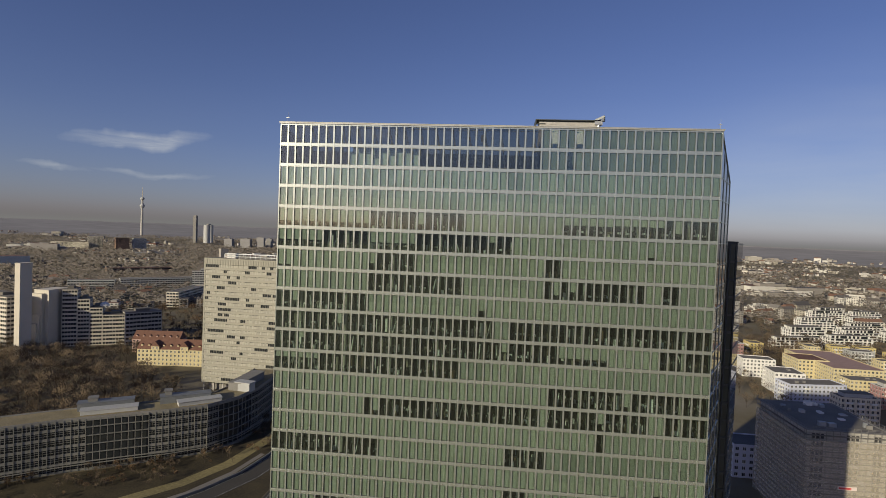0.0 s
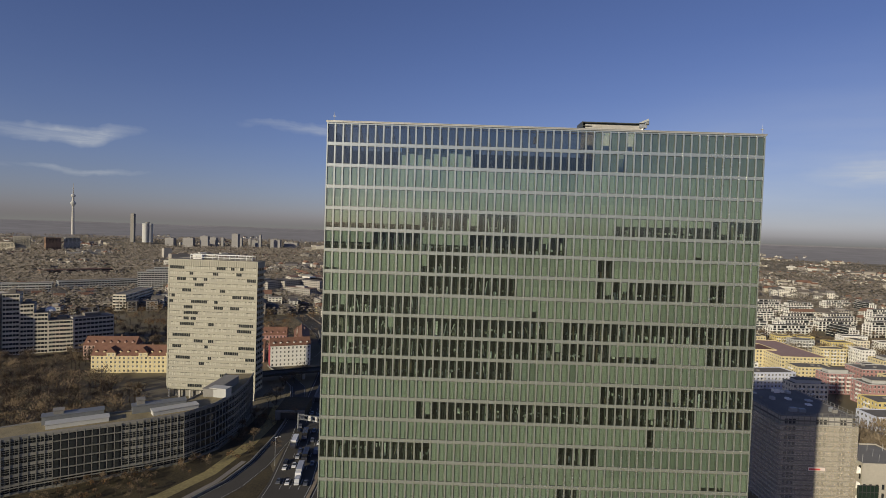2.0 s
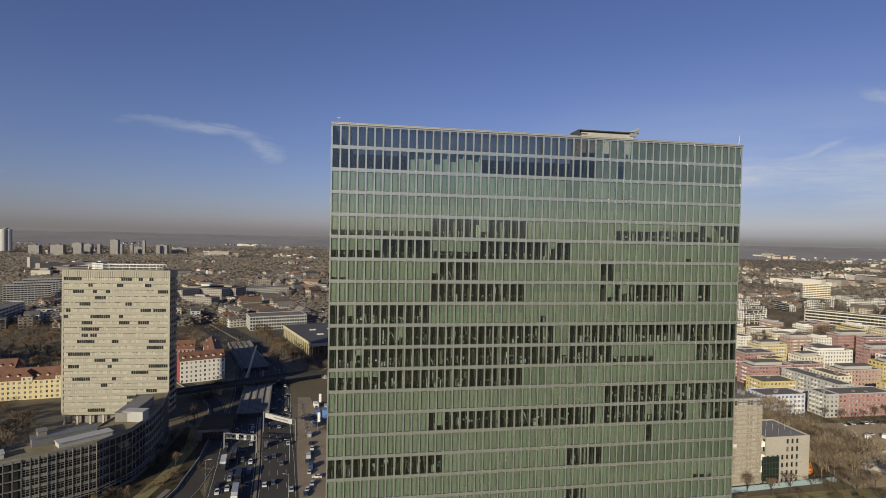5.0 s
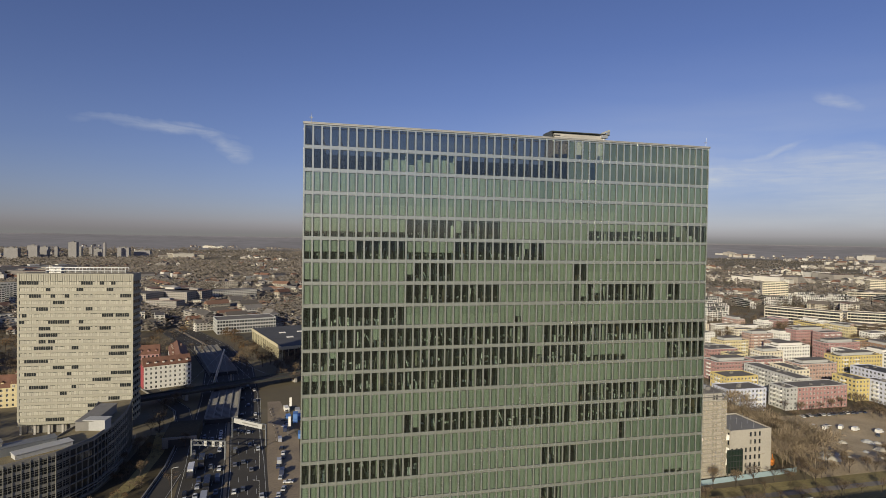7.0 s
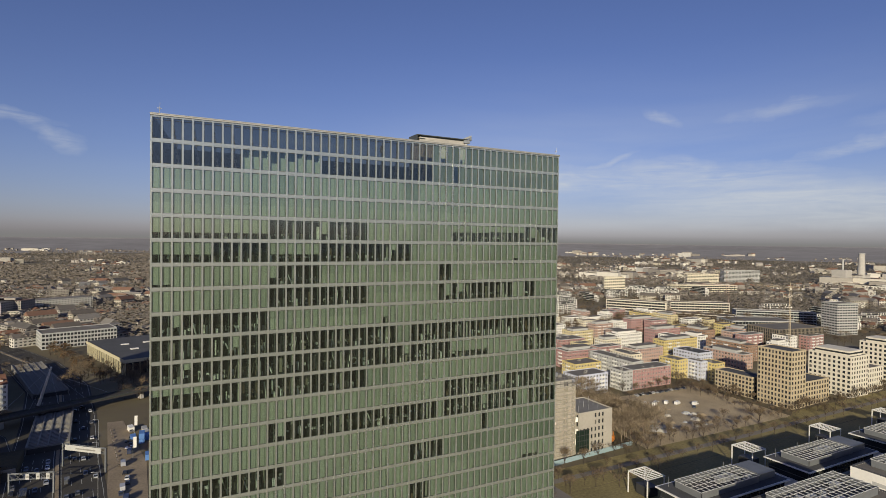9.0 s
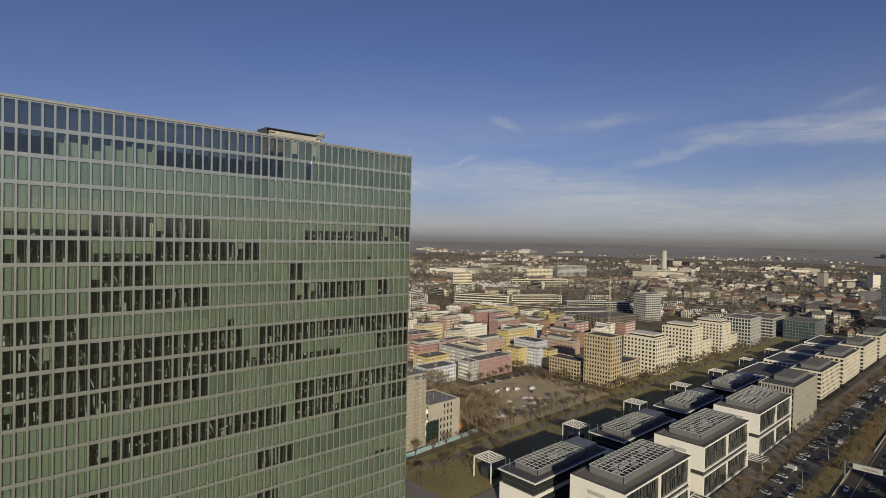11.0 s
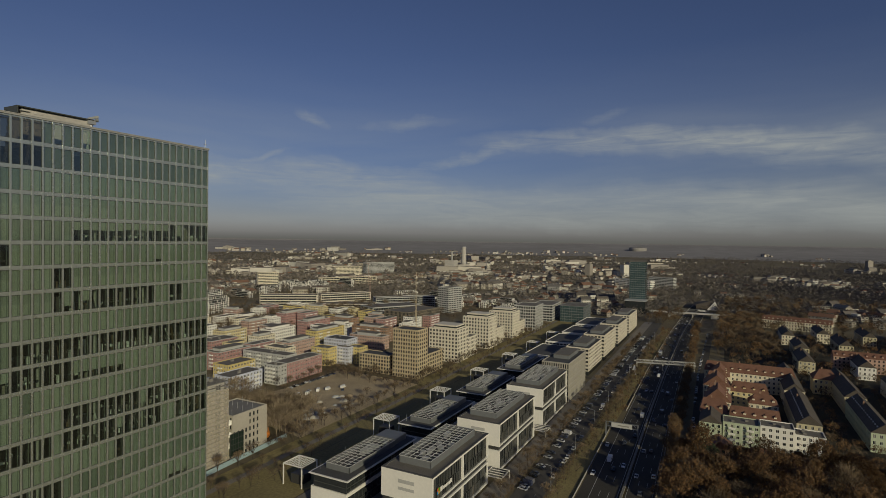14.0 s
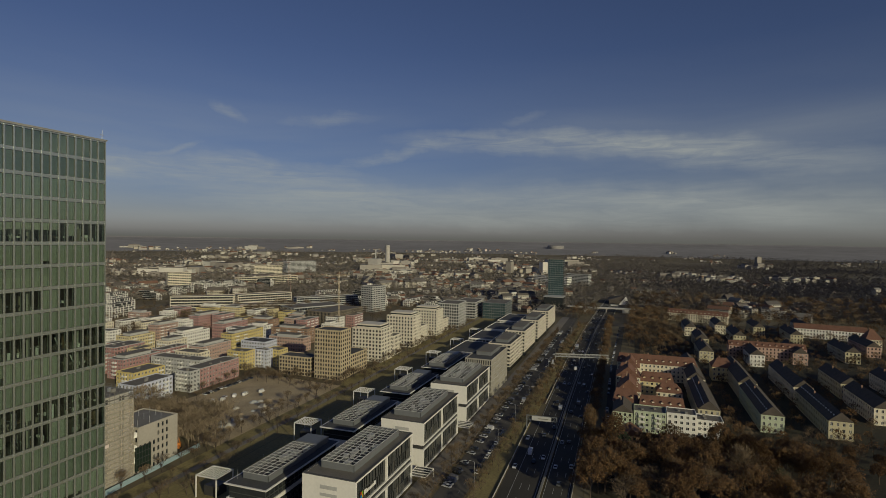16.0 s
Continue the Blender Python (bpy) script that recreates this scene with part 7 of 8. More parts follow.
def spread_in(x0, y0, x1, y1, step, keep=lambda x, y: True, seed=1):
    r = random.Random(seed)
    out = []
    x = x0
    while x < x1:
        y = y0
        while y < y1:
            px, py = x + r.uniform(-0.45, 0.45) * step, y + r.uniform(-0.45, 0.45) * step
            if keep(px, py):
                out.append((px, py))
            y += step
        x += step
    return out


# russet wood in front of the old houses
def in_wood(x, y):
    return y < 20 + (x - 200) * 0.0 and x < 280 + (y + 20) * -0.12 and not (y < -88 and x < 262) and not (262 < x < 285 and -25 < y < 10)


near = spread_in(196, -112, 292, 20, 10.0, in_wood, 3)
for i, (x, y) in enumerate(near):
    tree("green" if i % 29 == 5 else ("brown" if i % 9 else "bare"), x, y, 1.05 if x < 262 else 0.62, "russet wood")
# rows along the streets
rows_a = []
for x in range(120, 640, 11):
    rows_a += [(x, 187.5 + (x - 120) * 0.02 + rng_t.uniform(-1, 1)), (x + 4, 205.5 + (x - 120) * 0.015 + rng_t.uniform(-1, 1))]
wood("avenue_trees", "bare trees lining the avenue", [SMALL_BARE], rows_a, 0.52)
rows_b = [(x, 64.5 + rng_t.uniform(-3.5, 3)) for x in range(125, 640, 5)]
wood("verge_trees", "bare small trees on the motorway verge", [FAR_BARE], rows_b, 0.5)
for x in range(140, 620, 12):
    tree("bare", x + 3, 84.6, 0.5, "street trees")
hedge = [(x * 0.9, 82.6 + rng_t.uniform(-0.6, 0.6) + (x * 0.9 - 190) * 0.009) for x in range(150, 700, 4)] + [(x * 0.9, 66.0 + rng_t.uniform(-1.5, 1.5)) for x in range(150, 700, 4)]
wood("hedge", "low brown hedges beside the parking bays", [FAR_BROWN], hedge, 0.17)
wood("bay_trees", "slim bare trees between the parking bays", [SMALL_BARE], [(x, 81.6 + (x - 190) * 0.009 + rng_t.uniform(-0.6, 0.6)) for x in range(150, 620, 7)], 0.42)
rows_c = [(x, 23.2 + (x - 200) * 0.012 + rng_t.uniform(-2.6, 2.6)) for x in range(204, 760, 4)]
wood("roadside_trees", "brown trees between motorway and side street", [SMALL_BROWN, SMALL_BARE[:1]], rows_c, 0.66)
for x, y in spread_in(178, 236, 214, 296, 10.0, seed=9):
    tree("bare", x, y, 0.8, "thicket by the lot")
for x, y in ((-136, 247), (-127, 262), (-123, 282), (-140, 241), (-121, 296), (-150, 235), (-112, 268), (-97, 256), (-100, 300), (-117, 318)):
    tree("bare", x, y, 0.5, "bank trees")
lots = spread_in(176, 206, 326, 290, 9.0, lambda x, y: y < 218 + 8 * noise.noise((x * 0.05, y * 0.05, 0)) or y > 275 or x < 232 + 10 * noise.noise((x * 0.06, y * 0.06, 3)) or x > 300, 12) + spread_in(100, 185, 190, 204, 14, seed=52) + spread_in(330, 206, 640, 210, 8, seed=13) + spread_in(315, 240, 332, 290, 7, seed=16)
wood("lot_thicket", "dense thicket of bare trees painted sunlit tan beside the lot", [SMALL_BARE], spread_in(172, 218, 222, 294, 5.6, seed=55), 1.0, ("bark_sunlit", "twig_sunlit", "leaf_brown"))
wood("thicket", "bare bushes and small trees round the lot", [SMALL_BARE], lots, 0.5)
park = spread_in(-420, 232, -196, 384, 8.5, lambda x, y: not (x > -300 and y < 262 - (x + 300) * 0.25 - 20) and y > 205 + (-x - 196) * 0.1 and not (x > -222 and y > 325) and not (x > -285 and y > 352), 4)
park += spread_in(-430, 384, -272, 410, 9, lambda x, y: x > -300 or y < 392, 5)
slope = []
rb = random.Random(23)
for (ax, ay), (bx, by) in zip(LOW, LOW[1:]):
    length = math.hypot(bx - ax, by - ay)
    nx, ny = (by - ay) / length, -(bx - ax) / length
    for k in range(int(length * 2.6)):
        u, o = rb.random(), 2.0 + 26 * rb.random() ** 1.6
        x, y = ax + (bx - ax) * u + nx * o, ay + (by - ay) * u + ny * o
        near_road = min(math.hypot(x - p[0], y - p[1]) for p in [(q[0] + (w[0] - q[0]) * f / 4, q[1] + (w[1] - q[1]) * f / 4) for q, w in zip(RAMP, RAMP[1:]) for f in range(4)])
        if near_road > 9 and noise.noise((x * 0.07, y * 0.07, 5)) > -0.12:
            slope.append((x, y))
wood("bank_bushes", "brown bushes on the grassy bank", [FAR_BROWN, FAR_BARE, FAR_BARE], slope, 0.24)
wood("park_wood", "bare brown wood of the park", [FAR_BARE], park, 0.95)
mid = spread_in(-300, 402, -200, 520, 11, lambda x, y: True, 6) + spread_in(-120, 322, -112, 400, 8, seed=7) + spread_in(-60, 440, -45, 520, 8, seed=8) + spread_in(-200, 440, -130, 560, 12, seed=18) + spread_in(-96, 470, -70, 512, 9, seed=28)
wood("yard_trees", "bare trees between the old houses", [FAR_BARE], mid, 0.75)
band = spread_in(150, 500, 560, 640, 11.5, lambda x, y: 520 - (x - 200) * 0.12 < y < 640 - (x - 200) * 0.25, 10) + spread_in(500, 430, 760, 560, 13, lambda x, y: y < 600 - (x - 500) * 0.4, 11)
wood("park_belt", "belt of bare park trees before the white flats", [FAR_BARE], band, 0.95)
yard = spread_in(300, -230, 730, -2, 10.5, lambda x, y: not any(abs(y + k) < 9.5 for k in (42, 75, 110, 144, 178)) or x > 475, 14) + spread_in(286, -215, 318, -52, 8.5, lambda x, y: True, 15)
yard = [(x, y) for x, y in yard if not (290 < x < 440 and y > -48)]
wood("far_yard_trees", "bare trees between the offices further off", [FAR_BARE], spread_in(600, 250, 790, 480, 17, seed=61) + spread_in(480, 560, 800, 760, 19, seed=62), 0.7)
wood("west_yard_trees", "bare trees round the older western houses", [FAR_BARE, FAR_BARE, FAR_BROWN], spread_in(-430, 425, -165, 655, 14, lambda x, y: not (x > -375 and x < -285 and y < 480) and not (x > -215 and y > 640), 63) + spread_in(-60, 420, -30, 640, 12, lambda x, y: y < 495, 64), 0.8)
wood("quarter_trees", "bare trees between the white flats and along the streets", [FAR_BARE], spread_in(300, 585, 560, 900, 21, seed=71) + spread_in(150, 318, 205, 470, 11, lambda x, y: x > 158 + (y - 318) * 0.15, 72) + spread_in(205, 440, 262, 540, 12, lambda x, y: y > 486, 73), 0.75)
wood("hall_trees", "brown trees along the road before the columned hall", [FAR_BROWN, FAR_BARE], [(x, y) for x, y in spread_in(-130, 470, -60, 640, 7.5, seed=74) if -84 - (y - 489) * 0.42 < x < -72 - (y - 489) * 0.36], 0.62)
wood("garden_trees", "bare trees and hedges between the row houses", [FAR_BARE, FAR_BROWN], yard, 0.6)
court = spread_in(395, -45, 425, 10, 9, seed=31) + spread_in(210, 2, 300, 14, 8, lambda x, y: x > 285, 32) + spread_in(300, 58, 700, 70, 7.5, lambda x, y: True, 33)
wood("roadside_scrub", "brown scrub along the motorway", [FAR_BROWN, FAR_BARE], court, 0.42)
block_t = spread_in(215, 310, 560, 560, 15, lambda x, y: all(not (t[0] - 3 < x < t[2] + 3 and t[1] - 3 < y < t[3] + 3) for t in taken), 15)
wood("court_trees", "small bare trees in the yards of the flats", [FAR_BARE], block_t, 0.45)
big = spread_in(560, -60, 860, 22, 11, lambda x, y: y < 8 and not (560 < x < 720 and y < -50), 16) + spread_in(740, -420, 1150, 0, 18, lambda x, y: y < 12 and not (775 < x < 810 and y > -125), 17) + spread_in(740, 60, 860, 95, 12, seed=19)
wood("north_wood", "wide bare wood beyond the row houses", [FAR_BARE, FAR_BROWN], big, 1.0)
east = spread_in(330, -420, 740, -232, 18, lambda x, y: True, 20)
wood("east_wood", "bare wood to the east of the row houses", [FAR_BARE, FAR_BROWN], east, 0.95)

# ---- vehicles ----
def car(x, y, rz, kind="car"):
    far = math.hypot(x + 37, y - 3) > 300
    key = (kind, far)
    if key not in CARS:
        root = thing("car", "", "car")
        l, w, h, z = {"car": (4.4, 1.8, 1.45, 0.85), "van": (5.4, 2.0, 2.3, 1.2), "truck": (11.0, 2.5, 3.7, 1.2)}[kind]
        b = Mesh()
        if kind == "car":
            prof = [(-l / 2, 0.35), (-l / 2, 0.8), (-l * 0.42, 0.92), (l * 0.18, 0.95), (l * 0.46, 0.78), (l / 2, 0.65), (l / 2, 0.3)]
            cab = [(-l * 0.40, 0.92), (-l * 0.30, h), (l * 0.02, h), (l * 0.20, 0.95)]
        elif kind == "van":
            prof = [(-l / 2, 0.4), (-l / 2, h), (l * 0.22, h), (l * 0.38, 1.2), (l / 2, 1.0), (l / 2, 0.35)]
            cab = [(l * 0.20, 1.25), (l * 0.20, h - 0.12), (l * 0.225, h - 0.1), (l * 0.37, 1.25)]
        else:
            prof = [(-l / 2, 0.9), (-l / 2, h), (l * 0.30, h), (l * 0.30, 0.9)]
            cab = [(l * 0.33, 0.6), (l * 0.33, 2.9), (l * 0.46, 2.8), (l / 2, 1.6), (l / 2, 0.5)]
        for pr, ww, mt, nm in ((prof, w, "paint", "body"), (cab, w * (0.88 if kind == "car" else 1.02), "car_glass" if kind != "truck" else "paint", "cabin")):
            n = len(pr)
            m = Mesh()
            top = 0.82 if nm == "cabin" and kind == "car" else 1.0
            vs = [(x_, -ww / 2 * (top if z_ > 1.3 else 1), z_) for x_, z_ in pr] + [(x_, ww / 2 * (top if z_ > 1.3 else 1), z_) for x_, z_ in pr]
            m.add(vs, [tuple(range(n)), tuple(range(2 * n - 1, n - 1, -1))] + [(i, n + i, n + (i + 1) % n, (i + 1) % n) for i in range(n)])
            if nm == "body" and kind == "car":
                m.box(-l * 0.29, -w * 0.36, h - 0.01, l * 0.02, w * 0.36, h + 0.03)
            if nm == "body" and far:
                for u in (-l * 0.3, l * 0.31):
                    m.box(u - 0.3, -w / 2 + 0.05, 0, u + 0.3, w / 2 - 0.05, 0.4, 1)
            part(nm, m, [mt, "tyre"] if nm == "body" else mt, root)
        wh = Mesh().tube((0, -0.1, 0), (0, 0.1, 0), 0.33 if kind == "car" else 0.45, sides=10).data("wheel", "tyre")
        for u in () if far else (-l * 0.3, l * 0.31):
            for s in (-w / 2 + 0.1, w / 2 - 0.1):
                part("wheel", wh, None, root, at=(u, s, 0.33 if kind == "car" else 0.45))
        CARS[key] = root
        root.matrix_basis = pose(x, y, 0.11, 0, 0, rz)
        ob = root
    else:
        ob = copy_thing(CARS[key], pose(x, y, 0.11, 0, 0, rz))
    return ob


CARS = {}
rc = random.Random(33)


def point_on(line, x, axis):
    for p, q in zip(line, line[1:]):
        if min(p[axis], q[axis]) <= x <= max(p[axis], q[axis]):
            k = (x - p[axis]) / (q[axis] - p[axis])
            d = Vector((q[0] - p[0], q[1] - p[1], 0)).normalized()
            return Vector((p[0] + (q[0] - p[0]) * k, p[1] + (q[1] - p[1]) * k, 0)), d


def traffic(line, lanes, start, end, gap, axis, label, group, trucks=0.06):
    for lane, way in lanes:
        u = start + rc.uniform(0, gap)
        while u < end:
            p, d = point_on(line, u, axis)
            n = Vector((-d.y, d.x, 0))
            kind = "truck" if rc.random() < trucks and abs(lane) > 9 else ("van" if rc.random() < 0.14 else "car")
            p = p + n * (lane + rc.uniform(-0.3, 0.3))
            ob = car(p.x, p.y, math.degrees(math.atan2(d.y, d.x)) + (180 if way < 0 else 0), kind)
            tagged(ob, label % {"car": "car", "van": "van", "truck": "box lorry"}[kind], {"car": "car", "van": "van", "truck": "lorry"}[kind], group)
            ob.name = {"car": "car", "van": "van", "truck": "lorry"}[kind]
            u += gap * rc.uniform(0.45, 1.8)


traffic(SLIP, ((15.3, -1),), 205, 290, 30, 0, "%s driving south on the slip lane", "motorway traffic")
traffic(A9, ((3.4, -1), (7.1, -1), (10.8, -1)), 210, 840, 44, 0, "%s driving south on the motorway", "motorway traffic")
traffic(A9, ((-3.4, 1), (-7.1, 1), (-10.8, 1)), 190, 840, 70, 0, "%s driving north on the motorway", "motorway traffic")
traffic(RING, ((-1, 1), (-4.5, 1), (-8.2, 1), (-12, 1)), 215, 420, 34, 1, "%s in the ring road traffic", "ring road traffic", 0.0)
traffic(RING, ((6.2, -1), (10, -1), (14, -1), (18, -1)), 215, 330, 13, 1, "%s queueing on the ring road", "ring road traffic", 0.1)
# parked rows
x = 190
while x < 640:
    if rc.random() < 0.8:
        ob = car(x, 78.6 + (x - 190) * 0.009, 74, "van" if rc.random() < 0.08 else "car")
        tagged(ob, "car parked in a bay before the offices", "car", "parked cars")
    x += 2.7 * rc.choice((1, 1, 1.2, 2.5))
x = 190
while x < 640:
    if rc.random() < 0.5:
        tagged(car(x, 69.8 + (x - 190) * 0.009, 2 + rc.uniform(-3, 3), "van" if rc.random() < 0.1 else "car"), "car parked along the office forecourt", "car", "parked cars")
    x += 6.4
x = 215
while x < 690:
    p, d = point_on(SW, x, 0)
    if rc.random() < 0.55:
        ob = car(x, p.y + 2.6, math.degrees(math.atan2(d.y, d.x)), "car")
        tagged(ob, "car parked along the side street", "car", "side street cars")
    x += 6.2
for x, y, rz, kind in ((250, 262, 20, "van"), (256, 259, 25, "van"), (266, 258, 30, "van"), (272, 254, 15, "van"), (282, 248, 10, "van"), (262, 263, 10, "car"), (276, 244, 40, "car"), (244, 266, 0, "car")):
    ob = tagged(car(x, y, rz, kind), "white van parked on the bare lot" if kind == "van" else "car parked on the bare lot", kind, "cars on the lot")
    for p in ob.children:
        if kind == "van" and p.name.startswith("body"):
            p.material_slots[0].link = "OBJECT"
            p.material_slots[0].material = M["frame_white"]
for k in range(16):
    tagged(car(262 + k * 3.2, 280 + (k % 3) * 0.4, 70 + rc.uniform(-6, 6)), "car parked along the flats", "car", "cars on the lot")
for k in range(26):
    x, y = 96 + (k % 9) * 6 + rc.uniform(-1, 1), 300 + (k // 9) * 16 + rc.uniform(-1.5, 1.5)
    tagged(car(x, y, 15 + rc.uniform(-5, 5), "van" if k % 6 == 0 else "car"), "car parked on the shaded yard behind the tower", "car", "yard cars")
for k in range(22):
    y = 232 + k * 5.6 + rc.uniform(-1, 1)
    if rc.random() < 0.75:
        tagged(car(-49.5 - (y - 232) * 0.02 + rc.uniform(-3.0, 3.0), y, rc.choice((85, 88, 175, 95)), "van" if rc.random() < 0.35 else "car"), "vehicle parked on the worn yard beside the ring road", "car", "yard vehicles")
for k in range(10):
    y = 300 + k * 6.0
    b = thing("site_barrier", "red and white striped site barrier board", "barrier", -55.5 - (y - 300) * 0.14, y, 0.09, 92, "site barriers")
    part("board", Mesh().box(-1.2, -0.04, 0.5, 1.2, 0.04, 0.95), "white", b)
    for u in (-0.8, 0.0, 0.8):
        part("stripe", Mesh().box(u - 0.18, -0.06, 0.5, u + 0.18, -0.042, 0.95), "red", b)
    for u in (-1.0, 1.0):
        part("foot", Mesh().box(u - 0.05, -0.3, 0, u + 0.05, 0.3, 0.12).box(u - 0.04, -0.04, 0.12, u + 0.04, 0.04, 0.5), "tyre", b)
# heaps of rubble and pallets on the lot
rh = random.Random(3)
for k in range(26):
    x, y, s = rh.uniform(214, 268), rh.uniform(218, 250), rh.uniform(1.0, 3.4)
    vs = []
    m = Mesh()
    n = 9
    m.add([(math.cos(i * 6.283 / n) * s * rh.uniform(0.7, 1.3), math.sin(i * 6.283 / n) * s * rh.uniform(0.7, 1.3), 0) for i in range(n)] + [(math.cos(i * 6.283 / n) * s * 0.5, math.sin(i * 6.283 / n) * s * 0.5, s * rh.uniform(0.3, 0.5)) for i in range(n)] + [(0, 0, s * 0.55)],
          [(i, (i + 1) % n, n + (i + 1) % n, n + i) for i in range(n)] + [(n + i, n + (i + 1) % n, 2 * n) for i in range(n)])
    solid("earth_mound", m, rh.choice(("concrete", "earth", "palegrey", "sitewall", "earth")), "mound of pale earth and rubble on the bare lot", "mound", "earth mounds", at=(x, y, 0.05))

# ---- the town in the distance ----
def dish(name, label, category, x, y, parts_):
    root = thing(name, label, category, x, y, rise(x, y))
    for nm, m, mt in parts_:
        part(nm, m, mt, root)
    return root


tv = Mesh().tube((0, 0, 0), (0, 0, 160), 8.5, 6, 14)
pod = Mesh().tube((0, 0, 164), (0, 0, 174), 9, 14, 16).tube((0, 0, 174), (0, 0, 182), 14, 14, 16).tube((0, 0, 182), (0, 0, 190), 10, 7, 16).tube((0, 0, 212), (0, 0, 218), 9, 12, 16).tube((0, 0, 218), (0, 0, 226), 12, 9, 16)
dish("television_tower", "tall concrete television tower with round pods", "tower", -2130, 3043, (("shaft", tv.tube((0, 0, 160), (0, 0, 226), 6, 5, 14), "concrete"), ("pod", pod, "palegrey"), ("antenna", Mesh().tube((0, 0, 226), (0, 0, 262), 2.6, 2.2, 8).tube((0, 0, 262), (0, 0, 290), 1.4, 0.8, 6), "concrete")))
qc = Mesh()
for dx, dy in ((-13, 0), (13, 0), (0, -13), (0, 13)):
    qc.tube((dx, dy, 6), (dx, dy, 98), 12, 12, 14)
dish("four_cylinder_tower", "grey office tower of four round shafts", "tower", -1480, 2634, (("shaft", qc, "palegrey"), ("top", Mesh().tube((0, 0, 98), (0, 0, 104), 10, 10, 12), "concrete_dark")))
dish("dark_slab", "distant dark slab tower in haze", "tower", -1590, 2700, (("shaft", Mesh().box(-8.5, -8, 0, 8.5, 8, 140), "concrete_dark"), ("top", Mesh().box(-7, -6, 140, 7, 6, 143), "concrete_dark")))
dish("chimney", "tall pale concrete power station chimney", "chimney", 1636, 786, (("shaft", Mesh().tube((0, 0, 0), (0, 0, 88), 10, 7.5, 16), "concrete"), ("rim", Mesh().tube((0, 0, 86), (0, 0, 88.6), 8.2, 8.2, 16), "palegrey")))
dish("power_station", "pale boiler house at the chimney's foot", "building", 1640, 800, (("hall", Mesh().box(-50, -20, 0, 30, 20, 30).box(-80, -14, 0, -50, 20, 44), "concrete"), ("roof", Mesh().box(-52, -22, 30, 32, 22, 31), "gravel")))
dish("thin_chimney", "thin pale chimney stack far off", "chimney", 1655, 840, (("shaft", Mesh().tube((0, 0, 0), (0, 0, 70), 3.2, 2.4, 8), "palegrey"), ("rim", Mesh().tube((0, 0, 68), (0, 0, 70.5), 3, 3, 8), "concrete")))
for k, (az, up, w, d) in enumerate(((-23.8, -1.1, 18, 10), (-23.0, -1.2, 15, 10), (-22.2, -1.2, 6, 7), (-21.0, -0.8, 15, 12), (-20.5, -1.2, 6, 7), (-19.7, -1.25, 6, 6), (-18.7, -0.85, 5, 6), (-17.2, -1.25, 24, 12), (-15.7, -1.5, 34, 12), (-25.2, -1.3, 24, 12), (-26.8, -1.35, 20, 12), (-19.2, -1.4, 20, 10))):
    r = 2750 + (k % 3) * 60
    x, y = -37 + r * math.sin(radians(az)), 3 + r * math.cos(radians(az))
    h = 108 + r * math.tan(radians(up)) - rise(x, y)
    dish("skyline_block", "tall block in painted haze grey on the skyline", "tower", x, y, (("body", Mesh().box(-w, -d, 0, w, d, h), "far_tower"), ("roof_house", Mesh().box(-w * 0.3, -d * 0.4, h, w * 0.3, d * 0.4, h + 4), "concrete_dark")))
gt = thing("glass_tower", "slim dark teal glass tower beside the motorway", "tower", 876, 111, 0, 0)
part("body", Mesh().box(0, 0, 0, 22, 24, 79), "teal_glass", gt)
for k in range(22):
    part("floor_band", Mesh().box(-0.12, -0.12, k * 3.6 + 0.2, 22.12, 24.12, k * 3.6 + 0.75), "plant_grey", gt)
fin = Mesh().box(-0.15, -0.1, 0, 0, 0.1, 79).data("mullion", "plant_grey")
for k in range(9):
    part("mullion", fin, None, gt, at=(-0.05, 1 + k * 2.75, 0))
part("roof", Mesh().box(0.4, 0.4, 79, 21.6, 23.6, 79.6), "gravel", gt)
part("base", Mesh().box(-30, -4, 0, 0, 26, 19), "core_glass", gt)
part("base_roof", Mesh().box(-31, -5, 19, 0, 27, 19.8), "palegrey", gt)
st = Mesh()
ns = 28
st.add([(80 * math.cos(i * 6.283 / ns) * k, 60 * math.sin(i * 6.283 / ns) * k, z) for k, z in ((1.0, -6), (1.04, 6), (1.05, 14), (1.0, 21), (0.86, 24)) for i in range(ns)],
       [(r * ns + i, r * ns + (i + 1) % ns, (r + 1) * ns + (i + 1) % ns, (r + 1) * ns + i) for r in range(4) for i in range(ns)])
dish("stadium", "rounded stadium shell in painted haze grey far off", "stadium", 4180, 560, (("shell", st, "far_tower"), ("pitch_rim", Mesh().tube((0, 0, 0), (0, 0, 6), 45, 45, 20), "concrete_dark")))
dm = Mesh()
dm.box(0, 0, 0, 60, 30, 7).add([(0, -4, 7), (60, -4, 7), (60, 34, 7), (0, 34, 7), (8, 8, 15), (60, 15, 9)], [(0, 1, 5, 4), (2, 3, 4, 5), (3, 0, 4), (1, 2, 5)])
dish("angular_church", "dark angular hall with a white pointed gable", "hall", 960, 10, (("hall", dm, "tile_dark"), ("gable", Mesh().add([(-0.5, -4, 0), (-0.5, 14, 0), (-0.5, 2, 15), (0.2, -4, 0), (0.2, 14, 0), (0.2, 2, 15)], [(0, 2, 1), (3, 4, 5), (0, 3, 5, 2), (1, 2, 5, 4)]), "white")))
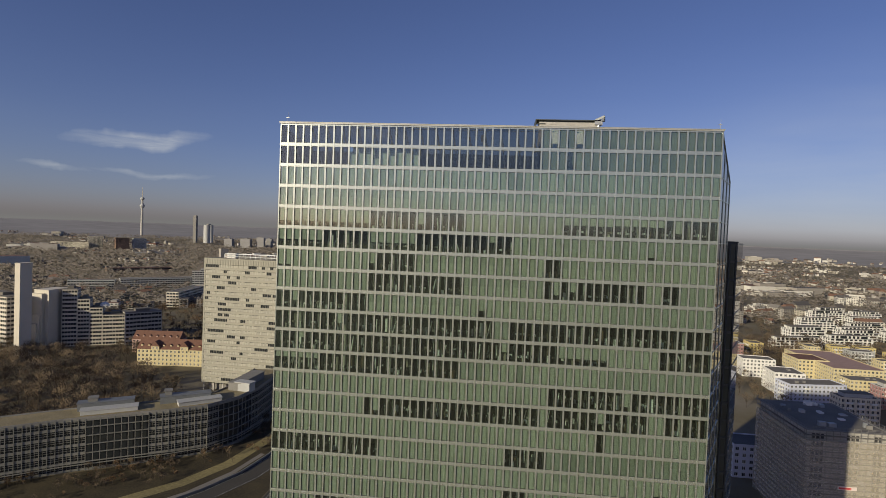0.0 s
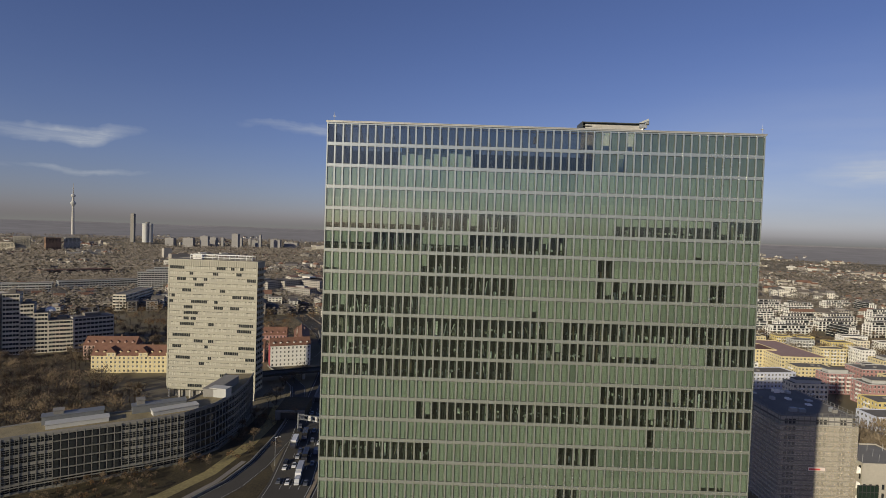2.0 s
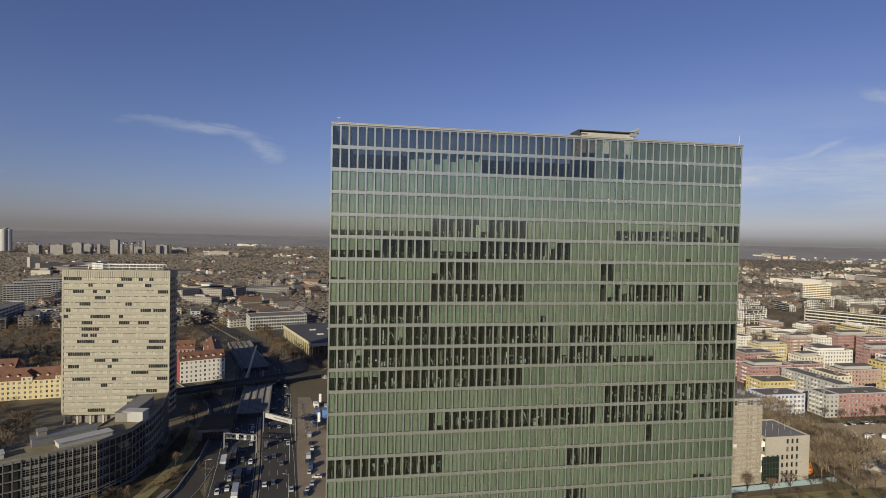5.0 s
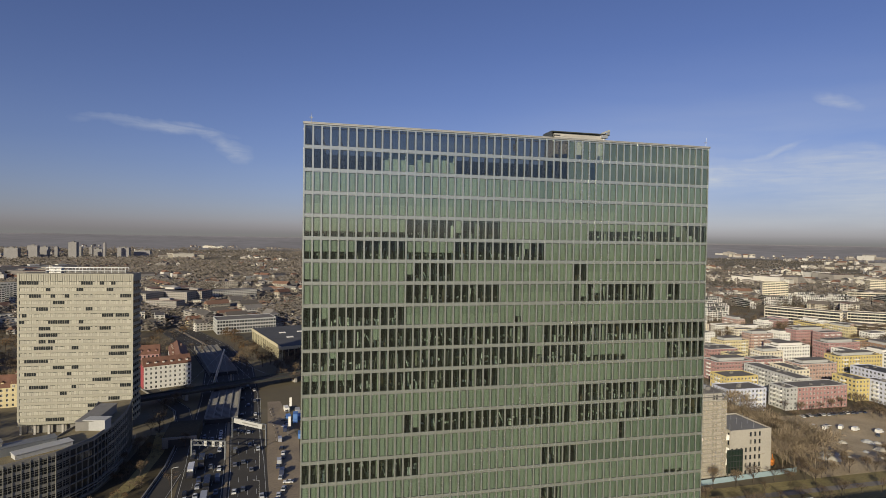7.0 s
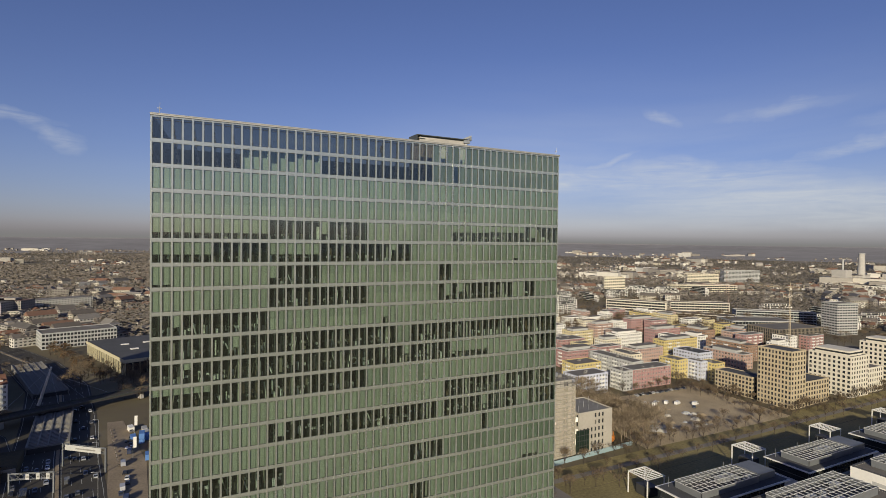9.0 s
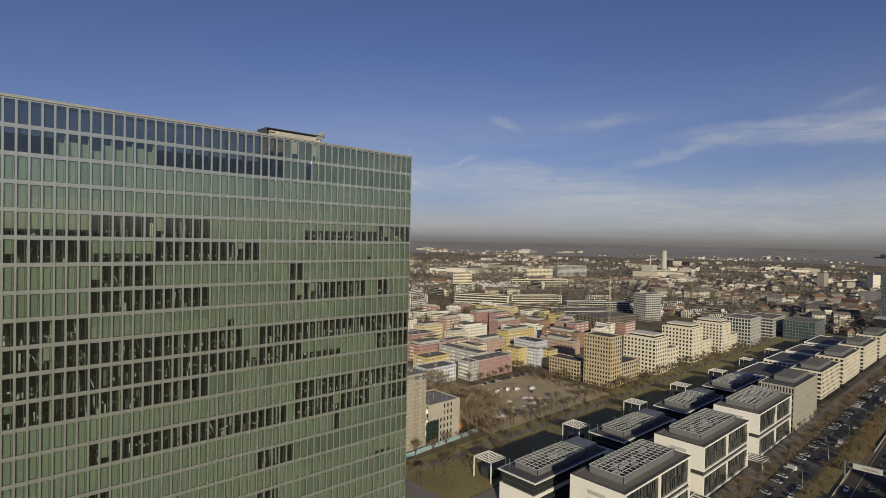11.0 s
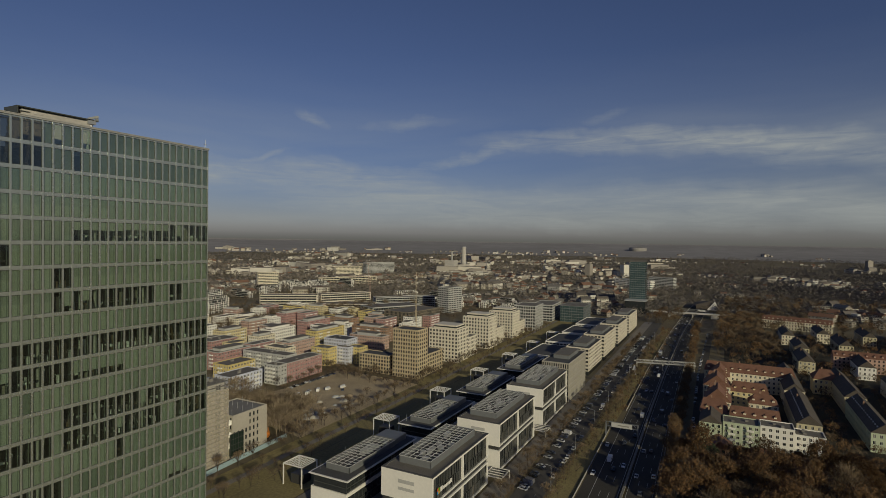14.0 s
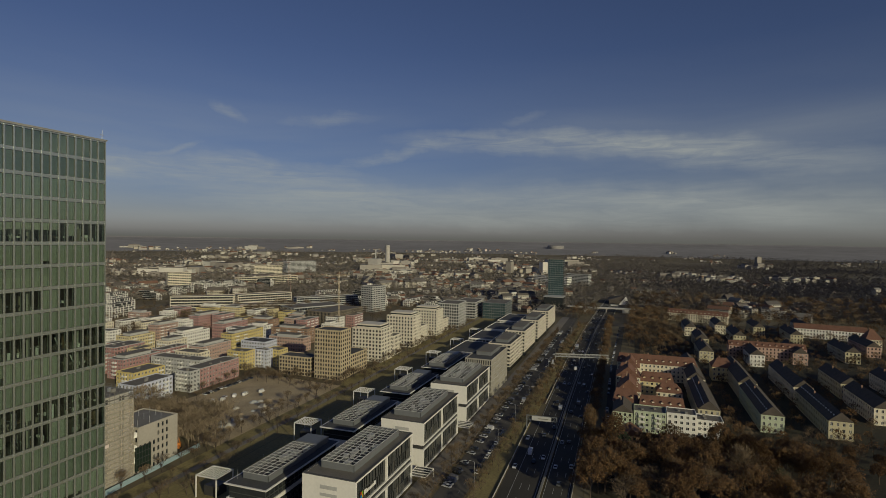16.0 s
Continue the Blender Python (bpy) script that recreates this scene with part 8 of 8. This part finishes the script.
for (cx, cy, w, d, h, fl, lab, wl_, rz) in ((815, 862, 42, 24, 36, 11, "tall cream block of flats standing alone", "cream", -35), (613, 610, 87, 22, 20, 5, "long white office block with ribbon windows", "stone", -56), (692, 563, 86, 22, 19, 5, "white office block with ribbon windows", "stone", -33),
                                          (640, 520, 90, 30, 10, 3, "low dark pavilion with white roof slabs", "stone", -60), (560, 545, 60, 26, 10, 3, "low flat pavilion with pale bands", "palegrey", -56), (630, 432, 76, 40, 14, 3, "wide hall with a ribbed glass front", "palegrey", -28),
                                          (715, 460, 100, 18, 17, 5, "long grey office block with many windows", "palegrey", -40), (704, 372, 30, 22, 38, 12, "grey tower block with many small windows", "palegrey", -16), (1030, 812, 150, 18, 17, 4, "long cream office block with ribbon windows", "cream", -25),
                                          (1215, 955, 80, 24, 30, 8, "cream hospital-like block with many windows", "cream", -30), (1445, 1003, 100, 26, 34, 9, "broad pale block on the skyline", "palegrey", -30), (1290, 185, 100, 18, 24, 6, "broad white slab with many windows", "white", 60), (1350, 129, 60, 18, 28, 8, "pale slab block with many windows", "palegrey", 70)):
    x, y = cx - w / 2, cy - d / 2
    block("distant_block", lab, "building", x, y, x + w, y + d, h, fl, max(4, round(w / 4)), max(3, round(d / 4)), wl_, "gravel", *((0.34, 0.03) if fl <= 5 else (0.5, 0.16)), wins="", rz=rz, group="distant blocks", deep=0.8 if fl <= 5 else 0.4)

for (cx, cy, w, d, h, fl, lab, wl_, rz) in ((-742, 1056, 122, 16, 13, 3, "long low building under a red-brown roof", "brick", 51), (-628, 782, 62, 20, 15, 4, "pale flat-roofed office wing with ribbon windows", "palegrey", 31), (-556, 838, 110, 22, 17, 5, "broad pale office building with ribbon windows", "palegrey", 43),
                                          (-424, 702, 92, 15, 19, 5, "pale slab of flats seen end on", "stone", 100), (-478, 858, 54, 13, 30, 10, "grey slab of flats with banded front", "palegrey", 30), (-492, 908, 54, 13, 30, 10, "grey slab of flats with banded front", "palegrey", 30), (-508, 962, 54, 13, 30, 10, "grey slab of flats with banded front", "palegrey", 30),
                                          (-1530, 1800, 120, 22, 26, 7, "broad cream block on the far town's edge", "cream", 20), (-1466, 1836, 48, 22, 48, 13, "tall cream block of flats far off", "cream", 40), (-1383, 1866, 44, 22, 46, 12, "tall brown block of flats far off", "brick", 50), (-1347, 1912, 44, 22, 46, 12, "tall grey block of flats far off", "palegrey", 50)):
    block("distant_block", lab, "building", cx - w / 2, cy - d / 2, cx + w / 2, cy + d / 2, h, fl, max(4, round(w / 4)), max(3, round(d / 4)), wl_, "tile_red" if "red-brown" in lab else "gravel", 0.45, 0.14, wins="", rz=rz, group="distant blocks", deep=0.4)
for cx, cy, l, rz, lab in ((-345, 1215, 120, -60, "long cream house row with red roofs in the wood"), (-204, 918, 70, -60, "cream house row with red roofs among trees"), (-230, 985, 60, 20, "cream house row with red roofs among trees"), (-163, 690, 40, 25, "white row house beside the ring road")):
    old_house(cx - l / 2, cy - 6, cx + l / 2, cy + 6, 9, "cream_y", lab, rz, "x", "tile_red", 3, 4.5, False, "western rows", "", 0.0, None, False, "row_house")

rf = random.Random(99)
KEEP_OUT = [(95, 60, 780, 780), (-430, 150, -20, 660), (150, -440, 860, 90), (-130, -100, 120, 300)]


def blocked(x, y):
    return any(a < x < c and b < y < d for a, b, c, d in KEEP_OUT) or abs(x * 0.0 + y - 44 + max(0, x - 860) * 0.075) < 26 and 800 < x < 1010


walls_f, roofs_f, wins_f, woods_f = Mesh(), Mesh(), Mesh(), Mesh()


def far_house(x, y, a, w, d, h, pitched):
    ca, sa = math.cos(a), math.sin(a)
    base = rise(x, y)

    def P(u, v, z):
        return (x + u * ca - v * sa, y + u * sa + v * ca, base + z)
    walls_f.add([P(-w, -d, 0), P(w, -d, 0), P(w, d, 0), P(-w, d, 0), P(-w, -d, h), P(w, -d, h), P(w, d, h), P(-w, d, h)],
                [(4, 5, 6, 7), (0, 1, 5, 4), (1, 2, 6, 5), (2, 3, 7, 6), (3, 0, 4, 7)])
    if pitched:
        r = h + d * 0.8
        roofs_f.add([P(-w - .3, -d - .4, h), P(w + .3, -d - .4, h), P(w + .3, d + .4, h), P(-w - .3, d + .4, h), P(-w - .3, 0, r), P(w + .3, 0, r)], [(0, 1, 5, 4), (2, 3, 4, 5), (3, 0, 4), (1, 2, 5)])
    else:
        roofs_f.add([P(-w + .4, -d + .4, h + .1), P(w - .4, -d + .4, h + .1), P(w - .4, d - .4, h + .1), P(-w + .4, d - .4, h + .1)], [(0, 1, 2, 3)])
        if rf.random() < 0.5:
            walls_f.add([P(-w * .4, -d * .5, h), P(w * .3, -d * .5, h), P(w * .3, d * .4, h), P(-w * .4, d * .4, h), P(-w * .4, -d * .5, h + 2.6), P(w * .3, -d * .5, h + 2.6), P(w * .3, d * .4, h + 2.6), P(-w * .4, d * .4, h + 2.6)],
                        [(4, 5, 6, 7), (0, 1, 5, 4), (1, 2, 6, 5), (2, 3, 7, 6), (3, 0, 4, 7)])
    if math.hypot(x, y) < 1350:
        fl = max(2, int(h / 3))
        for k in range(fl):
            z0, z1 = k * h / fl + 1.1, k * h / fl + 2.4
            for side in range(4):
                L, o = (w, d + 0.12) if side % 2 == 0 else (d, w + 0.12)
                s = -1 if side < 2 else 1
                nw = max(1, int(L / 1.9))
                for i in range(nw):
                    u0 = -L + (i + 0.25) * 2 * L / nw
                    u1 = -L + (i + 0.75) * 2 * L / nw
                    if side % 2 == 0:
                        wins_f.add([P(u0, s * o, z0), P(u1, s * o, z0), P(u1, s * o, z1), P(u0, s * o, z1)], [(0, 1, 2, 3)])
                    else:
                        wins_f.add([P(s * o, u0, z0), P(s * o, u1, z0), P(s * o, u1, z1), P(s * o, u0, z1)], [(0, 1, 2, 3)])


for c in range(900):
    az = radians(rf.uniform(-52, 122))          # clockwise from +y
    r = 480 + 4000 * rf.random() ** 1.15
    cx, cy = math.sin(az) * r, math.cos(az) * r
    deg = math.degrees(az)
    ori = rf.uniform(0, 3.14)
    kind = rf.random()
    green = deg > 82
    if green and rf.random() < 0.8 or deg < 16 and rf.random() < 0.42:
        continue
    n = rf.randint(8, 22)
    for i in range(n):
        u, v = (i % 5 - 2) * rf.uniform(20, 34), (i // 5 - 2) * rf.uniform(24, 38)
        x, y = cx + u * math.cos(ori) - v * math.sin(ori) + rf.uniform(-5, 5), cy + u * math.sin(ori) + v * math.cos(ori) + rf.uniform(-5, 5)
        if blocked(x, y) or math.hypot(x, y) > 3900 or (math.hypot(x, y) > 2700 and rf.random() < 0.66):
            continue
        if kind < 0.6:
            far_house(x, y, ori, rf.uniform(4, 8), rf.uniform(3.5, 5), rf.uniform(4.5, 8), True)
        elif kind < 0.92:
            far_house(x, y, ori + rf.choice((0, 1.57)), rf.uniform(7, 18), rf.uniform(4.5, 7), rf.choice((7, 9, 12, 12, 15)), rf.random() < 0.45)
        else:
            far_house(x, y, ori, rf.uniform(18, 42), rf.uniform(8, 22), rf.choice((7, 9, 12, 18, 24)), False)
    if rf.random() < 0.04 and not blocked(cx, cy) and 1300 < math.hypot(cx, cy) < 3000:
        far_house(cx, cy, ori, 11, 9, rf.uniform(32, 52), False)
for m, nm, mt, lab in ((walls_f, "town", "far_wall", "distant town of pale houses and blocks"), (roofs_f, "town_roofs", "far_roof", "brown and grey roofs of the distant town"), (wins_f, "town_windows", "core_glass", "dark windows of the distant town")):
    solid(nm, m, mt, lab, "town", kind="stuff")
# woods and garden trees between: ragged clumps
for c in range(3900):
    az = radians(rf.uniform(-54, 126))
    r = 420 + 3200 * rf.random() ** 1.15
    cx, cy = math.sin(az) * r, math.cos(az) * r
    deg = math.degrees(az)
    n = rf.randint(6, 16) * (3 if deg > 84 else (2 if deg < 16 else 1))
    sp = rf.uniform(18, 60) * (1.5 if deg > 84 else 1)
    for i in range(n):
        x, y = cx + rf.gauss(0, sp), cy + rf.gauss(0, sp)
        away = math.hypot(x, y)
        if blocked(x, y) or away > 3600:
            continue
        s = rf.uniform(3.0, 6)
        h = rf.uniform(8, 15)
        base = rise(x, y)
        for j in range(14 if away < 1300 else (6 if away < 2700 else 4)):
            a = rf.uniform(0, 6.28)
            p = (x + math.cos(a) * s * rf.uniform(0.1, 1), y + math.sin(a) * s * rf.uniform(0.1, 1), base + h * rf.uniform(0.2, 1.0))
            d = rf.uniform(0.9, 1.9) * (1 if away < 1300 else 1.7)
            q = rf.uniform(0.5, 1.0)
            woods_f.add([(p[0] - d * 1.3, p[1] + rf.uniform(-d, d), p[2] - d * 0.4), (p[0] + d * 1.3, p[1] + rf.uniform(-d, d), p[2] - d * 0.35), (p[0] + rf.uniform(-d, d), p[1] + rf.choice((-1, 1)) * d * q, p[2] + d * 0.55)], [(0, 1, 2)])
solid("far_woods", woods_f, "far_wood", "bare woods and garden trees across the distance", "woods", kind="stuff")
